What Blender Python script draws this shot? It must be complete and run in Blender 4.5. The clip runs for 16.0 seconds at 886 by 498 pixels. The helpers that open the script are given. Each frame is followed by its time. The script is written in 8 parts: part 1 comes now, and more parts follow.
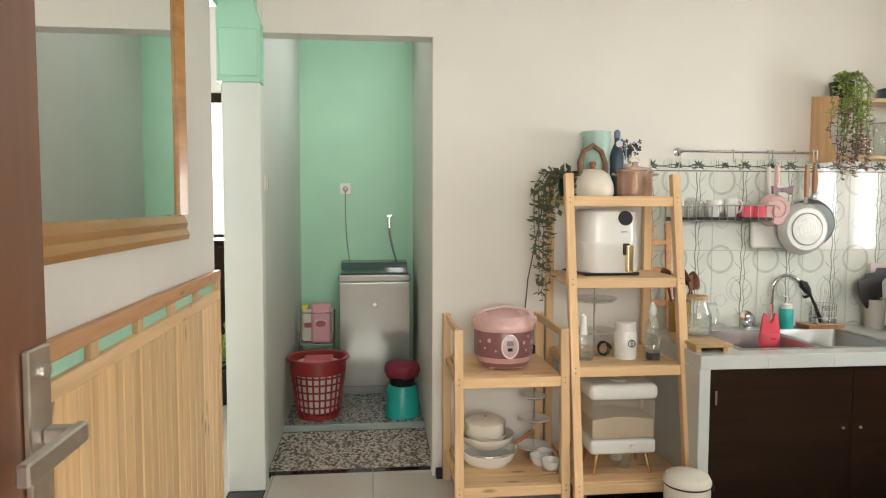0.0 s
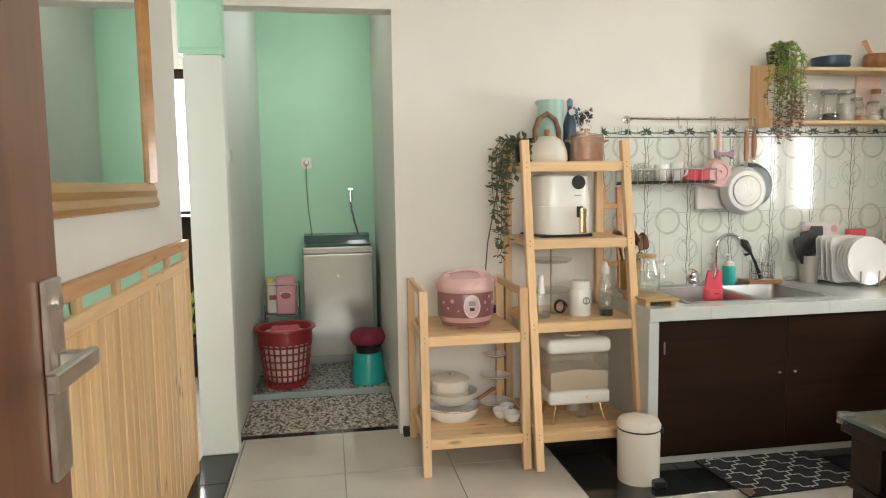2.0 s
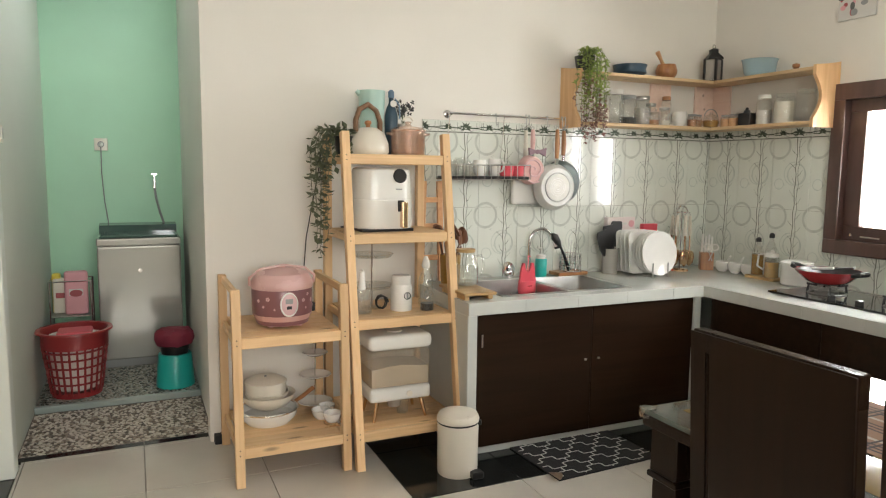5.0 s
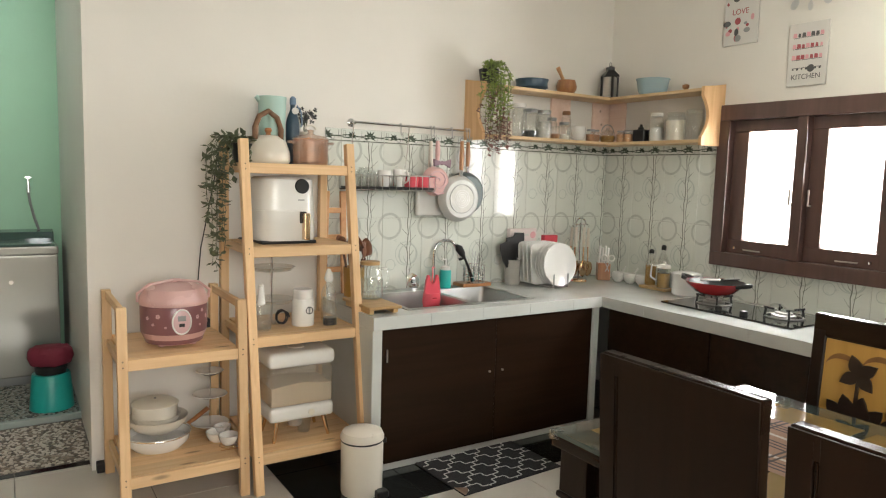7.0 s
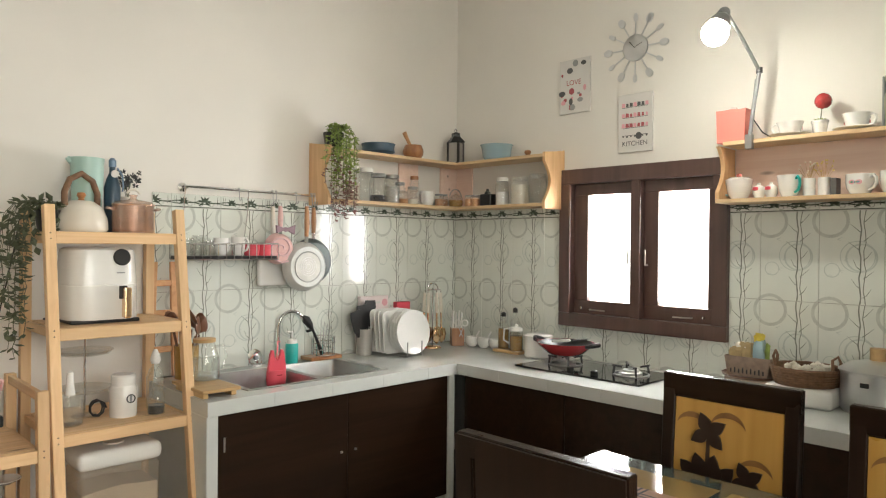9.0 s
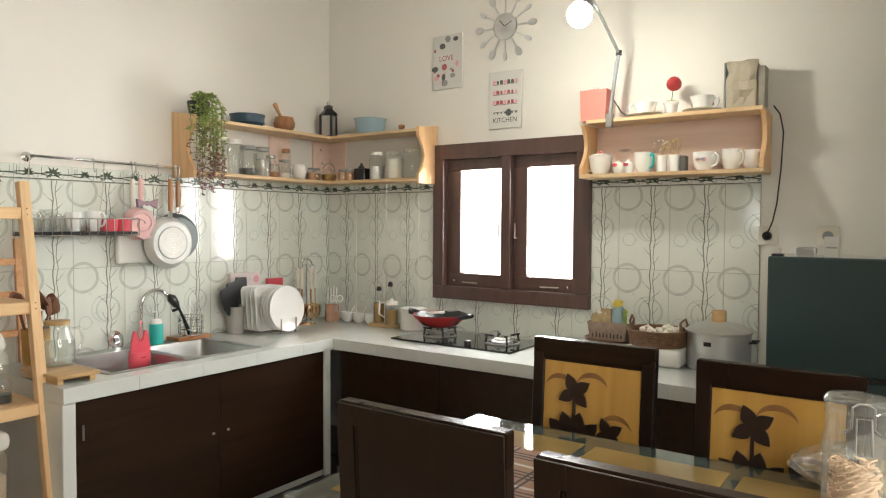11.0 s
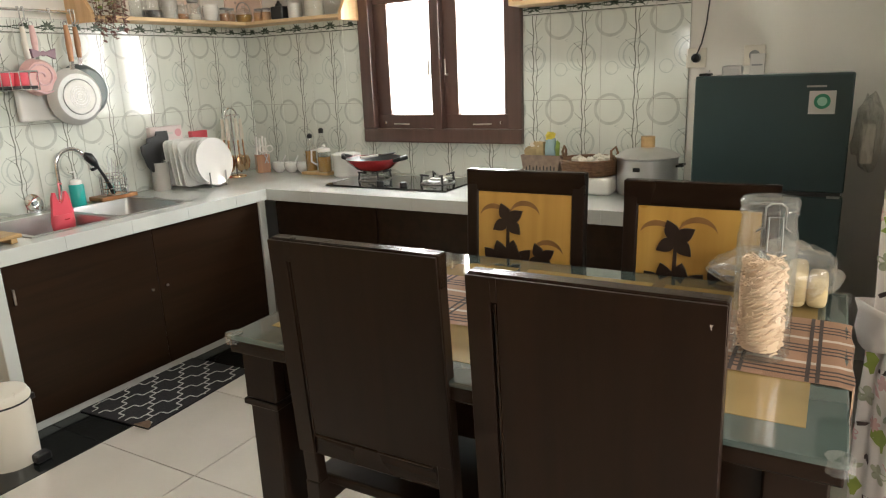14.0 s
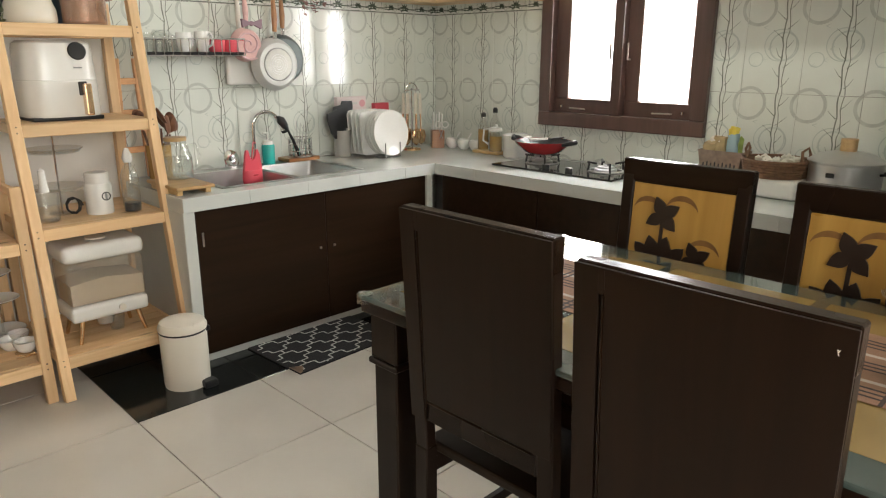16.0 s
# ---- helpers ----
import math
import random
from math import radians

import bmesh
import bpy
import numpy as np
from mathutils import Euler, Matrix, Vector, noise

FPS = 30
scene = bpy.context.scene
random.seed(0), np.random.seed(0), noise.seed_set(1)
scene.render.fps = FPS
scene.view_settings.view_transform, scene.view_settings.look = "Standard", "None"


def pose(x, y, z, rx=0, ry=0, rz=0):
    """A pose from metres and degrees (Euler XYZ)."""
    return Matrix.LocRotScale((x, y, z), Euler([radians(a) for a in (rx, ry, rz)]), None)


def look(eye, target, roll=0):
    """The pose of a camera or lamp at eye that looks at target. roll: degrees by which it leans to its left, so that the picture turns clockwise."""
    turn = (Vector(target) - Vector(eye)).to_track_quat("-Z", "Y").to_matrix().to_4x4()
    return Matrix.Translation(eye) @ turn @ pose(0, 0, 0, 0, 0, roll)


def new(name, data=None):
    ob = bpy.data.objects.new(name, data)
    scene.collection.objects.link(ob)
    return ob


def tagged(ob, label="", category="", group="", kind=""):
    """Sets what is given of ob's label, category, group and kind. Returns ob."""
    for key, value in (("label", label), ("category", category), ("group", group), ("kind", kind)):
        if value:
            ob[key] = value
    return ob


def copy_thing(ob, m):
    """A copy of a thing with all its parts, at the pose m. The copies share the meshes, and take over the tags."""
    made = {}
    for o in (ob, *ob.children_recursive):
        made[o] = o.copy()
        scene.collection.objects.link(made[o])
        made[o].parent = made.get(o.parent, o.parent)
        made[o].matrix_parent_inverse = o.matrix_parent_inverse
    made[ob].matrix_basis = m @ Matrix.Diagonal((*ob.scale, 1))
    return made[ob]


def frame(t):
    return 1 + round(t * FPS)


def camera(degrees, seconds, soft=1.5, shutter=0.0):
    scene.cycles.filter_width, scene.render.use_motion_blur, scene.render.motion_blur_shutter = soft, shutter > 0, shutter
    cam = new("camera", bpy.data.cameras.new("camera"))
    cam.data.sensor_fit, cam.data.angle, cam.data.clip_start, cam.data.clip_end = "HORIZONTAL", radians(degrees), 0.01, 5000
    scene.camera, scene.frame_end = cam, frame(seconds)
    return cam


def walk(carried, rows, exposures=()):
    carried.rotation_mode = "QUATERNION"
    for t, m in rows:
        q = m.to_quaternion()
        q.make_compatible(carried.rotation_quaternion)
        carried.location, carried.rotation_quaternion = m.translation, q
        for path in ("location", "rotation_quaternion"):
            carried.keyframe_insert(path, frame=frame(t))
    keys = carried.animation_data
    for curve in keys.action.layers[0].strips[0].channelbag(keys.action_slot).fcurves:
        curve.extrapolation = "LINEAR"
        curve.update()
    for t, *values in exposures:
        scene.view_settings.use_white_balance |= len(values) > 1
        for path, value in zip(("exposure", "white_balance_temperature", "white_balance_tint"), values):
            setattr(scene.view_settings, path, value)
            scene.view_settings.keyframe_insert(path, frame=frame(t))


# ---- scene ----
cam = camera(65.6, 16.0, soft=1.15)
PATH = [
    (0, (-3.436, -3.385, 1.366), (-3.229, -1.4, 1.239), 0.1),
    (0.5, (-3.429, -3.415, 1.361), (-3.211, -1.434, 1.194), -0.1),
    (1, (-3.428, -3.449, 1.335), (-3.177, -1.472, 1.173), -0.4),
    (1.5, (-3.437, -3.487, 1.323), (-3.156, -1.51, 1.224), -0.7),
    (2, (-3.472, -3.515, 1.307), (-3.147, -1.551, 1.121), -0.9),
    (2.5, (-3.5, -3.55, 1.29), (-3.088, -1.608, 1.046), -0.4),
    (3, (-3.494, -3.56, 1.285), (-3.016, -1.636, 1.02), 0.1),
    (3.5, (-3.474, -3.553, 1.29), (-2.935, -1.644, 1.038), 0.8),
    (4, (-3.455, -3.517, 1.304), (-2.845, -1.627, 1.075), 0.3),
    (4.5, (-3.436, -3.469, 1.321), (-2.743, -1.606, 1.101), 0.6),
    (4.7, (-3.435, -3.445, 1.328), (-2.691, -1.601, 1.106), 0.6),
    (6.8, (-3.442, -3.369, 1.386), (-2.386, -1.688, 1.15), 1.8),
    (7, (-3.43, -3.356, 1.374), (-2.359, -1.68, 1.163), 1.7),
    (7.5, (-3.354, -3.341, 1.366), (-2.241, -1.687, 1.212), 1.8),
    (8, (-3.298, -3.32, 1.365), (-2.134, -1.697, 1.271), 1.6),
    (8.5, (-3.287, -3.286, 1.369), (-2.038, -1.724, 1.356), 2.2),
    (9, (-3.306, -3.25, 1.368), (-1.905, -1.822, 1.359), 0.6),
    (9.2, (-3.303, -3.241, 1.376), (-1.856, -1.86, 1.353), 0.7),
    (11.3, (-3.324, -3.243, 1.348), (-1.656, -2.145, 1.24), -0.2),
    (11.5, (-3.322, -3.242, 1.346), (-1.63, -2.184, 1.205), -0.6),
    (12, (-3.324, -3.243, 1.339), (-1.562, -2.321, 1.122), -1.9),
    (12.5, (-3.323, -3.238, 1.333), (-1.551, -2.358, 1.043), -2.6),
    (13, (-3.314, -3.232, 1.323), (-1.554, -2.363, 0.939), -3.0),
    (13.5, (-3.313, -3.237, 1.315), (-1.596, -2.32, 0.857), -2.4),
    (14, (-3.297, -3.25, 1.306), (-1.621, -2.282, 0.8), -2.4),
    (14.5, (-3.28, -3.268, 1.299), (-1.685, -2.189, 0.76), -2.0),
    (15, (-3.261, -3.293, 1.296), (-1.729, -2.126, 0.755), -0.9),
    (15.5, (-3.244, -3.309, 1.29), (-1.793, -2.048, 0.737), -0.6),
    (16, (-3.227, -3.326, 1.29), (-1.871, -1.958, 0.751), 0.1),
]
walk(cam, [(t, look(eye, target, roll)) for t, eye, target, roll in PATH],
     exposures=[(0, 0.28), (4.5, 0.24), (7, 0.2), (9, 0.2), (11.5, 0.36), (14, 0.36), (16, 0.18)])

# ---------------------------------------------------------------- light
world = bpy.data.worlds.new("world")
scene.world = world
world.use_nodes = True
wn = world.node_tree.nodes
sky = wn.new("ShaderNodeTexSky")
sky.sky_type = "NISHITA"
sky.sun_disc = False
sky.sun_elevation = radians(48)
sky.sun_rotation = radians(60)
wn["Background"].inputs["Strength"].default_value = 0.12
world.node_tree.links.new(sky.outputs["Color"], wn["Background"].inputs["Color"])

sun = new("sun", bpy.data.lights.new("sun", "SUN"))
sun.data.energy = 3.0
sun.data.angle = radians(0.5)
sun.data.color = (1.0, 0.95, 0.88)
sun.matrix_world = look((6, -1, 10), (-2, -6, 0))


def area(name, m, w, h, energy, color):
    ob = new(name, bpy.data.lights.new(name, "AREA"))
    ob.data.shape, ob.data.size, ob.data.size_y = "RECTANGLE", w, h
    ob.data.energy, ob.data.color = energy, color
    ob.matrix_world = m
    return ob


# daylight in kitchen window and side opening; unseen next-room windows and laundry vent added
area("window_light", look((0.16, -1.365, 1.38), (-2, -1.365, 1.1)), 0.8, 0.6, 60, (1.0, 0.98, 0.95))
area("side_light", look((-4.8, 2.55, 1.7), (-4.5, -1, 1.2)), 0.9, 1.1, 80, (0.97, 0.99, 1.0))
# two fill lamps at added windows of the unseen next room
area("next_room_light", look((-3.0, -6.3, 1.9), (-2.6, -2, 1.4)), 2.4, 1.6, 108, (1.0, 0.97, 0.88))
area("next_room_side_light", look((-5.82, -5.0, 1.9), (-1.0, -2.2, 1.2)), 1.6, 1.5, 42, (1.0, 0.95, 0.84))

# fill lamp in an unseen, added vent, there to brighten the alcove
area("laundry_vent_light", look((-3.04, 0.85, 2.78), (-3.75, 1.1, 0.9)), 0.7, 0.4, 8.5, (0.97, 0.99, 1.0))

# ---------------------------------------------------------------- materials


def nodes_of(m):
    m.use_nodes = True
    return m.node_tree.nodes, m.node_tree.links, m.node_tree.nodes["Principled BSDF"]


def ramp_of(n, stops):
    r = n.new("ShaderNodeValToRGB")
    while len(r.color_ramp.elements) < len(stops):
        r.color_ramp.elements.new(0.5)
    for e, (p, c) in zip(r.color_ramp.elements, stops):
        e.position, e.color = p, (*c, 1)
    return r


def shade(c, k):
    return tuple(min(1, v * k) for v in c)


def mat(name, col, rough=0.5, metal=0.0, var=0.12, scale=5.0, bump=0.08, bscale=90.0, coat=0.0, spec=0.5, pieces=0.0):
    """Paint, plastic, metal or stone: colour drifting at two scales, rough patches and fine relief."""
    m = bpy.data.materials.new(name)
    n, l, p = nodes_of(m)
    tc = n.new("ShaderNodeTexCoord")
    a = n.new("ShaderNodeTexNoise")
    a.inputs["Scale"].default_value, a.inputs["Detail"].default_value = scale, 6
    b = n.new("ShaderNodeTexNoise")
    b.inputs["Scale"].default_value, b.inputs["Detail"].default_value = bscale, 3
    l.new(tc.outputs["Object"], a.inputs["Vector"])
    l.new(tc.outputs["Object"], b.inputs["Vector"])
    r = ramp_of(n, [(0.25, shade(col, 1 - var)), (0.75, shade(col, 1 + var * 0.6))])
    l.new(a.outputs["Fac"], r.inputs["Fac"])
    out = r.outputs["Color"]
    if pieces:
        oi = n.new("ShaderNodeObjectInfo")
        hs = n.new("ShaderNodeHueSaturation")
        mr = n.new("ShaderNodeMapRange")
        mr.inputs["To Min"].default_value, mr.inputs["To Max"].default_value = 1 - pieces, 1 + pieces
        l.new(oi.outputs["Random"], mr.inputs["Value"])
        l.new(mr.outputs["Result"], hs.inputs["Value"])
        l.new(out, hs.inputs["Color"])
        out = hs.outputs["Color"]
    l.new(out, p.inputs["Base Color"])
    rr = n.new("ShaderNodeMapRange")
    rr.inputs["To Min"].default_value, rr.inputs["To Max"].default_value = max(0.02, rough * 0.8), min(1, rough * 1.2)
    l.new(a.outputs["Fac"], rr.inputs["Value"])
    l.new(rr.outputs["Result"], p.inputs["Roughness"])
    p.inputs["Metallic"].default_value = metal
    p.inputs["Coat Weight"].default_value = coat
    p.inputs["Coat Roughness"].default_value = 0.08
    p.inputs["Specular IOR Level"].default_value = spec
    if bump:
        bp = n.new("ShaderNodeBump")
        bp.inputs["Strength"].default_value, bp.inputs["Distance"].default_value = bump, 0.004
        l.new(b.outputs["Fac"], bp.inputs["Height"])
        l.new(bp.outputs["Normal"], p.inputs["Normal"])
    return m


def wood(name, light, dark, axis="x", rough=0.5, coat=0.0, grain=38.0, knots=True, pieces=0.12):
    """Wood whose fibres run along one axis, with growth bands, knots and piece-to-piece change."""
    m = bpy.data.materials.new(name)
    n, l, p = nodes_of(m)
    tc = n.new("ShaderNodeTexCoord")
    oi = n.new("ShaderNodeObjectInfo")
    add = n.new("ShaderNodeVectorMath")
    sc = n.new("ShaderNodeVectorMath")
    sc.operation = "SCALE"
    comb = n.new("ShaderNodeCombineXYZ")
    for k in "XYZ":
        l.new(oi.outputs["Random"], comb.inputs[k])
    l.new(comb.outputs[0], sc.inputs[0])
    sc.inputs["Scale"].default_value = 7.0
    l.new(tc.outputs["Object"], add.inputs[0])
    l.new(sc.outputs[0], add.inputs[1])
    mp = n.new("ShaderNodeMapping")
    k = {"x": (0.06, 1, 1), "y": (1, 0.06, 1), "z": (1, 1, 0.06)}[axis]
    mp.inputs["Scale"].default_value = k
    l.new(add.outputs[0], mp.inputs["Vector"])
    a = n.new("ShaderNodeTexNoise")
    a.inputs["Scale"].default_value, a.inputs["Detail"].default_value, a.inputs["Distortion"].default_value = grain, 7, 0.6
    l.new(mp.outputs[0], a.inputs["Vector"])
    b = n.new("ShaderNodeTexNoise")
    b.inputs["Scale"].default_value, b.inputs["Detail"].default_value = 3.0, 3
    l.new(add.outputs[0], b.inputs["Vector"])
    mid = tuple((x + y) / 2 for x, y in zip(light, dark))
    r = ramp_of(n, [(0.28, dark), (0.5, mid), (0.72, light)])
    l.new(a.outputs["Fac"], r.inputs["Fac"])
    hs = n.new("ShaderNodeHueSaturation")
    mr = n.new("ShaderNodeMapRange")
    mr.inputs["To Min"].default_value, mr.inputs["To Max"].default_value = 1 - pieces, 1 + pieces
    l.new(oi.outputs["Random"], mr.inputs["Value"])
    l.new(mr.outputs["Result"], hs.inputs["Value"])
    l.new(r.outputs["Color"], hs.inputs["Color"])
    out = hs.outputs["Color"]
    if knots:
        mk = n.new("ShaderNodeMapping")
        mk.inputs["Scale"].default_value = {"x": (3.0, 11, 11), "y": (11, 3.0, 11), "z": (11, 11, 3.0)}[axis]
        l.new(add.outputs[0], mk.inputs["Vector"])
        v = n.new("ShaderNodeTexVoronoi")
        v.inputs["Scale"].default_value = 1.0
        l.new(mk.outputs[0], v.inputs["Vector"])
        kr = ramp_of(n, [(0.05, (0.8, 0.8, 0.8)), (0.13, (0, 0, 0))])
        l.new(v.outputs["Distance"], kr.inputs["Fac"])
        mx = n.new("ShaderNodeMixRGB")
        l.new(kr.outputs["Color"], mx.inputs["Fac"])
        l.new(out, mx.inputs["Color1"])
        mx.inputs["Color2"].default_value = (*shade(dark, 0.35), 1)
        out = mx.outputs["Color"]
    l.new(out, p.inputs["Base Color"])
    rr = n.new("ShaderNodeMapRange")
    rr.inputs["To Min"].default_value, rr.inputs["To Max"].default_value = rough * 0.75, min(1, rough * 1.25)
    l.new(b.outputs["Fac"], rr.inputs["Value"])
    l.new(rr.outputs["Result"], p.inputs["Roughness"])
    p.inputs["Specular IOR Level"].default_value = 0.2 if max(dark) < 0.02 else 0.5
    p.inputs["Coat Weight"].default_value = coat
    p.inputs["Coat Roughness"].default_value = 0.15
    bp = n.new("ShaderNodeBump")
    bp.inputs["Strength"].default_value, bp.inputs["Distance"].default_value = 0.15, 0.003
    l.new(a.outputs["Fac"], bp.inputs["Height"])
    l.new(bp.outputs["Normal"], p.inputs["Normal"])
    return m


def glass(name, col=(1, 1, 1), rough=0.02, ior=1.45):
    m = bpy.data.materials.new(name)
    n, l, p = nodes_of(m)
    p.inputs["Base Color"].default_value = (*col, 1)
    p.inputs["Transmission Weight"].default_value = 1
    p.inputs["Roughness"].default_value = rough
    p.inputs["IOR"].default_value = ior
    return m


def thin(name, col=(1, 1, 1), mix=0.85, rough=0.05):
    """Thin clear glass or film: mostly see-through, glossier where it is seen edge-on."""
    m = bpy.data.materials.new(name)
    n, l, p = nodes_of(m)
    tr = n.new("ShaderNodeBsdfTransparent")
    tr.inputs["Color"].default_value = (*col, 1)
    ms = n.new("ShaderNodeMixShader")
    p.inputs["Base Color"].default_value = (*shade(col, 0.9), 1)
    p.inputs["Roughness"].default_value = 0.3
    lw = n.new("ShaderNodeLayerWeight")
    lw.inputs["Blend"].default_value = 0.25
    pw = n.new("ShaderNodeMath")
    pw.operation = "MULTIPLY_ADD"
    pw.inputs[1].default_value, pw.inputs[2].default_value = 0.40, 0.05
    l.new(lw.outputs["Facing"], pw.inputs[0])
    gl = n.new("ShaderNodeBsdfGlossy")
    gl.inputs["Roughness"].default_value = rough
    m2 = n.new("ShaderNodeMixShader")
    ms.inputs["Fac"].default_value = 1 - mix
    l.new(tr.outputs[0], ms.inputs[1])
    l.new(p.outputs[0], ms.inputs[2])
    l.new(pw.outputs[0], m2.inputs["Fac"])
    l.new(ms.outputs[0], m2.inputs[1])
    l.new(gl.outputs[0], m2.inputs[2])
    l.new(m2.outputs[0], n["Material Output"].inputs["Surface"])
    return m


def glow(name, col, strength):
    m = bpy.data.materials.new(name)
    n, l, p = nodes_of(m)
    p.inputs["Base Color"].default_value = (*col, 1)
    p.inputs["Emission Color"].default_value = (*col, 1)
    p.inputs["Emission Strength"].default_value = strength
    return m


WALL = mat("white_wall_paint", (0.78, 0.75, 0.70), 0.6, var=0.05, scale=1.6, bump=0.12, bscale=45)
MINT = mat("mint_wall_paint", (0.48, 0.78, 0.58), 0.55, var=0.07, scale=2.0, bump=0.1, bscale=45)
MINTD = mat("mint_trim_paint", (0.42, 0.74, 0.58), 0.45, var=0.06, scale=4, bump=0.06, bscale=60)
PALE = mat("pale_mint_pillar_paint", (0.74, 0.78, 0.74), 0.5, var=0.05, scale=3, bump=0.08, bscale=50)
CEIL = mat("ceiling_paint", (0.8, 0.79, 0.76), 0.8, var=0.04, scale=2)
FLOORW = mat("white_floor_tile", (0.59, 0.55, 0.495), 0.12, var=0.07, scale=3.5, bump=0.015, bscale=20, coat=0.2, pieces=0.03)
FLOORB = mat("black_floor_tile", (0.012, 0.014, 0.014), 0.12, var=0.3, scale=6, bump=0.02, bscale=40, pieces=0.2)
GROUT = mat("grey_grout", (0.32, 0.30, 0.27), 0.9, var=0.2, scale=20, bump=0.3)
CERAMIC = mat("white_wall_tile", (0.73, 0.755, 0.70), 0.1, var=0.05, scale=9, bump=0.015, bscale=25, coat=0.3)
RING = mat("grey_ring_print", (0.55, 0.575, 0.53), 0.12, var=0.15, scale=30, bump=0.0)
RINGP = mat("pale_ring_print", (0.56, 0.60, 0.56), 0.12, var=0.1, scale=30, bump=0.0)
BAMBOO = mat("grey_bamboo_print", (0.24, 0.265, 0.225), 0.15, var=0.3, scale=40, bump=0.0)
VINE = mat("dark_vine_print", (0.10, 0.125, 0.095), 0.2, var=0.4, scale=40, bump=0.0)
COUNTER = mat("grey_white_counter_tile", (0.58, 0.60, 0.575), 0.14, var=0.07, scale=6, bump=0.02, bscale=30, coat=0.2)
DOORB = wood("dark_brown_cabinet_wood", (0.027, 0.0130, 0.0062), (0.015, 0.0072, 0.0036), "x", 0.38, 0.1, 22, False)
FURN = wood("dark_stained_wood", (0.0175, 0.0085, 0.0046), (0.0105, 0.0052, 0.0030), "z", 0.36, 0.0, 22, False, 0.08)
FURNY = wood("dark_stained_wood_lengthwise", (0.0175, 0.0085, 0.0046), (0.0105, 0.0052, 0.0030), "y", 0.26, 0.0, 22, False, 0.08)
WINW = wood("red_brown_window_wood", (0.112, 0.058, 0.048), (0.072, 0.038, 0.031), "z", 0.3, 0.3, 22, False, 0.05)
LEAFD = wood("brown_door_wood", (0.16, 0.062, 0.028), (0.10, 0.036, 0.016), "z", 0.35, 0.3, 20, False)
PINEX = wood("pine_along_x", (0.80, 0.555, 0.315), (0.66, 0.42, 0.215), "x", 0.5, 0.1)
PINEY = wood("pine_along_y", (0.80, 0.555, 0.315), (0.66, 0.42, 0.215), "y", 0.5, 0.1)
PINEZ = wood("pine_along_z", (0.80, 0.555, 0.315), (0.66, 0.42, 0.215), "z", 0.5, 0.1)
PINEW = wood("pine_wainscot_board", (0.88, 0.615, 0.335), (0.70, 0.43, 0.20), "z", 0.45, 0.15, 30, True, 0.16)
RAIL = wood("pinkish_pine_rail", (0.70, 0.40, 0.20), (0.56, 0.28, 0.13), "y", 0.5, 0.05)
SHELFP = wood("pale_pine_shelf", (0.80, 0.60, 0.36), (0.66, 0.44, 0.24), "y", 0.5, 0.05)
SHELFX = wood("pale_pine_shelf_along_x", (0.80, 0.60, 0.36), (0.66, 0.44, 0.24), "x", 0.5, 0.05)
SHELFZ = wood("pale_pine_shelf_upright", (0.76, 0.50, 0.27), (0.62, 0.37, 0.18), "z", 0.5, 0.05)
PINKW = wood("pink_tinted_back_board", (0.84, 0.66, 0.57), (0.76, 0.56, 0.47), "y", 0.55, 0.0)
GOLDW = wood("golden_mirror_frame", (0.52, 0.26, 0.07), (0.36, 0.16, 0.035), "y", 0.32, 0.4, 24, False)
BAMB = wood("bamboo_board", (0.62, 0.42, 0.20), (0.48, 0.30, 0.13), "x", 0.45, 0.1, 40, False)
OLIVE = wood("brown_turned_wood", (0.46, 0.22, 0.09), (0.30, 0.12, 0.045), "z", 0.35, 0.3, 26, False)
YELLOW = wood("yellow_carved_panel", (0.47, 0.27, 0.065), (0.37, 0.195, 0.042), "z", 0.3, 0.3, 20, False)
CARVE = mat("dark_carved_relief", (0.022, 0.011, 0.007), 0.35, var=0.3, scale=30)
SCORCH = mat("scorched_brown_edge", (0.20, 0.095, 0.03), 0.4, var=0.3, scale=20)
STEEL = mat("brushed_steel", (0.42, 0.42, 0.41), 0.38, 1.0, var=0.08, scale=20, bump=0.03)
CHROME = mat("chrome", (0.78, 0.78, 0.78), 0.1, 1.0, var=0.04, bump=0)
ALU = mat("dull_aluminium", (0.66, 0.66, 0.66), 0.34, 1.0, var=0.08, scale=12, bump=0.05)
GOLD = mat("polished_gold_metal", (0.80, 0.56, 0.34), 0.2, 1.0, var=0.05, bump=0)
BRASSH = mat("tarnished_nickel", (0.64, 0.61, 0.57), 0.3, 1.0, var=0.2, scale=20, bump=0.05)
WHITEP = mat("white_plastic", (0.80, 0.79, 0.76), 0.25, var=0.03, bump=0.01, coat=0.2)
CREAM = mat("cream_enamel", (0.76, 0.71, 0.62), 0.3, var=0.04, bump=0.01, coat=0.2)
PORC = mat("white_porcelain", (0.84, 0.83, 0.81), 0.12, var=0.03, bump=0.0, coat=0.4)
BLACKP = mat("black_plastic", (0.015, 0.015, 0.016), 0.35, var=0.2, bump=0.05)
GREYP = mat("grey_plastic", (0.30, 0.31, 0.31), 0.4, var=0.1, bump=0.03)
BGLASS = mat("black_hob_glass", (0.006, 0.007, 0.007), 0.06, var=0.2, bump=0, coat=0.5)
RUBBER = mat("black_rubber", (0.02, 0.02, 0.021), 0.7, var=0.2, bump=0.1)
PINK = mat("pale_pink_plastic", (0.70, 0.44, 0.42), 0.28, var=0.05, bump=0.01, coat=0.2)
MAUVE = mat("mauve_printed_metal", (0.26, 0.115, 0.125), 0.3, var=0.08, bump=0.01, coat=0.3)
PINKL = mat("light_pink_print", (0.66, 0.44, 0.46), 0.3, var=0.05, bump=0)
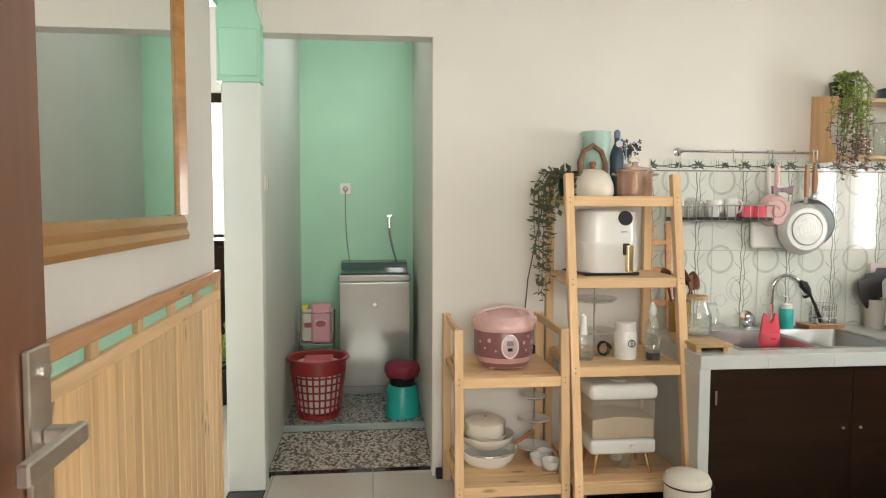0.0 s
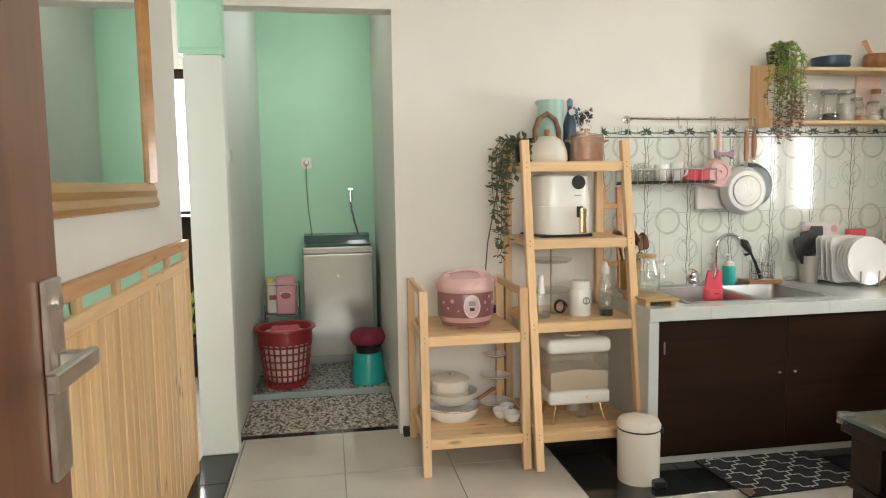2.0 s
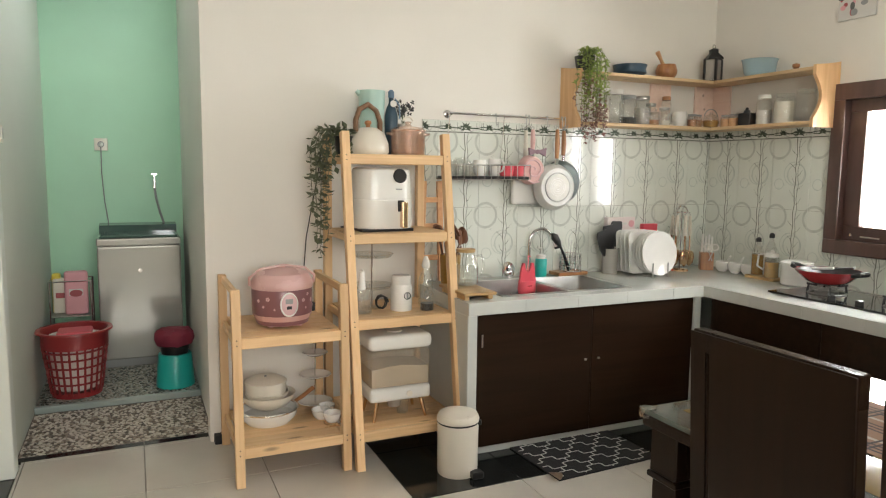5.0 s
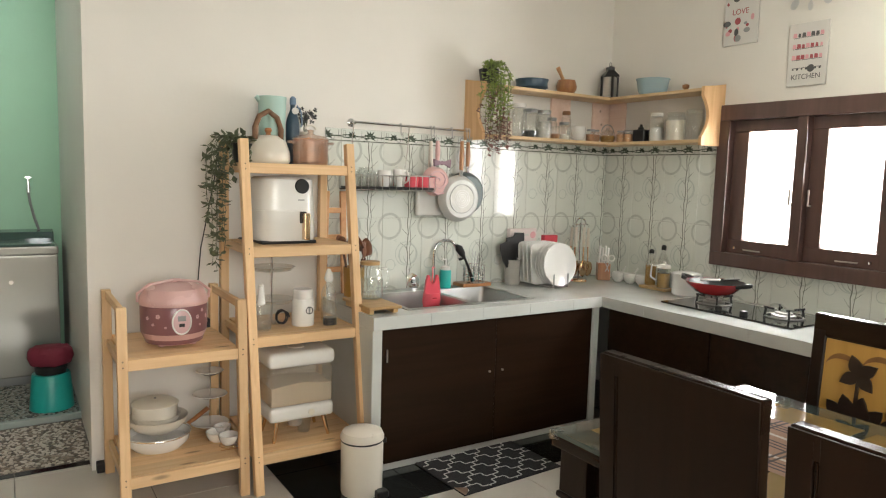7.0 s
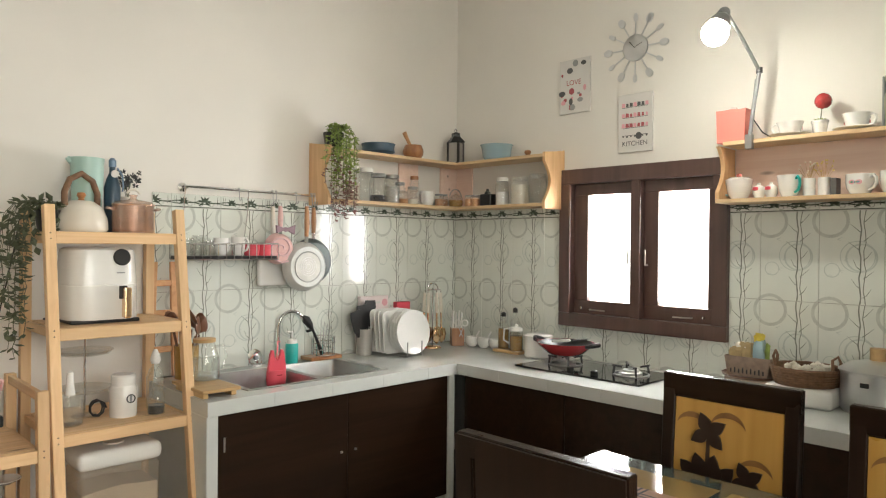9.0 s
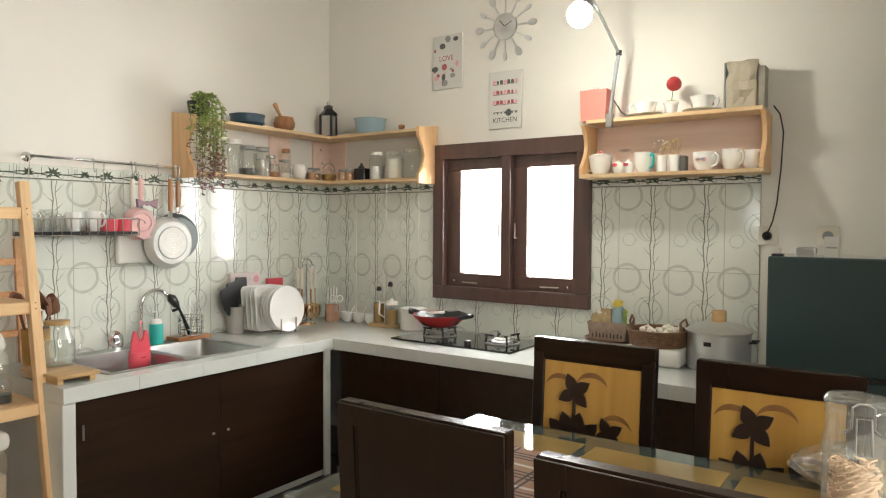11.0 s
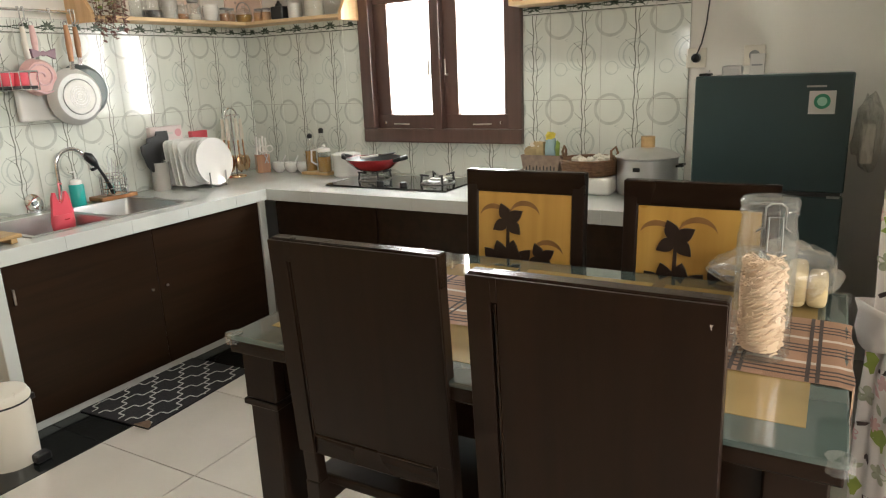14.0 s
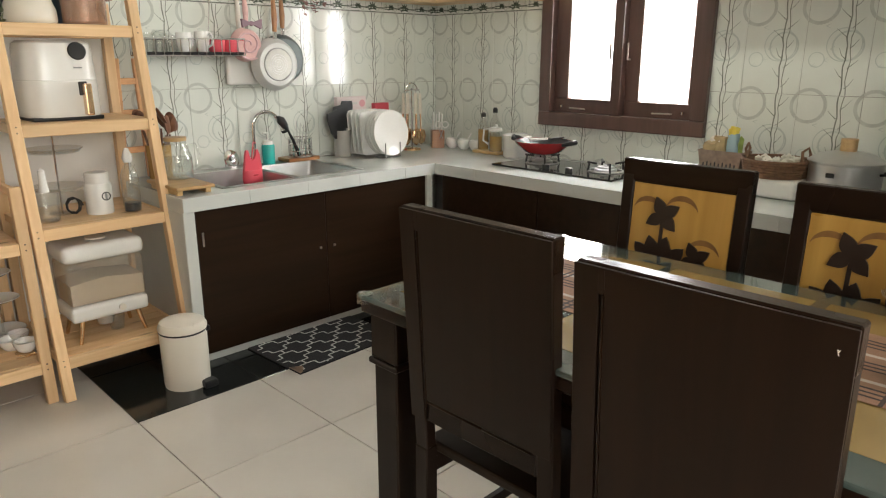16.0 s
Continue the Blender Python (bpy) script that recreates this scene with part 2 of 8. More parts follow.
CORAL = mat("coral_red_plastic", (0.74, 0.09, 0.125), 0.35, var=0.06, bump=0.02)
MAROON = mat("dark_red_plastic", (0.30, 0.028, 0.030), 0.38, var=0.1, bump=0.03)
WINE = mat("wine_red_fabric", (0.22, 0.02, 0.045), 0.75, var=0.15, bump=0.2)
TEALP = mat("teal_plastic", (0.02, 0.42, 0.38), 0.35, var=0.06, bump=0.02)
MINTP = mat("mint_plastic", (0.40, 0.58, 0.52), 0.4, var=0.06, bump=0.02)
NAVY = mat("dark_blue_enamel", (0.035, 0.07, 0.105), 0.35, var=0.1, bump=0.02)
SKYB = mat("pale_blue_enamel", (0.33, 0.46, 0.52), 0.25, var=0.06, bump=0.02, coat=0.2)
SALMON = mat("salmon_paper", (0.78, 0.25, 0.21), 0.6, var=0.08, bump=0.1)
REDE = mat("red_enamel", (0.42, 0.035, 0.04), 0.2, var=0.08, bump=0.0, coat=0.5)
CLOTHW = mat("white_laundry_cloth", (0.72, 0.66, 0.62), 0.9, var=0.15, scale=14, bump=0.3)
PAPER = mat("printed_white_card", (0.66, 0.64, 0.61), 0.55, var=0.04, bump=0.03)
INK = mat("grey_ink", (0.10, 0.10, 0.10), 0.6, var=0.1, bump=0)
INKR = mat("dull_red_ink", (0.42, 0.10, 0.11), 0.6, var=0.15, bump=0)
INKP = mat("pink_ink", (0.75, 0.38, 0.42), 0.6, var=0.1, bump=0)
INKG = mat("green_ink", (0.05, 0.30, 0.17), 0.5, var=0.1, bump=0)
LEAF = mat("trailing_leaf_green", (0.30, 0.40, 0.09), 0.45, var=0.4, scale=30, bump=0.1)
LEAFR = mat("trailing_leaf_reddish", (0.24, 0.11, 0.09), 0.5, var=0.4, scale=30, bump=0.1)
LEAFK = mat("dusty_dark_leaf", (0.115, 0.135, 0.075), 0.5, var=0.4, scale=30, bump=0.1)
FRIDGE = mat("dark_green_grey_fridge_steel", (0.046, 0.078, 0.080), 0.32, 0.3, var=0.12, scale=3, bump=0.03, bscale=150)
WASHER = mat("silver_grey_washer_panel", (0.42, 0.41, 0.38), 0.22, 0.35, var=0.05, scale=3, bump=0.01, coat=0.2)
LID = mat("dark_green_glass_lid", (0.06, 0.11, 0.095), 0.08, var=0.1, bump=0, coat=0.5)
PEBBLE = mat("mixed_pebbles", (0.42, 0.37, 0.32), 0.4, var=0.3, scale=60, bump=0.05)
WICKER = mat("brown_wicker", (0.20, 0.105, 0.055), 0.6, var=0.4, scale=60, bump=0.3)
WICKERL = mat("weathered_basket_wood", (0.30, 0.22, 0.17), 0.7, var=0.3, scale=40, bump=0.3)
PASTA = mat("dry_pasta", (0.80, 0.57, 0.40), 0.6, var=0.12, scale=40, bump=0.1)
BREAD = mat("pale_bread", (0.50, 0.38, 0.20), 0.8, var=0.25, scale=30, bump=0.3)
RICE = mat("raw_rice", (0.62, 0.54, 0.44), 0.8, var=0.1, scale=150, bump=0.4, bscale=260)
OIL = mat("amber_oil", (0.42, 0.24, 0.06), 0.08, var=0.1, bump=0)
CURTAIN = mat("white_curtain_cotton", (0.80, 0.74, 0.70), 0.85, var=0.06, scale=4, bump=0.25, bscale=500)
MATBLK = mat("black_woven_mat", (0.014, 0.014, 0.016), 0.85, var=0.3, scale=80, bump=0.5, bscale=300)
MATWHT = mat("grey_white_woven_line", (0.62, 0.60, 0.57), 0.85, var=0.2, scale=60, bump=0.5, bscale=300)
TABLEG = mat("grey_green_glass_table", (0.068, 0.092, 0.084), 0.045, var=0.15, scale=3, bump=0, coat=0.6)
TABLEY = mat("tan_panel_under_glass", (0.29, 0.20, 0.08), 0.05, var=0.2, scale=4, bump=0, coat=0.6)
PLAIDT = mat("tan_plaid_cloth", (0.27, 0.15, 0.092), 0.85, var=0.1, scale=40, bump=0.4, bscale=400)
PLAIDD = mat("dark_plaid_stripe", (0.045, 0.03, 0.026), 0.85, var=0.2, scale=40, bump=0.4, bscale=400)
PLAIDW = mat("pale_plaid_stripe", (0.48, 0.41, 0.34), 0.85, var=0.1, scale=40, bump=0.4, bscale=400)
PANM = mat("pale_cast_aluminium", (0.60, 0.60, 0.58), 0.4, 0.2, var=0.06, scale=12, bump=0.03)
ROSEM = mat("rose_gold_mirror_metal", (0.78, 0.58, 0.48), 0.1, 1.0, var=0.04, bump=0.02, bscale=12)
COPPERG = thin("rose_tinted_glass", (0.90, 0.77, 0.69), 0.80, 0.05)
TANK = thin("smoky_beige_tank_plastic", (0.93, 0.88, 0.80), 0.82, 0.12)
BASED = mat("brushed_pan_base", (0.50, 0.485, 0.45), 0.45, 0.6, var=0.15, scale=30, bump=0.1, bscale=260)
PANK = mat("dark_grey_pan_coating", (0.10, 0.12, 0.12), 0.35, 0.2, var=0.15, bump=0.03)
JARG = thin("thick_jar_glass", (0.94, 0.96, 0.94), 0.945, 0.02)
CLEAR = thin("clear_thin_glass", (0.97, 0.98, 0.97), 0.955, 0.03)
PANE = thin("window_pane_glass", (0.97, 0.98, 0.98), 0.97, 0.02)
FOIL = thin("clear_plastic_bag", (0.95, 0.94, 0.91), 0.90, 0.12)
FROST = thin("frosted_clear_plastic", (0.86, 0.83, 0.79), 0.60, 0.25)
WATER = thin("still_water", (0.88, 0.90, 0.88), 0.85, 0.03)
MIRROR = mat("mirror_silver", (0.86, 0.88, 0.87), 0.02, 1.0, var=0.01, bump=0)
BULB = glow("lit_lamp_globe", (1.0, 0.985, 0.85), 160.0)
OUTSIDE = glow("hazy_daylight_backdrop", (1.0, 0.985, 0.95), 3.2)
YELLOWF = mat("yellow_plastic", (0.75, 0.60, 0.08), 0.4, var=0.1, bump=0.02)
BLUEF = mat("blue_grey_label", (0.16, 0.24, 0.34), 0.5, var=0.1, bump=0.02)
# wall paint with the alcove's shade put into the base colour
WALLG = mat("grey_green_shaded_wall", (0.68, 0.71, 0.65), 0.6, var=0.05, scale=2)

# ---------------------------------------------------------------- mesh helpers


def part(name, bm, material, parent=None, label="", smooth=False, more=()):
    me = bpy.data.meshes.new(name)
    bmesh.ops.recalc_face_normals(bm, faces=bm.faces)
    bm.to_mesh(me)
    bm.free()
    me.materials.append(material)
    for x in more:
        me.materials.append(x)
    if smooth:
        for f in me.polygons:
            f.use_smooth = True
        me.set_sharp_from_angle(angle=radians(38))
    ob = new(name, me)
    if parent is not None:
        ob.parent = parent
    if label:
        ob["label"] = label
    return ob


def thing(name, loc, label, category, group="", kind="", rz=0.0):
    e = new(name)
    e.empty_display_size = 0.05
    e.location = loc
    e.rotation_euler = (0, 0, radians(rz))
    return tagged(e, label, category, group, kind)


def B():
    return bmesh.new()


def box(bm, x0, x1, y0, y1, z0, z1, bevel=0.0, seg=1, mi=0):
    v = [bm.verts.new(p) for p in ((x0, y0, z0), (x1, y0, z0), (x1, y1, z0), (x0, y1, z0), (x0, y0, z1), (x1, y0, z1), (x1, y1, z1), (x0, y1, z1))]
    fs = [bm.faces.new([v[i] for i in f]) for f in ((0, 3, 2, 1), (4, 5, 6, 7), (0, 1, 5, 4), (1, 2, 6, 5), (2, 3, 7, 6), (3, 0, 4, 7))]
    for f in fs:
        f.material_index = mi
    if bevel:
        es = list({e for f in fs for e in f.edges})
        bmesh.ops.bevel(bm, geom=es, offset=bevel, segments=seg, affect="EDGES", profile=0.6)
    return bm


def beam(bm, a, b, w, h, up=(0, 0, 1), bevel=0.0):
    """A bar of section w x h from a to b."""
    a, b = Vector(a), Vector(b)
    d = (b - a).normalized()
    s = d.cross(Vector(up)).normalized()
    u = s.cross(d)
    vs = []
    for c in (a, b):
        for i, j in ((-1, -1), (1, -1), (1, 1), (-1, 1)):
            vs.append(bm.verts.new(c + s * w / 2 * i + u * h / 2 * j))
    fs = [bm.faces.new([vs[i] for i in f]) for f in ((3, 2, 1, 0), (4, 5, 6, 7), (0, 1, 5, 4), (1, 2, 6, 5), (2, 3, 7, 6), (3, 0, 4, 7))]
    if bevel:
        bmesh.ops.bevel(bm, geom=list({e for f in fs for e in f.edges}), offset=bevel, segments=1, affect="EDGES")
    return bm


def lathe(bm, prof, seg=28, c=(0, 0, 0), sx=1.0, sy=1.0, mi=0):
    """A turned form: profile of (radius, height) pairs from the foot up."""
    rings = []
    for r, z in prof:
        if r < 1e-5:
            rings.append([bm.verts.new((c[0], c[1], c[2] + z))])
        else:
            rings.append([bm.verts.new((c[0] + sx * r * math.cos(2 * math.pi * i / seg), c[1] + sy * r * math.sin(2 * math.pi * i / seg), c[2] + z)) for i in range(seg)])
    for p, q in zip(rings, rings[1:]):
        for i in range(seg):
            j = (i + 1) % seg
            if len(p) == 1 and len(q) == 1:
                continue
            if len(p) == 1:
                f = bm.faces.new((p[0], q[i], q[j]))
            elif len(q) == 1:
                f = bm.faces.new((p[i], p[j], q[0]))
            else:
                f = bm.faces.new((p[i], p[j], q[j], q[i]))
            f.material_index = mi
    return bm


def tube(bm, pts, r, seg=8, closed=False):
    """A round rod along points."""
    pts = [Vector(p) for p in pts]
    n = len(pts)
    rings = []
    ref = None
    for i, p in enumerate(pts):
        if closed:
            d = pts[(i + 1) % n] - pts[i - 1]
        else:
            d = pts[min(i + 1, n - 1)] - pts[max(i - 1, 0)]
        d.normalize()
        if ref is None:
            ref = Vector((0, 0, 1)) if abs(d.z) < 0.9 else Vector((1, 0, 0))
        s = d.cross(ref).normalized()
        u = s.cross(d).normalized()
        ref = u
        rr = r[i] if isinstance(r, (list, tuple)) else r
        rings.append([bm.verts.new(p + (s * math.cos(2 * math.pi * k / seg) + u * math.sin(2 * math.pi * k / seg)) * rr) for k in range(seg)])
    m = n if closed else n - 1
    for i in range(m):
        p, q = rings[i], rings[(i + 1) % n]
        for k in range(seg):
            bm.faces.new((p[k], p[(k + 1) % seg], q[(k + 1) % seg], q[k]))
    if not closed:
        bm.faces.new(rings[0][::-1])
        bm.faces.new(rings[-1])
    return bm


def arc(c, r, a0, a1, n, plane="xz"):
    out = []
    for i in range(n + 1):
        a = radians(a0 + (a1 - a0) * i / n)
        u, v = r * math.cos(a), r * math.sin(a)
        out.append({"xz": (c[0] + u, c[1], c[2] + v), "yz": (c[0], c[1] + u, c[2] + v), "xy": (c[0] + u, c[1] + v, c[2])}[plane])
    return out


def prism(bm, pts, axis, lo, hi, mi=0):
    """A flat outline of (u, v) points given thickness along an axis."""
    def at(u, v, w):
        return {"x": (w, u, v), "y": (u, w, v), "z": (u, v, w)}[axis]
    a = [bm.verts.new(at(u, v, lo)) for u, v in pts]
    b = [bm.verts.new(at(u, v, hi)) for u, v in pts]
    fs = [bm.faces.new(a[::-1]), bm.faces.new(b)]
    for i in range(len(pts)):
        j = (i + 1) % len(pts)
        fs.append(bm.faces.new((a[i], a[j], b[j], b[i])))
    for f in fs:
        f.material_index = mi
    return bm


def disc(r, n=24, c=(0, 0), sx=1.0, sy=1.0):
    return [(c[0] + sx * r * math.cos(2 * math.pi * i / n), c[1] + sy * r * math.sin(2 * math.pi * i / n)) for i in range(n)]


def solo(name, bm, material, label, category, group="", kind="", smooth=False, more=()):
    return tagged(part(name, bm, material, None, "", smooth, more), label, category, group, kind)


rnd = random.Random(7)

# ---------------------------------------------------------------- structure
CZ = 3.15          # ceiling height
CT = 0.735         # counter top
WY0, WY1, WZ0, WZ1 = -1.855, -0.875, 0.918, 1.812   # kitchen window opening


def wall(name, boxes, material, label):
    bm = B()
    for b in boxes:
        box(bm, *b)
    return solo(name, bm, material, label, "wall", kind="structure")


wall("wall_north", [(-3.135, 0.15, 0, 0.12, 0, CZ), (-3.945, -3.135, 0, 0.12, 2.182, CZ), (-4.12, -3.945, -0.02, 0.12, 2.182, CZ)], WALL, "smooth cream-white painted plaster kitchen wall")
wall("wall_east", [(0, 0.15, -3.64, WY0, 0, CZ), (0, 0.15, WY1, 0, 0, CZ), (0, 0.15, WY0, WY1, 0, WZ0), (0, 0.15, WY0, WY1, WZ1, CZ)], WALL, "cream-white painted wall round the brown window")
wall("wall_south", [(-1.68, 0, -3.64, -3.49, 0, CZ), (-4.22, -3.96, -3.64, -3.49, 0, CZ), (-3.96, -1.68, -3.64, -3.49, 2.45, CZ)], WALL, "cream-white painted wall with an open doorway")
wall("wall_west", [(-4.22, -4.12, -3.49, -0.30, 0, CZ)], WALL, "white painted partition wall above the pine wainscot")
# the grey here is shade held in the material's colour
wall("wall_alcove_left", [(-4.12, -3.97, 0.12, 1.92, 0, CZ)], WALLG, "side wall of the laundry alcove, its shade coloured in as pale grey")
# the high gap is an added vent, out of view, for the alcove fill
wall("wall_alcove_right", [(-3.115, -2.97, 0.12, 1.92, 0, 2.56), (-3.115, -2.97, 0.12, 0.45, 2.56, CZ), (-3.115, -2.97, 1.25, 1.92, 2.56, CZ), (-3.115, -2.97, 0.45, 1.25, 3.0, CZ)], WALL, "cream-white painted side wall of the laundry alcove with an added high opening")
wall("wall_alcove_back", [(-4.12, -2.97, 1.92, 2.04, 0, CZ)], MINT, "mint green painted back wall of the laundry alcove")
wall("wall_side_room", [(-6.6, -6.5, -3.49, 2.7, 0, CZ), (-6.6, -5.3, 2.6, 2.7, 0, CZ), (-4.3, -4.12, 2.6, 2.7, 0, CZ), (-5.3, -4.3, 2.6, 2.7, 0, 1.04), (-5.3, -4.3, 2.6, 2.7, 2.3, CZ), (-6.6, -4.22, -3.59, -3.49, 0, CZ), (-4.12, -4.0, 2.04, 2.7, 0, CZ)], WALL, "pale wall of the neighbouring room")
# out of view; both window openings are added to admit the fill lamps
wall("wall_next_room", [(-6.0, -5.9, -6.6, -5.8, 0, CZ), (-6.0, -5.9, -4.2, -3.64, 0, CZ), (-6.0, -5.9, -5.8, -4.2, 0, 1.1), (-6.0, -5.9, -5.8, -4.2, 2.7, CZ), (0.1, 0.2, -6.6, -3.64, 0, CZ), (-6.0, -4.3, -6.6, -6.5, 0, CZ), (-1.7, 0.2, -6.6, -6.5, 0, CZ), (-4.3, -1.7, -6.6, -6.5, 0, 1.0), (-4.3, -1.7, -6.6, -6.5, 2.8, CZ), (-5.9, -4.22, -3.64, -3.59, 0, CZ)], WALL, "unseen pale wall of the room behind the doorway with added window openings")
bm = B()
box(bm, -6.6, 0.2, -6.6, 2.7, CZ, CZ + 0.1)
solo("ceiling", bm, CEIL, "plain white plastered ceiling", "ceiling", kind="structure")
bm = B()
box(bm, -6.6, 0.2, -6.6, 2.7, -0.14, -0.012)
floor = solo("floor", bm, GROUT, "polished white tile floor with black border tiles", "floor", kind="structure")
bm = B()
box(bm, -60, 60, -60, 60, -0.5, -0.15)
solo("ground", bm, GREYP, "grey yard ground outside the house", "ground", kind="structure")
bm = B()
box(bm, 2.2, 2.25, -14, 9.0, -0.15, 5.0)
solo("backdrop", bm, OUTSIDE, "blown-out white daylight outside the window", "backdrop", kind="structure")
bm = B()
box(bm, -6.6, -3.9, 4.4, 4.45, -0.15, 4.0)
solo("backdrop", bm, OUTSIDE, "blown-out white daylight outside the side room", "backdrop", kind="structure")

# pillar and mint capital beside the laundry alcove
pillar = thing("pillar", (-4.035, -0.05, 0), "white painted pillar with a mint green moulded capital", "pillar", kind="structure")
bm = B()
box(bm, -0.085, 0.09, -0.05, 0.05, 0, 1.93, 0.004)
part("shaft", bm, PALE, pillar)
bm = B()
prism(bm, [(-0.10, 1.93), (0.098, 1.93), (0.098, 2.2), (0.07, 2.27), (0.07, CZ), (-0.10, CZ)], "y", -0.066, 0.03)
part("capital", bm, MINTD, pillar, "mint green capital block")
bm = B()
box(bm, -0.088, 0.086, -0.074, -0.067, 1.955, 2.17, 0.003)
part("raised_panel", bm, MINTD, pillar)
bm = B()
box(bm, -4.215, -4.125, -0.296, -0.118, 2.26, CZ)
solo("beam", bm, MINTD, "mint green painted beam over the side passage", "beam", kind="structure")

# window of the neighbouring room
w2 = thing("window_2", (-4.8, 2.62, 0), "dark framed window of the neighbouring room", "window", kind="structure")
for a in ((-0.5, 0.5, 1.04, 1.12), (-0.5, 0.5, 2.22, 2.3), (-0.5, -0.44, 1.12, 2.22), (0.44, 0.5, 1.12, 2.22), (-0.03, 0.03, 1.12, 2.22)):
    part("frame_bar", box(B(), a[0], a[1], -0.03, 0.03, a[2], a[3], 0.004), DOORB, w2)
dc = thing("sideboard", (-4.70, 2.1, 0), "dark brown sideboard in the neighbouring room", "sideboard")
part("carcass", box(B(), -0.40, 0.36, -0.18, 0.22, 0.05, 1.07, 0.004), DOORB, dc)
part("top", box(B(), -0.42, 0.38, -0.20, 0.23, 1.071, 1.10, 0.005), DOORB, dc)
for x0, x1 in ((-0.385, -0.025), (-0.015, 0.345)):
    part("door", box(B(), x0, x1, -0.199, -0.181, 0.08, 1.05, 0.003), DOORB, dc)
part("plinth", box(B(), -0.38, 0.34, -0.15, 0.20, 0, 0.049), BLACKP, dc)
low = thing("potted_plant", (-4.50, 1.45, 0), "leafy potted plant on the floor of the side room", "plant")
part("pot", lathe(B(), [(0, 0), (0.1, 0), (0.14, 0.24), (0.12, 0.24), (0.11, 0.2), (0, 0.2)]), BLACKP, low, smooth=True)
bm = B()
for i in range(60):
    a, e, r = rnd.uniform(0, 6.28), rnd.uniform(0.3, 1.4), rnd.uniform(0.12, 0.36)
    d = Vector((math.cos(a) * math.cos(e), math.sin(a) * math.cos(e), math.sin(e)))
    c = Vector((0, 0, 0.22)) + d * r
    s = d.cross(Vector((0, 0, 1))).normalized() * 0.03
    vs = [bm.verts.new(c - d * 0.06), bm.verts.new(c + s), bm.verts.new(c + d * 0.07), bm.verts.new(c - s)]
    bm.faces.new(vs)
part("foliage", bm, LEAF, low)

# floor pieces
TX, TY, TS, TJ = -2.434, -0.945, 0.5, 0.0016
tile_cache = {}


def slab(x0, x1, y0, y1, z1, material, parent, name="tile", h=0.012, bev=0.0015):
    key = (round(x1 - x0, 3), round(y1 - y0, 3), material.name)
    if key not in tile_cache:
        bm = B()
        a, b = (x1 - x0) / 2, (y1 - y0) / 2
        box(bm, -a, a, -b, b, -h, -bev)
        lo = [v for v in bm.verts if v.co.z > -h / 2]
        top = [bm.verts.new((v.co.x * (1 - bev / a), v.co.y * (1 - bev / b), 0)) for v in lo]
        cap = [f for f in bm.faces if all(v in lo for v in f.verts)]
        bmesh.ops.delete(bm, geom=cap, context="FACES_ONLY")
        bm.faces.new(top)
        for i in range(4):
            bm.faces.new((lo[i], lo[(i + 1) % 4], top[(i + 1) % 4], top[i]))
        bmesh.ops.recalc_face_normals(bm, faces=bm.faces)
        me = bpy.data.meshes.new(name)
        bm.to_mesh(me)
        bm.free()
        me.materials.append(material)
        tile_cache[key] = me
    ob = new(name, tile_cache[key])
    ob.location = ((x0 + x1) / 2, (y0 + y1) / 2, z1)
    ob.parent = parent
    return ob


def lay(x0, x1, y0, y1, material):
    i0, i1 = math.floor((x0 - TX) / TS + 1e-6), math.ceil((x1 - TX) / TS - 1e-6)
    j0, j1 = math.floor((y0 - TY) / TS + 1e-6), math.ceil((y1 - TY) / TS - 1e-6)
    for i in range(i0, i1):
        for j in range(j0, j1):
            a, b = max(x0, TX + i * TS) + TJ, min(x1, TX + (i + 1) * TS) - TJ
            c, d = max(y0, TY + j * TS) + TJ, min(y1, TY + (j + 1) * TS) - TJ
            if b - a > 0.01 and d - c > 0.01:
                slab(a, b, c, d, 0.0, material, floor)


lay(-3.948, TX, -3.6, 0.085, FLOORW)
lay(TX, 0.0, -3.6, TY, FLOORW)
lay(TX, 0.0, TY, 0.0, FLOORB)
lay(-4.12, -3.948, -3.49, 0.0, FLOORB)
lay(-3.97, -3.115, 0.085, 0.135, FLOORB)
bm = B()
box(bm, -6.0, 0.1, -6.5, -3.6, -0.011, 0.0)
solo("floor_next_room", bm, FLOORW, "white tile floor of the room behind the doorway", "floor", kind="structure")
bm = B()
box(bm, -6.5, -4.12, -3.49, 2.6, -0.011, 0.0)
solo("floor_side_room", bm, FLOORW, "white tile floor of the side room", "floor", kind="structure")

# laundry alcove floor: pebbles and a raised step
bm = B()
box(bm, -3.97, -3.115, 0.76, 1.92, -0.012, 0.031)
box(bm, -3.97, -3.115, 0.745, 0.775, 0.0, 0.037, 0.004)
step = solo("alcove_step", bm, mat("grey_green_step_edge", (0.36, 0.42, 0.40), 0.4, var=0.15), "raised grey-green step of the laundry alcove", "step", kind="structure")


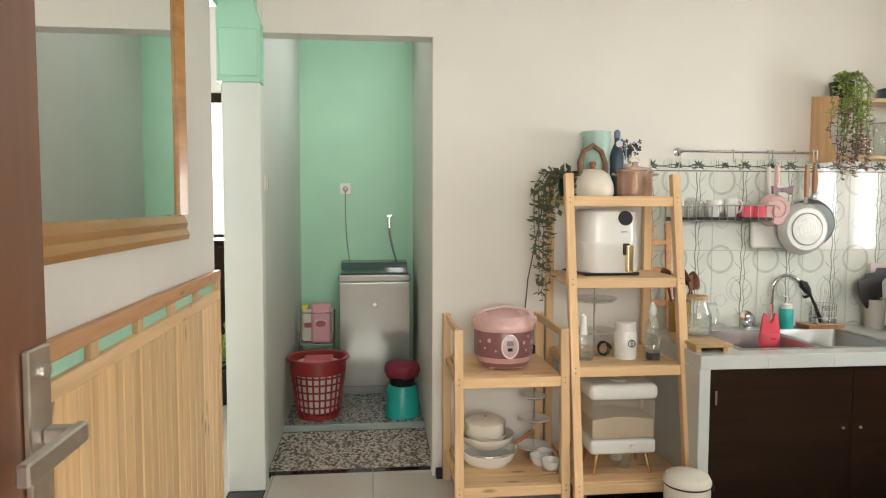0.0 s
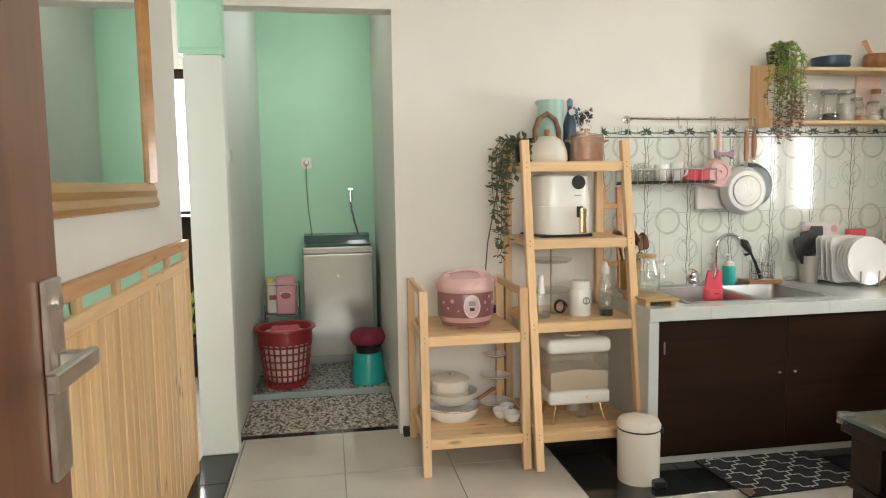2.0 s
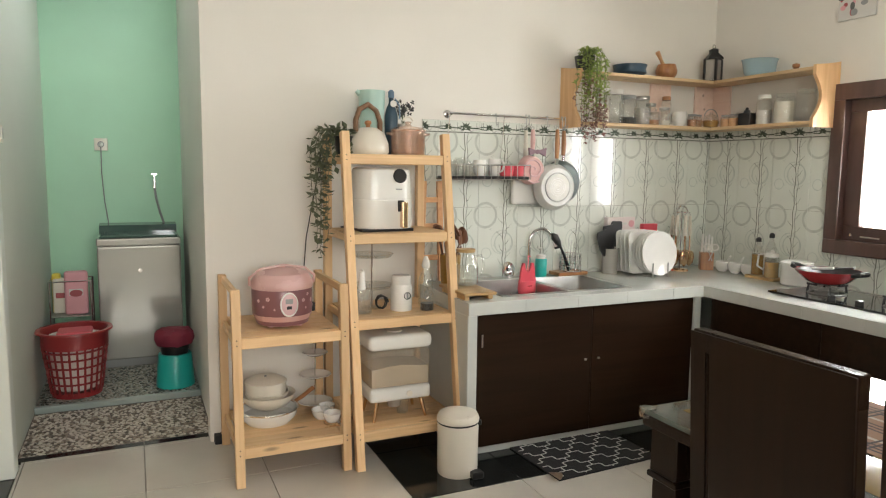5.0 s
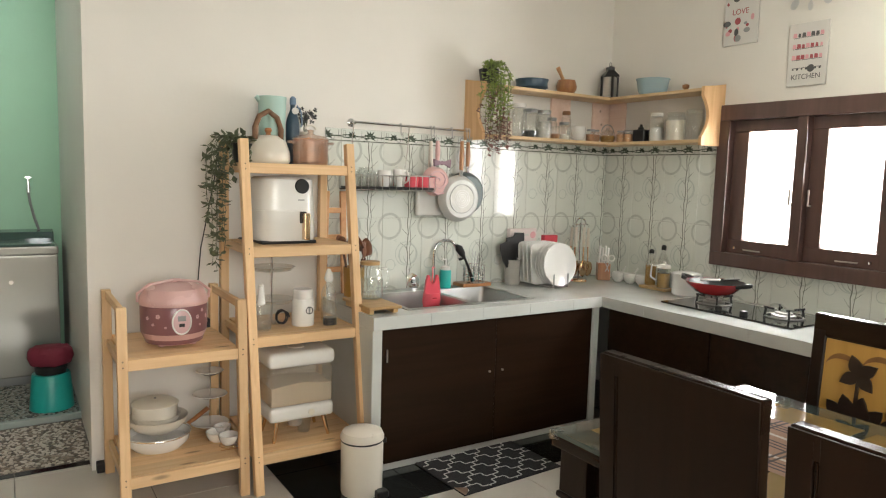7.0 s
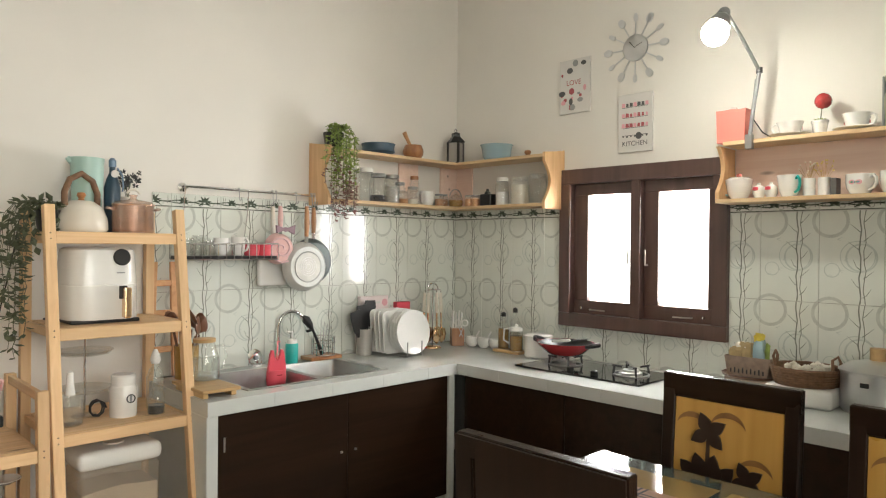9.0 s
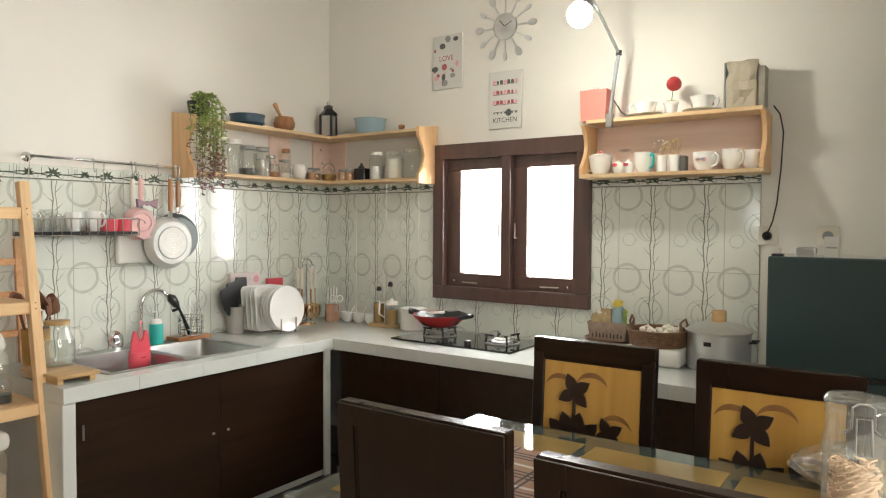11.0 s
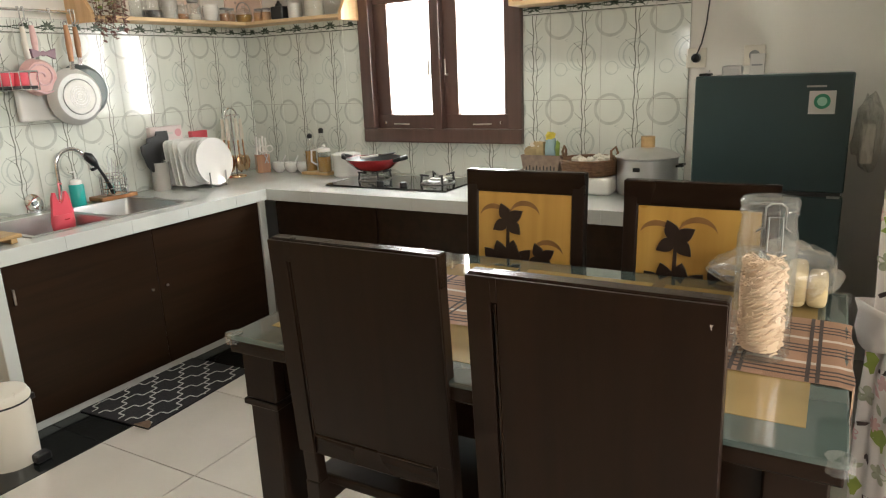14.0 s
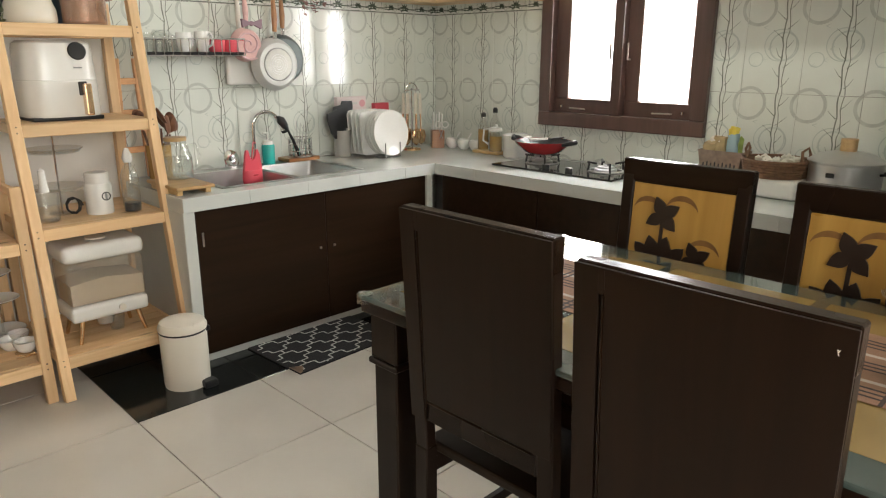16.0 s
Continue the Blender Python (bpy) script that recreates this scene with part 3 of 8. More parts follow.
def pebble_field(x0, x1, y0, y1, z):
    bm = B()
    s = 0.021
    y, row = y0, 0
    while y < y1:
        x = x0 + (row % 2) * s / 2
        while x < x1:
            px, py = x + rnd.uniform(-0.006, 0.006), y + rnd.uniform(-0.006, 0.006)
            a, b, w = rnd.uniform(0.009, 0.0135), rnd.uniform(0.006, 0.0095), rnd.uniform(0, 3.14)
            n = 7
            lo, hi = [], []
            for i in range(n):
                t = 2 * math.pi * i / n
                k = rnd.uniform(0.85, 1.1)
                u, v = a * k * math.cos(t), b * k * math.sin(t)
                X, Y = u * math.cos(w) - v * math.sin(w), u * math.sin(w) + v * math.cos(w)
                qx = min(max(px + X, x0), x1)
                qy = min(max(py + Y, y0), y1)
                lo.append(bm.verts.new((qx, qy, z)))
                hi.append(bm.verts.new((px + (qx - px) * 0.7, py + (qy - py) * 0.7, z + 0.004)))
            bm.faces.new(hi)
            for i in range(n):
                bm.faces.new((lo[i], lo[(i + 1) % n], hi[(i + 1) % n], hi[i]))
            x += s
        y += s * 0.82
        row += 1
    return bm


pm = PEBBLE.node_tree
g = pm.nodes.new("ShaderNodeNewGeometry")
rp = ramp_of(pm.nodes, [(0.0, (0.07, 0.06, 0.05)), (0.25, (0.24, 0.18, 0.14)), (0.45, (0.50, 0.44, 0.38)), (1.0, (0.68, 0.63, 0.57))])
pm.links.new(g.outputs["Random Per Island"], rp.inputs["Fac"])
pm.links.new(rp.outputs["Color"], pm.nodes["Principled BSDF"].inputs["Base Color"])
GROUTD = mat("dark_pebble_grout", (0.20, 0.18, 0.16), 0.9, var=0.2)
solo("alcove_floor", box(B(), -3.97, -3.115, 0.135, 0.76, -0.011, -0.002), GROUTD, "dark grout bed under pebbles", "floor", kind="structure")
solo("pebbles", pebble_field(-3.965, -3.12, 0.14, 0.742, -0.001), PEBBLE, "small white, beige and brown pebbles set in the alcove floor", "pebbles", kind="stuff")
PEBBLED = PEBBLE.copy()
PEBBLED.name = "dark_mixed_pebbles"
for e, c in zip([q for q in PEBBLED.node_tree.nodes if q.type == "VALTORGB"][-1].color_ramp.elements, ((0.03, 0.035, 0.03), (0.09, 0.10, 0.085), (0.20, 0.20, 0.17), (0.42, 0.40, 0.35))):
    e.color = (*c, 1)
solo("pebbles", pebble_field(-3.965, -3.12, 0.78, 1.5, 0.032), PEBBLED, "small dark green, brown and beige pebbles on the raised step", "pebbles", kind="stuff")

# ---------------------------------------------------------------- wall tiles with printed rings, bamboo and vine
PW, PH = 0.25, 0.405


def clip(poly, u0, u1, v0, v1):
    for axis, lim, sign in ((0, u0, 1), (0, u1, -1), (1, v0, 1), (1, v1, -1)):
        out = []
        for i in range(len(poly)):
            a, b = poly[i - 1], poly[i]
            da, db = sign * (a[axis] - lim), sign * (b[axis] - lim)
            if (da >= 0) != (db >= 0):
                k = da / (da - db)
                out.append((a[0] + (b[0] - a[0]) * k, a[1] + (b[1] - a[1]) * k))
            if db >= 0:
                out.append(b)
        poly = out
        if len(poly) < 3:
            return []
    return poly


def stroke(pts, w):
    """Thin quads along a line; w: width at the start and the end."""
    out = []
    n = len(pts) - 1
    for i in range(n):
        (ax, ay), (bx, by) = pts[i], pts[i + 1]
        dx, dy = bx - ax, by - ay
        L = math.hypot(dx, dy) or 1
        wa, wb = w[0] + (w[1] - w[0]) * i / n, w[0] + (w[1] - w[0]) * (i + 1) / n
        nx, ny = -dy / L / 2, dx / L / 2
        out.append([(ax + nx * wa, ay + ny * wa), (bx + nx * wb, by + ny * wb), (bx - nx * wb, by - ny * wb), (ax - nx * wa, ay - ny * wa)])
    return out


def ring(c, r, w, n=36):
    pts = [(c[0] + r * math.cos(2 * math.pi * i / n), c[1] + r * math.sin(2 * math.pi * i / n)) for i in range(n + 1)]
    return stroke(pts, (w, w))


def tile_print():
    """Polygons (layer, outline) of one tile: u to the right, v up."""
    out = []
    for v in (PH - 0.045, -0.045):
        out += [(1, q) for q in ring((0.045, v), 0.068, 0.014)]
        out += [(1, q) for q in ring((0.045 + PW, v), 0.068, 0.014)]
    out += [(2, q) for q in ring((0.165, 0.20), 0.058, 0.007)] + [(2, q) for q in ring((0.150, 0.205), 0.066, 0.004)]
    out += [(2, q) for q in ring((0.052, 0.145), 0.030, 0.004)]
    r = random.Random(3)
    for off, wob, w in ((0.0, 0.0035, 0.0056), (0.017, 0.0045, 0.0036)):
        pts = [(0.160 + off + wob * math.sin(k * 1.3 + off * 90) + 0.0015 * math.sin(k * 2.9), PH * k / 14) for k in range(15)]
        out += [(3, q) for q in stroke(pts, (w, w))]
    for k in range(9):
        y = 0.03 + 0.04 * k
        s = -1 if k % 2 else 1
        x = 0.166 + s * 0.006
        pts = [(x, y), (x + s * 0.014, y + 0.012), (x + s * (0.026 + r.uniform(0, 0.02)), y + 0.034 + r.uniform(0, 0.01))]
        out += [(3, q) for q in stroke(pts, (0.0038, 0.0012))]
    for k in range(5):
        x, y = r.uniform(0.02, 0.12), r.uniform(0.05, 0.36)
        for j in range(3):
            a = r.uniform(-0.6, 0.9)
            out += [(2, q) for q in stroke([(x, y), (x + 0.022 * math.cos(a), y + 0.018 * math.sin(a))], (0.003, 0.0006))]
    return out


def d0(a):
    return math.cos(a)


def border_print():
    out = []
    H = 0.066
    for y, a in ((0.030, 0.004), (0.024, -0.004)):
        pts = [(PW * k / 16, y + a * math.sin(k * 2 * math.pi / 8)) for k in range(17)]
        out += [(4, q) for q in stroke(pts, (0.0048, 0.0048))]
    out += [(4, q) for q in stroke([(0, 0.004), (PW, 0.004)], (0.004, 0.004))]
    for cx, s in ((0.058, 0.7), (0.165, 1.0)):
        for a in (0.2, 0.85, 1.5, 2.2, 2.9, -0.5, 3.7):
            L = 0.038 * s * (1.0 if abs(d0(a)) > 0.5 else 0.8)
            d = (math.cos(a), math.sin(a))
            nrm = (-d[1], d[0])
            m = (cx + d[0] * L * 0.42, 0.030 + d[1] * L * 0.42)
            out.append((4, [(cx, 0.030), (m[0] + nrm[0] * 0.0058, m[1] + nrm[1] * 0.0058), (cx + d[0] * L, 0.030 + d[1] * L), (m[0] - nrm[0] * 0.0058, m[1] - nrm[1] * 0.0058)]))
    for x in (0.012, 0.022, 0.115, 0.232):
        out += [(4, q) for q in stroke([(x, 0.018), (x + 0.001, 0.058)], (0.0028, 0.0018))]
    for k in range(3):
        c = (0.09 + 0.055 * k, 0.020)
        out += [(3, q) for q in ring(c, 0.011, 0.002, 14)]
    return out


PRINTS = {"tile": tile_print(), "border": border_print()}
wall_tiles = {}


def printed_tile(kind, u0, u1, v0, v1):
    key = (kind, round(u0, 3), round(u1, 3), round(v0, 3), round(v1, 3))
    if key in wall_tiles:
        return wall_tiles[key]
    bm = B()
    g0, th, e = 0.0008, 0.007, 0.0012
    a0, a1, b0, b1 = u0 + g0, u1 - g0, v0 + g0, v1 - g0
    lo = [bm.verts.new((x, 0, y)) for x, y in ((a0, b0), (a1, b0), (a1, b1), (a0, b1))]
    mid = [bm.verts.new((v.co.x, -th + e, v.co.z)) for v in lo]
    top = [bm.verts.new((x, -th, y)) for x, y in ((a0 + e, b0 + e), (a1 - e, b0 + e), (a1 - e, b1 - e), (a0 + e, b1 - e))]
    bm.faces.new(top)
    for i in range(4):
        j = (i + 1) % 4
        bm.faces.new((lo[i], lo[j], mid[j], mid[i]))
        bm.faces.new((mid[i], mid[j], top[j], top[i]))
    for layer, poly in PRINTS[kind]:
        q = clip(poly, a0 + e, a1 - e, b0 + e, b1 - e)
        if q:
            try:
                f = bm.faces.new([bm.verts.new((x, -th - 0.0001 * layer, y)) for x, y in q])
                f.material_index = layer
            except ValueError:
                pass
    for f in bm.faces:
        f.normal_update()
        if f.normal.y > 0.5 and all(v.co.y < -th + 0.0005 for v in f.verts):
            f.normal_flip()
    me = bpy.data.meshes.new("tile")
    bm.to_mesh(me)
    bm.free()
    for m in (CERAMIC, RING, RINGP, BAMBOO, VINE):
        me.materials.append(m)
    wall_tiles[key] = me
    return me


def tiling(name, label, start, end, turn, origin, hole=None):
    """Two courses of tiles and a border along a wall; s runs to the right as one faces it."""
    par = thing(name, origin, label, "tiling", kind="structure", rz=turn)
    bm = B()
    spans = [(start, end, CT + 0.001, 1.606)] if hole is None else [(start, hole[0], CT + 0.001, 1.606), (hole[1], end, CT + 0.001, 1.606), (hole[0], hole[1], CT + 0.001, hole[2])]
    for s0, s1, z0, z1 in spans:
        box(bm, s0, s1, -0.0035, 0.002, z0, z1)
    part("grout", bm, GROUT, par)
    k0 = math.floor(start / PW)
    for kind, z0, z1 in (("tile", 1.540 - 2 * PH, 1.540 - PH), ("tile", 1.540 - PH, 1.540), ("border", 1.540, 1.606)):
        k = k0
        while k * PW < end:
            a, b = max(start, k * PW), min(end, (k + 1) * PW)
            zz = max(z0, CT + 0.001)
            rects = [(a, b, zz, z1)]
            if hole and a < hole[1] and b > hole[0] and z1 > hole[2]:
                rects = [(a, min(b, hole[0]), zz, z1), (max(a, hole[1]), b, zz, z1), (max(a, hole[0]), min(b, hole[1]), zz, hole[2])]
            for r in rects:
                if r[1] - r[0] > 0.006 and r[3] - r[2] > 0.006:
                    ob = new("tile", printed_tile(kind, r[0] - k * PW, r[1] - k * PW, r[2] - z0, r[3] - z0))
                    ob.location = (k * PW, 0, z0)
                    ob.parent = par
            k += 1
    return par


tiling("tiles_north", "glossy white tiles with grey ring and bamboo print", -1.84, 0.18, 0, (-0.188, 0, 0))
tiling("tiles_east", "glossy white tiles with grey ring and bamboo print", 0.0, 2.65, -90, (0, 0, 0), hole=(-WY1, -WY0, WZ0))

# ---------------------------------------------------------------- kitchen window
win = thing("window_1", (0, -1.365, WZ0), "open-shuttered red-brown wooden casement window with bright panes", "window", kind="structure")
HW, HH = (WY1 - WY0) / 2, WZ1 - WZ0
for nm, a in (("frame_bottom", (-HW, HW, 0, 0.075)), ("frame_top", (-HW, HW, HH - 0.085, HH)), ("frame_side", (-HW, -HW + 0.075, 0.075, HH - 0.085)), ("frame_side", (HW - 0.075, HW, 0.075, HH - 0.085)), ("mullion", (-0.028, 0.028, 0.075, HH - 0.085))):
    part(nm, box(B(), -0.035, 0.13, a[0], a[1], a[2], a[3], 0.005, 2), WINW, win)
for s, g0, g1 in ((1, 0.058, 0.325), (-1, -0.376, -0.108)):
    y0, y1 = sorted((s * 0.027, s * (HW - 0.074)))
    for nm, b in (("sash", (y0, y1, 0.074, 0.150)), ("sash_top", (y0, y1, 0.745, HH - 0.084)), ("stile", (y0, g0, 0.150, 0.745)), ("stile", (g1, y1, 0.150, 0.745))):
        part(nm, box(B(), 0.012, 0.05, *b, 0.003), WINW, win)
    part("pane", box(B(), 0.028, 0.032, g0 + 0.001, g1 - 0.001, 0.151, 0.744), PANE, win, "clear window pane")
    part("stay", tube(B(), [(0.008, s * 0.30, 0.10), (-0.004, s * 0.30, 0.10), (-0.004, s * 0.20, 0.098)], 0.004), BRASSH, win, "small metal casement stay")
    part("hinge_knob", lathe(B(), [(0, 0), (0.008, 0), (0.008, 0.012), (0, 0.016)], 10, (0.004, s * 0.36, 0.10)), CHROME, win)
part("latch", tube(B(), [(0.006, -0.05, 0.36), (-0.02, -0.05, 0.36), (-0.02, -0.05, 0.44)], 0.005), BRASSH, win, "small metal window latch")
part("latch", tube(B(), [(0.006, 0.05, 0.36), (-0.02, 0.05, 0.36), (-0.02, 0.05, 0.44)], 0.005), BRASSH, win, "small metal window latch")

# ---------------------------------------------------------------- left partition: wainscot, mirror, door leaf
wains = thing("wainscot", (-4.12, -0.30, 0), "pine board wainscot with a two-rail top and mint slots", "wainscot", kind="structure")
y = -0.018
while y > -2.95:
    w = rnd.choice((0.062, 0.07, 0.078, 0.085))
    part("plank", box(B(), 0.002, 0.016 + rnd.uniform(0, 0.0025), y - w + 0.0022, y, 0.0, 0.955, 0.0045), PINEW, wains)
    y -= w
part("end_post", box(B(), 0.0, 0.024, -0.017, 0.0, 0.0, 1.082, 0.002), PINEZ, wains)
part("lower_rail", box(B(), 0.002, 0.024, -2.95, -0.018, 0.956, 0.998, 0.002), PINEY, wains)
part("upper_rail", box(B(), 0.002, 0.030, -2.95, -0.018, 1.040, 1.084, 0.003), RAIL, wains)
part("backing_strip", box(B(), 0.001, 0.005, -2.95, -0.018, 0.998, 1.040), MINTD, wains, "mint green strip between the rails")
for k in range(9):
    y = -0.03 - 0.33 * k
    part("spacer", box(B(), 0.006, 0.022, y - 0.045, y, 0.9985, 1.0395, 0.001), PINEZ, wains)

mirror = thing("wall_mirror", (-4.12, -1.495, 1.238), "large wall mirror in a golden-brown wooden frame", "mirror")
MW = 0.666
part("mirror_glass", box(B(), 0.006, 0.010, -MW + 0.05, MW - 0.05, 0.05, 1.35), MIRROR, mirror)
for nm, pts in (("frame_bottom", None), ("frame_top", None), ("frame_side", -1), ("frame_side", 1)):
    bm = B()
    prof = [(0.0, 0.0), (0.03, 0.004), (0.034, 0.016), (0.024, 0.030), (0.028, 0.044), (0.016, 0.062), (0.0, 0.064)]
    if pts is None:
        z = 0.0 if nm == "frame_bottom" else 1.40
        sg = 1 if nm == "frame_bottom" else -1
        prism(bm, [(u, z + sg * v * 1.45) for u, v in prof], "y", -MW, MW)
        part(nm, bm, GOLDW, mirror)
    else:
        prism(bm, [(u, pts * (MW - v * 0.8)) for u, v in prof], "z", 0.0935, 1.3065)
        part(nm, bm, GOLDW, mirror)

door = thing("door", (-3.915, -3.40, 0), "brown wooden door standing open with a nickel lever handle", "door", kind="structure")
part("leaf", box(B(), 0.0, 0.036, -0.075, 1.0, 0.01, 2.10, 0.003), LEAFD, door)
part("handle_plate", box(B(), 0.0365, 0.046, 0.925, 0.985, 0.885, 1.18, 0.002), BRASSH, door, "tarnished nickel handle plate")
bm = B()
box(bm, 0.046, 0.094, 0.955, 0.978, 1.050, 1.070, 0.002)
box(bm, 0.080, 0.096, 0.812, 0.978, 1.046, 1.074, 0.003)
part("lever", bm, BRASSH, door, "tarnished nickel lever")
kh = part("keyhole", lathe(B(), [(0, 0.0), (0.011, 0.0), (0.011, 0.005), (0, 0.006)], 14), BRASSH, door)
kh.matrix_local = pose(0.046, 0.965, 1.145, 0, 90, 0)
part("lock_edge", box(B(), 0.010, 0.026, 1.0002, 1.002, 0.92, 1.13), BRASSH, door)
frm = thing("door_frame", (0, 0, 0), "brown wooden frame of the open doorway", "door frame", kind="structure")
for b in ((-3.975, -3.935, -3.65, -3.48, 0, 2.46), (-3.935, -1.68, -3.65, -3.48, 2.41, 2.46)):
    part("jamb", box(B(), *b, 0.003), LEAFD, frm)

# ---------------------------------------------------------------- counter
XL, YF, XF = -2.06, -0.655, -0.645
counter = thing("counter", (0, 0, 0), "L-shaped grey-white tiled kitchen counter on a masonry base", "counter")
for b in ((XL, -1.835, YF, -0.008), (-1.835, -1.055, YF, -0.565), (-1.835, -1.055, -0.105, -0.008), (-1.055, -0.008, YF, -0.008), (XF, -0.008, -2.70, YF)):
    part("worktop", box(B(), *b, 0.675, CT), COUNTER, counter)
bm = B()
for b in ((XL, XL + 0.05, YF + 0.006, -0.008, 0, 0.675), (XL + 0.05, -0.7, YF + 0.02, -0.56, 0, 0.035), (-0.70, -0.655, YF + 0.004, -0.6, 0, 0.675), (XF + 0.025, -0.6, -2.68, -0.66, 0, 0.035), (XF + 0.01, -0.05, -2.70, -2.65, 0, 0.675)):
    box(bm, *b, 0.003)
part("base_frame", bm, COUNTER, counter, "white masonry base frame")
x = XL
while x < XF - 0.01:
    e = min(x + 0.30, XF - 0.003)
    part("edge_tile", box(B(), x + 0.0003, e - 0.0003, YF - 0.004, YF - 0.0002, 0.677, CT - 0.001, 0.0006), COUNTER, counter)
    x = e if e < XF - 0.01 else XF
y = YF - 0.001
while y > -2.69:
    e = max(y - 0.30, -2.698)
    part("edge_tile", box(B(), XF - 0.004, XF - 0.0002, e + 0.0003, y - 0.0003, 0.677, CT - 0.001, 0.0006), COUNTER, counter)
    y = e
for x0, x1 in ((-2.008, -1.36), (-1.358, -0.703)):
    part("cabinet_door", box(B(), x0, x1, YF + 0.012, YF + 0.030, 0.036, 0.673, 0.002), DOORB, counter, "dark brown flat cabinet door")
for x in (-1.40, -1.32):
    part("door_knob", lathe(B(), [(0, 0), (0.006, 0), (0.006, 0.008), (0, 0.01)], 8, (x, YF + 0.006, 0.40)), BRASSH, counter)
part("hinge", box(B(), -1.985, -1.978, YF + 0.008, YF + 0.014, 0.52, 0.58), BRASSH, counter)
y = -0.70
for k in range(3):
    part("cabinet_door", box(B(), XF + 0.012, XF + 0.030, y - 0.645, y - 0.002, 0.036, 0.673, 0.002), DOORB, counter, "dark brown flat cabinet door")
    y -= 0.65
part("cabinet_back", box(B(), -2.0, -0.66, -0.06, -0.04, 0.036, 0.66), DOORB, counter)

# double-bowl sink
sink = thing("sink", (-1.445, -0.335, CT), "double-bowl stainless steel kitchen sink", "sink")
bm = B()
for b in ((-0.39, 0.39, -0.23, -0.205), (-0.39, 0.39, 0.205, 0.23), (-0.39, -0.362, -0.205, 0.205), (0.362, 0.39, -0.205, 0.205), (-0.018, 0.018, -0.205, 0.205)):
    box(bm, *b, -0.004, 0.004, 0.0015)
part("rim", bm, STEEL, sink)
for x0, x1 in ((-0.362, -0.018), (0.018, 0.362)):
    bm = B()
    rings = []
    for z, k, cr in ((0.003, 0.0, 0.02), (-0.02, 0.004, 0.03), (-0.13, 0.012, 0.04), (-0.15, 0.02, 0.05), (-0.16, 0.045, 0.05)):
        loop = []
        for cx, cy, a0 in ((x1 - k - cr, 0.205 - k - cr, 0), (x0 + k + cr, 0.205 - k - cr, 90), (x0 + k + cr, -0.205 + k + cr, 180), (x1 - k - cr, -0.205 + k + cr, 270)):
            for i in range(5):
                a = radians(a0 + 22.5 * i)
                loop.append(bm.verts.new((cx + cr * math.cos(a), cy + cr * math.sin(a), z)))
        rings.append(loop)
    for p, q in zip(rings, rings[1:]):
        for i in range(20):
            bm.faces.new((p[i], q[i], q[(i + 1) % 20], p[(i + 1) % 20]))
    bm.faces.new(rings[-1])
    part("bowl", bm, STEEL, sink, smooth=True)
    part("drain", lathe(B(), [(0, 0.001), (0.03, 0.001), (0.034, 0.004), (0.022, 0.003), (0, 0.002)], 18, ((x0 + x1) / 2, 0, -0.16)), CHROME, sink)

faucet = thing("faucet", (-1.385, -0.06, CT), "chrome gooseneck faucet with a black spray head", "faucet")
part("base", lathe(B(), [(0, 0), (0.024, 0), (0.024, 0.012), (0.014, 0.02), (0.012, 0.05), (0, 0.05)], 18), CHROME, faucet, smooth=True)
pts = [(0, 0, 0.04), (0, 0, 0.20)] + [(0.073 - 0.073 * math.cos(radians(a)), -0.02 * a / 180, 0.20 + 0.075 * math.sin(radians(a))) for a in range(15, 150, 15)]
part("neck", tube(B(), pts, 0.010, 10), CHROME, faucet, smooth=True)
e = pts[-1]
part("spray_head", tube(B(), [e, (e[0] + 0.03, e[1] - 0.005, e[2] - 0.045), (e[0] + 0.05, e[1] - 0.008, e[2] - 0.075)], [0.011, 0.016, 0.020], 12), CHROME, faucet, "chrome spray head", smooth=True)
part("spray_ring", tube(B(), [(e[0] + 0.05, e[1] - 0.008, e[2] - 0.075), (e[0] + 0.056, e[1] - 0.009, e[2] - 0.088)], 0.0215, 12), BLACKP, faucet, smooth=True)

# ---------------------------------------------------------------- dining table and chairs
table = thing("dining_table", (-1.905, -2.709, 0), "dark wooden dining table with a grey-green glass top", "table")
TWX, TWY = 0.393, 0.594
part("top_frame", box(B(), -TWX, TWX, -TWY, TWY, 0.715, 0.745, 0.004, 2), FURNY, table)
part("glass_top", box(B(), -TWX - 0.004, TWX + 0.004, -TWY - 0.004, TWY + 0.004, 0.7455, 0.7575, 0.004, 2), TABLEG, table, "grey-green glass sheet")
for sx in (-1, 1):
    for k in range(3):
        y0 = -0.54 + k * 0.37
        part("inlay_panel", box(B(), sx * 0.20 - 0.115, sx * 0.20 + 0.115, y0, y0 + 0.34, 0.7576, 0.7582), TABLEY, table, "tan panel showing through the glass")
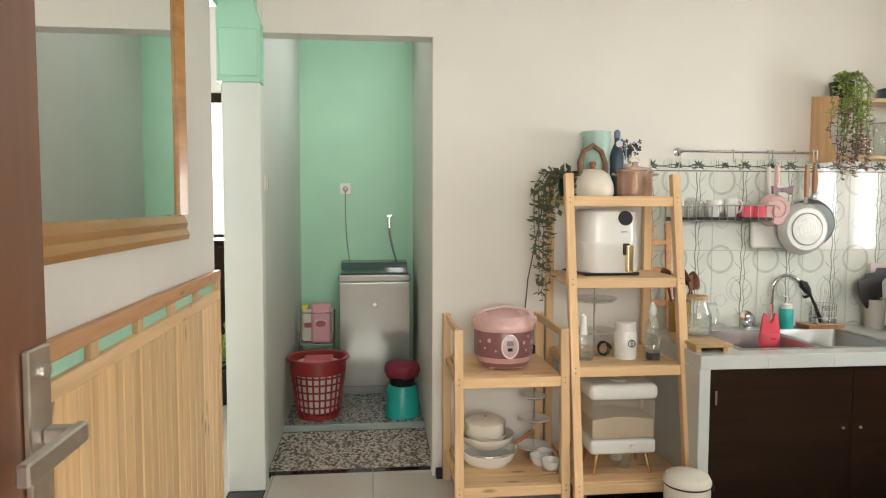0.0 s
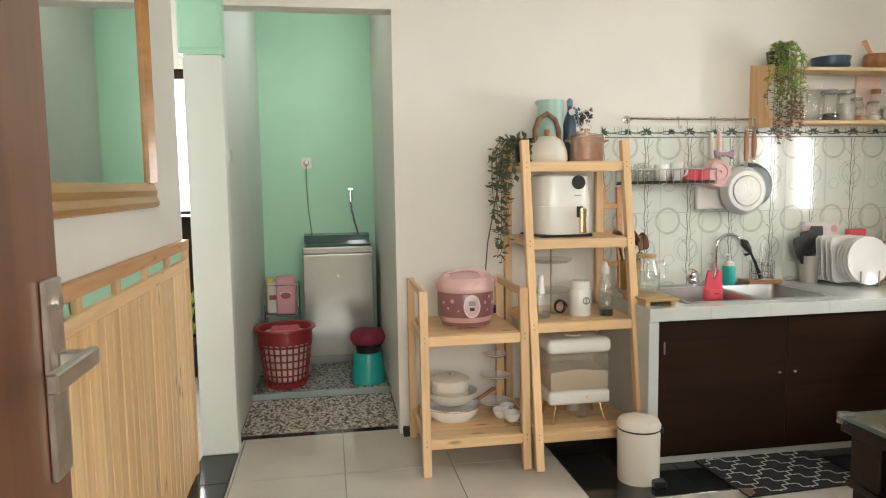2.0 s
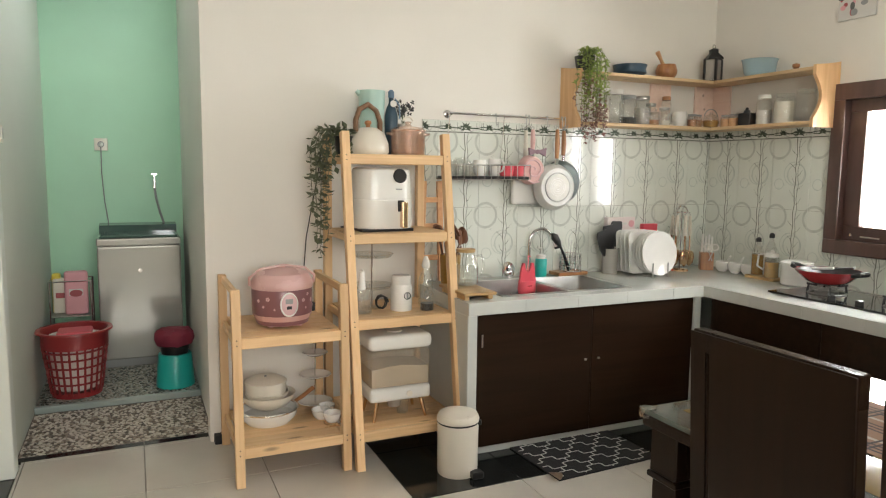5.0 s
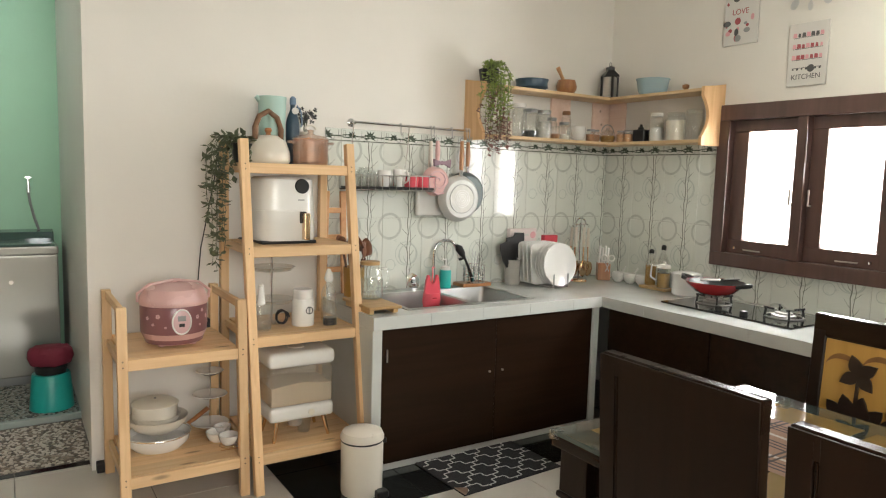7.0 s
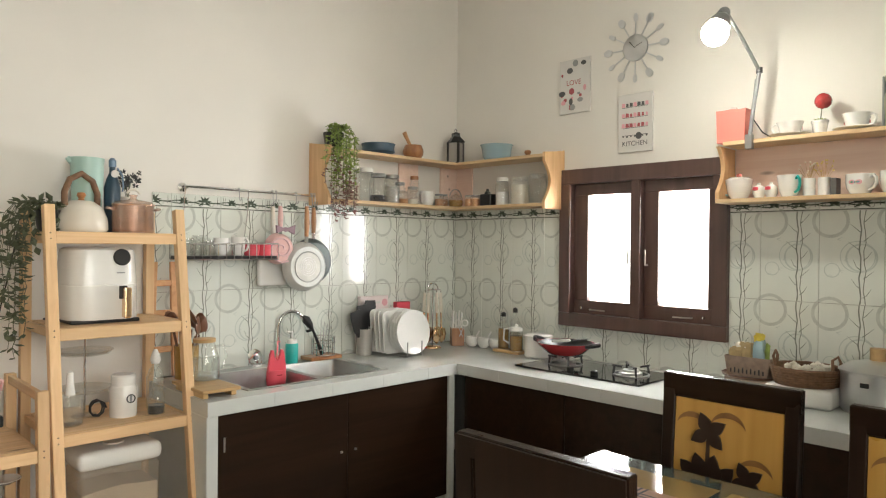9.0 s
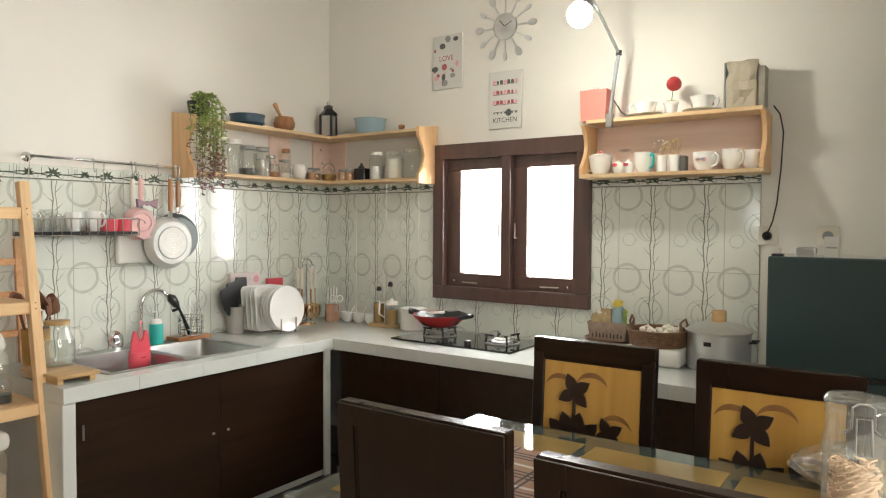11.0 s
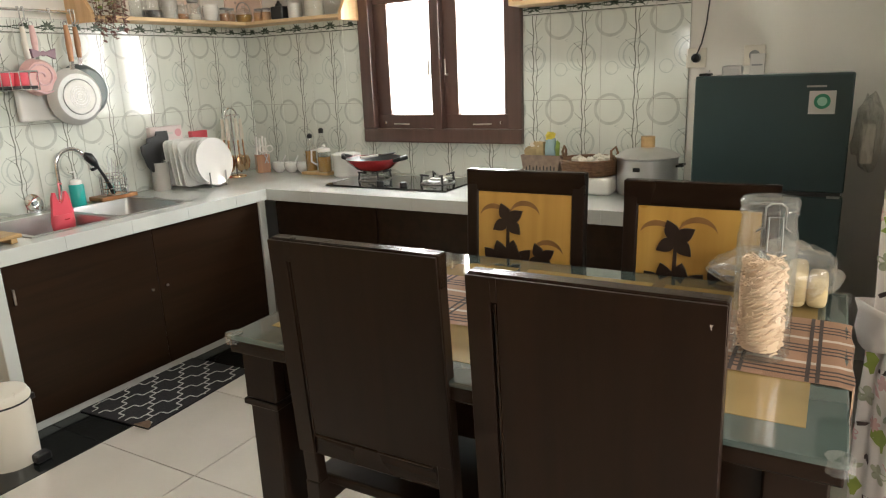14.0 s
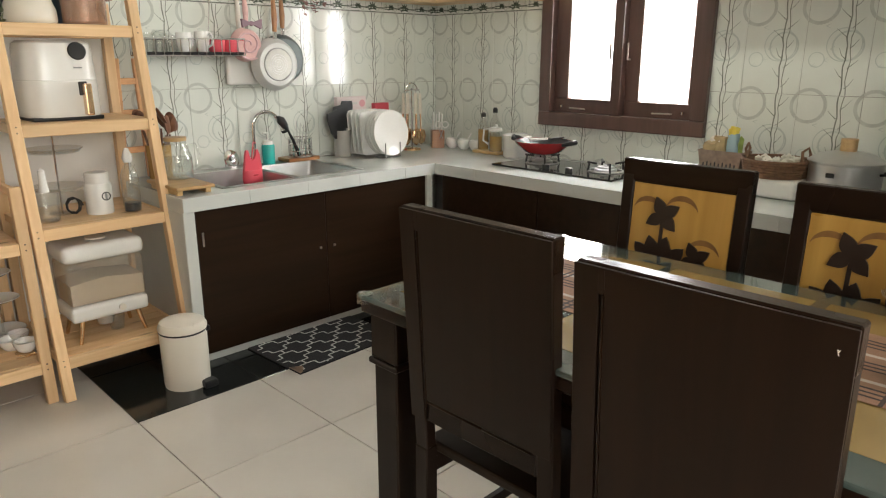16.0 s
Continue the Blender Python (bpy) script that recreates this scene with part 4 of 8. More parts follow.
for sx in (-1, 1):
    part("apron", box(B(), sx * (TWX - 0.06) - 0.012, sx * (TWX - 0.06) + 0.012, -TWY + 0.09, TWY - 0.09, 0.615, 0.714, 0.003), FURNY, table)
    part("apron", box(B(), -TWX + 0.09, TWX - 0.09, sx * (TWY - 0.06) - 0.012, sx * (TWY - 0.06) + 0.012, 0.615, 0.714, 0.003), FURNY, table)
    for sy in (-1, 1):
        bm = B()
        cx, cy = sx * (TWX - 0.06), sy * (TWY - 0.06)
        box(bm, cx - 0.045, cx + 0.045, cy - 0.045, cy + 0.045, 0.60, 0.714, 0.004)
        box(bm, cx - 0.05, cx + 0.05, cy - 0.05, cy + 0.05, 0.585, 0.60, 0.003)
        box(bm, cx - 0.04, cx + 0.04, cy - 0.04, cy + 0.04, 0.0, 0.585, 0.004)
        part("leg", bm, FURN, table)
        part("corner_guard", lathe(B(), [(0, 0), (0.02, 0), (0.02, 0.022), (0, 0.024)], 12, (sx * (TWX - 0.008), sy * (TWY - 0.008), 0.737)), CLEAR, table, "clear plastic corner guard")


def dining_chair():
    """Origin on the floor under the seat; the back is at -x and its front faces +x."""
    c = thing("dining_chair", (0, 0, 0), "dark-stained wooden dining chair with a tall panelled back", "chair", "chairs round the table")
    W = 0.192
    lean = 0.035
    for s in (-1, 1):
        bm = B()
        beam(bm, (-0.20, s * (W - 0.02), 0.0), (-0.20, s * (W - 0.02), 0.44), 0.038, 0.036, (1, 0, 0), 0.003)
        beam(bm, (-0.20, s * (W - 0.02), 0.438), (-0.20 - lean, s * (W - 0.02), 1.0), 0.038, 0.030, (1, 0, 0), 0.003)
        part("back_post", bm, FURN, c)
        part("leg", beam(B(), (0.19, s * (W - 0.02), 0.0), (0.19, s * (W - 0.02), 0.42), 0.04, 0.04, (1, 0, 0), 0.003), FURN, c)
        part("side_rail", box(B(), -0.18, 0.17, s * (W - 0.02) - 0.011, s * (W - 0.02) + 0.011, 0.365, 0.42, 0.002), FURN, c)
        part("stretcher", box(B(), -0.18, 0.17, s * (W - 0.02) - 0.009, s * (W - 0.02) + 0.009, 0.16, 0.19, 0.002), FURN, c)
    part("front_rail", box(B(), 0.18, 0.2, -W + 0.04, W - 0.04, 0.365, 0.42, 0.002), FURN, c)
    part("seat", box(B(), -0.185, 0.225, -W, W, 0.4205, 0.445, 0.006, 2), FURN, c)

    def at(z):
        return -0.20 - lean * (z - 0.44) / 0.56
    part("top_rail", beam(B(), (at(0.97), -W, 0.9675), (at(0.97), W, 0.9675), 0.032, 0.065, (0, 0, 1), 0.003), FURNY, c)
    part("lower_rail", beam(B(), (at(0.54), -W + 0.039, 0.54), (at(0.54), W - 0.039, 0.54), 0.028, 0.05, (0, 0, 1), 0.003), FURNY, c)
    bm = B()
    box(bm, -0.012, 0.006, -W + 0.039, W - 0.039, 0.0, 0.376)
    pan = part("back_panel", bm, FURN, c)
    pan.matrix_local = pose(at(0.56), 0, 0.56, 0, -math.degrees(math.atan(lean / 0.56)), 0)
    bm = B()
    box(bm, -0.0215, -0.0165, -W + 0.001, W - 0.054, 0.016, 0.4385, 0.0004)
    part("back_sheet", bm, FURN, pan)
    part("back_stile", box(B(), -0.0215, -0.0165, W - 0.043, W - 0.001, -0.04, 0.4385, 0.0004), FURN, pan)
    part("groove_stop", box(B(), -0.0215, -0.0165, W - 0.0539, W - 0.0431, 0.398, 0.4385, 0.0002), FURN, pan)
    bm = B()
    tube(bm, [(-0.0195, W - 0.0505, 0.004), (-0.0195, W - 0.0505, 0.396)], 0.0028, 8)
    tube(bm, [(-0.0185, W - 0.0505, 0.008), (-0.0185, -W + 0.045, 0.008)], 0.0026, 8)
    part("back_moulding", bm, FURNY, pan, smooth=True)
    return c


chair = dining_chair()
chair["label"] = "dark-stained wooden dining chair with a plain panelled back"
chair.matrix_basis = pose(-2.31 + 0.235, -2.485, 0)
c2 = copy_thing(chair, pose(-2.375 + 0.235, -2.957, 0))
sheet = [o for o in c2.children_recursive if o.name.startswith("back_sheet")][0]
bm = B()
for p, q in (((-0.1745, 0.410), (-0.172, 0.406)), ((-0.172, 0.406), (-0.173, 0.4025)), ((-0.172, 0.406), (-0.171, 0.410)), ((-0.1735, 0.408), (-0.171, 0.410))):
    tube(bm, [(-0.0215, p[0], p[1]), (-0.0215, q[0], q[1])], 0.00045, 5)
part("scratch", bm, CREAM, sheet, "small pale chip in the varnish")


for x, y in ((-1.375, -2.439), (-1.45, -2.955)):
    c = copy_thing(chair, pose(x - 0.235, y, 0, 0, 0, 180))
    c["label"] = "dark wooden dining chair with a yellow back panel of carved flowers"
    pan = [o for o in c.children if o.name.startswith("back_panel")][0]
    face = part("yellow_panel", box(B(), 0.0065, 0.0105, -0.152, 0.152, 0.006, 0.372, 0.001), YELLOW, pan, "yellow stained panel")
    # carvings sit on the side that faces the table
    cy = 0.0
    for fu, fv, k in ((-0.050, 0.285, 1.0), (0.060, 0.175, 0.88)):
        bm = B()
        for a in (0.6, 2.0, 3.7, 5.5):
            L, w = 0.058 * k, 0.019 * k
            n = 8
            pts = [(i / n * L, w * math.sin(math.pi * (i / n) ** 0.8)) for i in range(n + 1)]
            pts += [(p, -q) for p, q in pts[-2:0:-1]]
            prism(bm, [(fu + p * math.cos(a) - q * math.sin(a), fv + p * math.sin(a) + q * math.cos(a)) for p, q in pts], "x", 0.0106, 0.017)
        part("carved_flower", bm, CARVE, pan, "dark carved four-petal flower")
    bm = B()
    prism(bm, [(-0.056, 0.16), (-0.044, 0.16), (-0.046, 0.275), (-0.054, 0.275)], "x", 0.0106, 0.015)
    part("carved_stem", bm, CARVE, pan)
    bm = B()
    for ox, oz, L0 in ((-0.050, 0.115, 0.112), (0.065, 0.06, 0.08)):
        for a in (0.30, 0.85, 1.4, 1.9, 2.35, 2.85):
            w = 0.030 * L0 / 0.1
            n = 8
            pts = [(i / n * L0, w * math.sin(math.pi * (i / n) ** 0.8) * (1.0 + 0.2 * (i % 2))) for i in range(n + 1)]
            pts += [(p, -q) for p, q in pts[-2:0:-1]]
            prism(bm, [(ox + p * math.cos(a) - q * math.sin(a), oz + p * math.sin(a) + q * math.cos(a)) for p, q in pts], "x", 0.0106, 0.0152 + rnd.uniform(0, 0.002))
    part("carved_leaves", bm, CARVE, pan, "dark carved leaf clump")
    for au, av, r in ((-0.100, 0.290, 0.046), (0.004, 0.300, 0.050), (0.080, 0.185, 0.050)):
        bm = B()
        n = 14
        out = [(au + r * math.cos(radians(12 + 156 * i / n)), av + r * math.sin(radians(12 + 156 * i / n))) for i in range(n + 1)]
        out += [(au + (r - 0.016 * math.sin(math.pi * i / n)) * math.cos(radians(12 + 156 * i / n)), av + (r - 0.016 * math.sin(math.pi * i / n)) * math.sin(radians(12 + 156 * i / n))) for i in range(n - 1, 0, -1)]
        prism(bm, out, "x", 0.0106, 0.0122)
        part("carved_arch", bm, SCORCH, pan, "scorched brown arch line")

# ---------------------------------------------------------------- fridge
fr = thing("fridge", (-0.335, -3.037, 0), "dark green-grey two-door fridge", "fridge")
part("body", box(B(), -0.235, 0.25, -0.248, 0.248, 0.03, 1.235, 0.006, 2), mat("pale_grey_fridge_side", (0.45, 0.46, 0.45), 0.35), fr)
part("lower_door", box(B(), -0.288, -0.240, -0.25, 0.25, 0.05, 0.825, 0.008, 3), FRIDGE, fr)
part("upper_door", box(B(), -0.288, -0.240, -0.25, 0.25, 0.84, 1.243, 0.008, 3), FRIDGE, fr)
part("grip_strip", box(B(), -0.2885, -0.24, -0.24, 0.24, 0.826, 0.839), BLACKP, fr)
part("badge", box(B(), -0.2898, -0.2882, -0.17, -0.11, 1.197, 1.203), STEEL, fr)
lab = part("sticker", box(B(), -0.2896, -0.2883, -0.200, -0.120, 1.108, 1.185), PAPER, fr, "white energy sticker with a green circle")
part("sticker_circle", prism(B(), disc(0.025, 24, (-0.160, 1.150)), "x", -0.2904, -0.2897), INKG, lab)
part("sticker_ring", prism(B(), disc(0.015, 24, (-0.160, 1.150)), "x", -0.2908, -0.2905), MINTD, lab)
for sx in (-0.2, 0.2):
    for sy in (-0.2, 0.2):
        part("foot", lathe(B(), [(0, 0), (0.02, 0), (0.02, 0.032), (0, 0.032)], 10, (sx, sy, 0)), BLACKP, fr)
part("hinge_cover", box(B(), -0.28, -0.23, 0.20, 0.24, 1.2435, 1.252, 0.002), BLACKP, fr)
part("door_hook", box(B(), -0.294, -0.288, -0.24, -0.20, 0.822, 0.830), STEEL, fr)

# ---------------------------------------------------------------- pine racks


def rack(name, label, x0, x1, y_foot, y_top, y_rear, h, shelves, side_bars):
    r = thing(name, ((x0 + x1) / 2, 0, 0), label, "rack")
    hw = (x1 - x0) / 2
    p = 0.038

    def front(z):
        return y_foot + (y_top - y_foot) * z / h
    for s in (-1, 1):
        x = s * (hw - p / 2)
        part("front_post", beam(B(), (x, front(0), 0), (x, front(h), h), p, p, (0, 1, 0), 0.002), PINEZ, r)
        part("rear_post", box(B(), x - p / 2, x + p / 2, y_rear - p / 2, y_rear + p / 2, 0, h, 0.002), PINEZ, r)
        for z in side_bars:
            part("side_bar", beam(B(), (x - s * 0.004, y_rear - p / 2 - 0.001, z), (x - s * 0.004, front(z) + p / 2 + 0.001, z), 0.018, 0.034, (0, 0, 1), 0.002), PINEY, r)
        for z in shelves:
            for dz in (-0.006, -0.028):
                sc = part("screw", lathe(B(), [(0, 0), (0.003, 0), (0, 0.0008)], 8), BLACKP, r)
                sc.matrix_local = pose(x, front(z + dz) - p / 2 - 0.0003, z + dz, 90, 0, 0)
    for z in shelves:
        a, b = front(z) + p / 2, y_rear - p / 2
        part("front_rail", box(B(), -hw + p, hw - p, a - 0.036, a - 0.014, z - 0.046, z - 0.001, 0.002), PINEX, r)
        part("rear_rail", box(B(), -hw + p, hw - p, b + 0.001, b + 0.02, z - 0.046, z - 0.001, 0.002), PINEX, r)
        n = max(2, round((b - a) / 0.085))
        w = (b - a + 0.012) / n
        for k in range(n):
            part("board", box(B(), -hw + p + 0.001, hw - p - 0.001, a - 0.012 + k * w, a - 0.012 + (k + 1) * w - 0.0015, z - 0.018, z, 0.0015), PINEX, r)
    return r


rack("pine_rack", "low two-shelf pine wood kitchen rack", -3.088, -2.588, -0.555, -0.50, -0.05, 0.835, (0.632, 0.168), (0.815, 0.60, 0.14))
rack("pine_ladder_rack", "tall four-shelf pine wood ladder rack", -2.575, -2.040, -0.595, -0.36, -0.05, 1.508, (1.408, 1.046, 0.664, 0.170), (1.39, 1.028, 0.646, 0.15))

# ---------------------------------------------------------------- makers of small wares


def bowl_mesh(r, h, foot=0.5, th=0.003):
    p = [(0, 0), (r * foot, 0), (r * (foot + 0.25), h * 0.25), (r * 0.92, h * 0.62), (r, h), (r - th, h), (r * 0.92 - th, h * 0.64), (r * (foot + 0.2), h * 0.28 + th), (0, h * 0.12 + th)]
    return lathe(B(), p, 28)


def mug(x, y, z, r, h, material, label, deg, group="cups on the shelf", flare=1.1, grip=None):
    m = thing("mug", (x, y, z), label, "mug", group, rz=deg)
    part("cup", lathe(B(), [(0, 0), (r * 0.62, 0), (r * 0.66, h * 0.06), (r * 0.9, h * 0.3), (r, h * 0.62), (r * flare, h), (r * flare - 0.003, h), (r * 0.95 - 0.003, h * 0.6), (r * 0.6, h * 0.1), (0, h * 0.08)], 24), material, m, smooth=True)
    part("handle", tube(B(), [(r * 0.93, 0, h * 0.8), (r * 1.28, 0, h * 0.90), (r * 1.55, 0, h * 0.78), (r * 1.60, 0, h * 0.55), (r * 1.38, 0, h * 0.32), (r * 0.86, 0, h * 0.22)], [0.005, 0.006, 0.0062, 0.006, 0.0055, 0.005], 8), grip or material, m, smooth=True)
    return m


def jar(x, y, z, r, h, fill, fh, lid, label, group="jars on the corner shelf"):
    j = thing("jar", (x, y, z), label, "jar", group)
    part("glass_body", lathe(B(), [(0, 0), (r * 0.9, 0), (r, h * 0.06), (r, h * 0.76), (r * 0.78, h * 0.88), (r * 0.78, h * 0.97)], 20), CLEAR, j, smooth=True)
    if fill is not None:
        part("contents", lathe(B(), [(0, 0.003), (r * 0.88, 0.003), (r * 0.93, h * 0.06), (r * 0.93, fh * h), (0, fh * h + 0.004)], 18), fill, j, smooth=True)
    if lid is not None:
        part("lid", lathe(B(), [(0, h * 0.9), (r * 0.84, h * 0.9), (r * 0.86, h), (r * 0.8, h * 1.03), (0, h * 1.03)], 20), lid, j, smooth=True)
    return j


def bottle(x, y, z, r, h, body, cap, label, level=0.0, fill=None):
    b = thing("bottle", (x, y, z), label, "bottle")
    part("body", lathe(B(), [(0, 0), (r * 0.92, 0), (r, h * 0.04), (r, h * 0.6), (r * 0.72, h * 0.72), (r * 0.38, h * 0.8), (r * 0.36, h * 0.9), (0, h * 0.9)], 20), body, b, smooth=True)
    part("cap", lathe(B(), [(0, h * 0.88), (r * 0.46, h * 0.88), (r * 0.46, h * 0.97), (r * 0.2, h), (0, h)], 16), cap, b, smooth=True)
    if fill is not None:
        part("contents", lathe(B(), [(0, 0.003), (r * 0.9, 0.003), (r * 0.92, level * h), (0, level * h)], 18), fill, b, smooth=True)
    return b


# ---------------------------------------------------------------- low rack wares
rc = thing("rice_cooker", (-2.835, -0.30, 0.632), "pink and mauve flower-printed rice cooker with a carry handle", "rice cooker")
part("body", lathe(B(), [(0, 0.012), (0.115, 0.012), (0.128, 0.05), (0.134, 0.06), (0.135, 0.165), (0.13, 0.175), (0, 0.175)], 40), MAUVE, rc, smooth=True)
part("base_band", lathe(B(), [(0, 0.010), (0.112, 0.010), (0.131, 0.052), (0.1335, 0.056), (0.120, 0.056), (0, 0.056)], 40), PINK, rc, "pale pink base band", smooth=True)
part("lid", lathe(B(), [(0.137, 0.172), (0.140, 0.18), (0.138, 0.20), (0.118, 0.238), (0.07, 0.258), (0, 0.264)], 40), PINK, rc, "pale pink domed lid", smooth=True)
part("carry_handle", tube(B(), [(-0.143, 0, 0.185), (-0.146, -0.01, 0.22), (-0.10, -0.02, 0.258), (0, -0.025, 0.274), (0.10, -0.02, 0.258), (0.146, -0.01, 0.22), (0.143, 0, 0.185)], 0.0062, 8), PINK, rc, smooth=True)
bm = B()
lathe(bm, [(0, 0), (0.036, 0.0), (0.037, 0.007), (0.031, 0.011), (0, 0.011)], 24, sx=1.08, sy=1.5)
pn = part("control_panel", bm, PINKL, rc, "pale pink oval control panel", smooth=True)
pn.matrix_local = pose(0.004, -0.130, 0.112, 90, 0, 0)
part("panel_ring", tube(B(), [(0.0365 * math.cos(k * math.pi / 14), 0.0507 * math.sin(k * math.pi / 14), 0.010) for k in range(28)], 0.0036, 6, True), WHITEP, pn, "white rim round the panel", smooth=True)
part("switch", box(B(), -0.011, 0.011, -0.020, -0.006, 0.0105, 0.0135, 0.001), BLACKP, pn)
part("display", box(B(), -0.016, 0.016, 0.004, 0.026, 0.0105, 0.0122, 0.001), GREYP, pn)
for k, (a, z, r) in enumerate(((-60, 0.125, 0.008), (-48, 0.10, 0.006), (-38, 0.135, 0.010), (32, 0.125, 0.009), (44, 0.15, 0.008), (38, 0.09, 0.006), (58, 0.12, 0.010), (-25, 0.09, 0.005), (70, 0.09, 0.006))):
    bm = B()
    for i in range(5):
        t = 2 * math.pi * i / 5
        prism(bm, disc(r * 0.42, 8, (r * 0.6 * math.cos(t), r * 0.6 * math.sin(t))), "z", 0, 0.0012)
    f = part("printed_flower", bm, PINKL, rc)
    f.matrix_local = Matrix.Rotation(radians(a), 4, "Z") @ pose(0, -0.1348, z, 90, 0, 0)
part("vent", lathe(B(), [(0.016, 0.258), (0.018, 0.268), (0.010, 0.27), (0, 0.27)], 16), PINK, rc, smooth=True)
for a in (45, 135, 225, 315):
    part("foot", lathe(B(), [(0, 0), (0.012, 0), (0.014, 0.012), (0, 0.013)], 10, (0.09 * math.cos(radians(a)), 0.09 * math.sin(radians(a)), 0)), PINK, rc)
part("plug_socket", box(B(), 0.128, 0.15, -0.01, 0.02, 0.05, 0.09, 0.003), BLACKP, rc)
cord = thing("power_cord", (0, 0, 0), "thin black power cord running up the wall", "cord")
part("wire", tube(B(), [(-2.67, -0.02, 0.85), (-2.655, -0.012, 1.0), (-2.615, -0.012, 1.2), (-2.585, -0.015, 1.36), (-2.575, -0.02, 1.45), (-2.57, -0.10, 1.48)], 0.0028, 6), BLACKP, cord)

pan = thing("casserole", (-2.90, -0.265, 0.168), "white enamel casserole with a steel rim", "pot")
part("body", lathe(B(), [(0, 0), (0.10, 0), (0.128, 0.03), (0.135, 0.062), (0.132, 0.062), (0.12, 0.03), (0, 0.006)], 32), PORC, pan, smooth=True)
part("rim", tube(B(), arc((0, 0, 0.064), 0.134, 0, 345, 23, "xy"), 0.0045, 8, True), CHROME, pan, "bright steel rim")
part("handle", tube(B(), [(0.125, 0.05, 0.055), (0.17, 0.07, 0.07), (0.235, 0.10, 0.10)], [0.008, 0.010, 0.011], 10), OLIVE, pan, "brown wooden handle", smooth=True)
b = solo("serving_bowl", bowl_mesh(0.125, 0.068), CREAM, "cream ceramic bowl stacked on the casserole", "bowl", "stacked bowls", smooth=True)
b.location = (-2.90, -0.265, 0.236)
b = solo("serving_bowl", bowl_mesh(0.10, 0.05), CREAM, "smaller cream ceramic bowl in the stack", "bowl", "stacked bowls", smooth=True)
b.location = (-2.905, -0.265, 0.262)
b = thing("lidded_bowl", (-2.91, -0.265, 0.285), "small cream bowl with a flat lid on top of the stack", "bowl", "stacked bowls")
part("bowl", lathe(B(), [(0, 0), (0.075, 0), (0.09, 0.02), (0.092, 0.07), (0, 0.07)], 28), CREAM, b, smooth=True)
part("lid", lathe(B(), [(0.094, 0.068), (0.096, 0.078), (0.07, 0.092), (0.02, 0.096), (0, 0.096)], 28), CREAM, b, smooth=True)
part("lid_vent", lathe(B(), [(0.006, 0.095), (0.005, 0.102), (0, 0.103)], 10), GREYP, b)
for x, y, r in ((-2.665, -0.33, 0.048), (-2.635, -0.41, 0.044), (-2.625, -0.27, 0.04)):
    m = solo("small_bowl", bowl_mesh(r, 0.045), PORC, "small white porcelain bowl", "bowl", "small white bowls", smooth=True)
    m.location = (x, y, 0.176 if y < -0.4 else 0.168)
w = thing("wire_stand", (-2.635, -0.41, 0.168), "thin golden wire stand under a small bowl", "stand")
part("ring", tube(B(), arc((0, 0, 0.005), 0.038, 0, 340, 17, "xy"), 0.0022, 6, True), GOLD, w)
part("bar", tube(B(), [(-0.045, -0.045, 0.003), (0.045, -0.045, 0.003)], 0.0022, 6), GOLD, w)
ts = thing("tiered_stand", (-2.655, -0.17, 0.168), "white three-tier cake stand", "stand")
part("pole", tube(B(), [(0, 0, 0), (0, 0, 0.33)], 0.005, 8), CHROME, ts)
for z, r in ((0.02, 0.085), (0.155, 0.078), (0.265, 0.062)):
    part("plate", lathe(B(), [(0, z), (r * 0.6, z), (r, z + 0.014), (r - 0.002, z + 0.017), (r * 0.58, z + 0.004), (0, z + 0.004)], 26), PORC, ts, smooth=True)

# ---------------------------------------------------------------- ladder rack wares
rd = thing("rice_dispenser", (-2.328, -0.40, 0.17), "white rice dispenser with a clear tank and gold legs", "dispenser")
part("base", box(B(), -0.152, 0.152, -0.10, 0.10, 0.092, 0.160, 0.025, 4), WHITEP, rd, smooth=True)
part("tank", box(B(), -0.148, 0.148, -0.098, 0.098, 0.161, 0.335, 0.022, 4), TANK, rd, "clear smoky beige plastic tank", smooth=True)
bm = B()
prism(bm, [(-0.14, 0.164), (0.14, 0.164), (0.14, 0.247), (0.08, 0.252), (0.0, 0.262), (-0.08, 0.256), (-0.14, 0.248)], "y", -0.088, 0.088)
part("rice", bm, RICE, rd, "raw rice in the tank")
part("lid", box(B(), -0.158, 0.158, -0.105, 0.105, 0.336, 0.408, 0.034, 6), WHITEP, rd, smooth=True)
part("lid_grip", lathe(B(), [(0, 0.406), (0.04, 0.406), (0.038, 0.413), (0, 0.413)], 20), CREAM, rd, smooth=True)
part("dial", prism(B(), disc(0.014, 20, (0.04, 0.125)), "y", -0.108, -0.1002), CREAM, rd)
part("spout", lathe(B(), [(0.03, 0.04), (0.04, 0.093), (0, 0.093)], 16), FROST, rd)
for sx in (-1, 1):
    for sy in (-1, 1):
        part("leg", tube(B(), [(sx * 0.108, sy * 0.07, 0.098), (sx * 0.130, sy * 0.085, 0.0)], [0.011, 0.007], 10), GOLD, rd, "gold tapered leg", smooth=True)
cup = solo("measuring_cup", lathe(B(), [(0, 0), (0.026, 0), (0.034, 0.06), (0.032, 0.06), (0.024, 0.003), (0, 0.003)], 18), CLEAR, "clear plastic measuring cup under the dispenser", "cup", smooth=True)
cup.location = (-2.285, -0.40, 0.17)

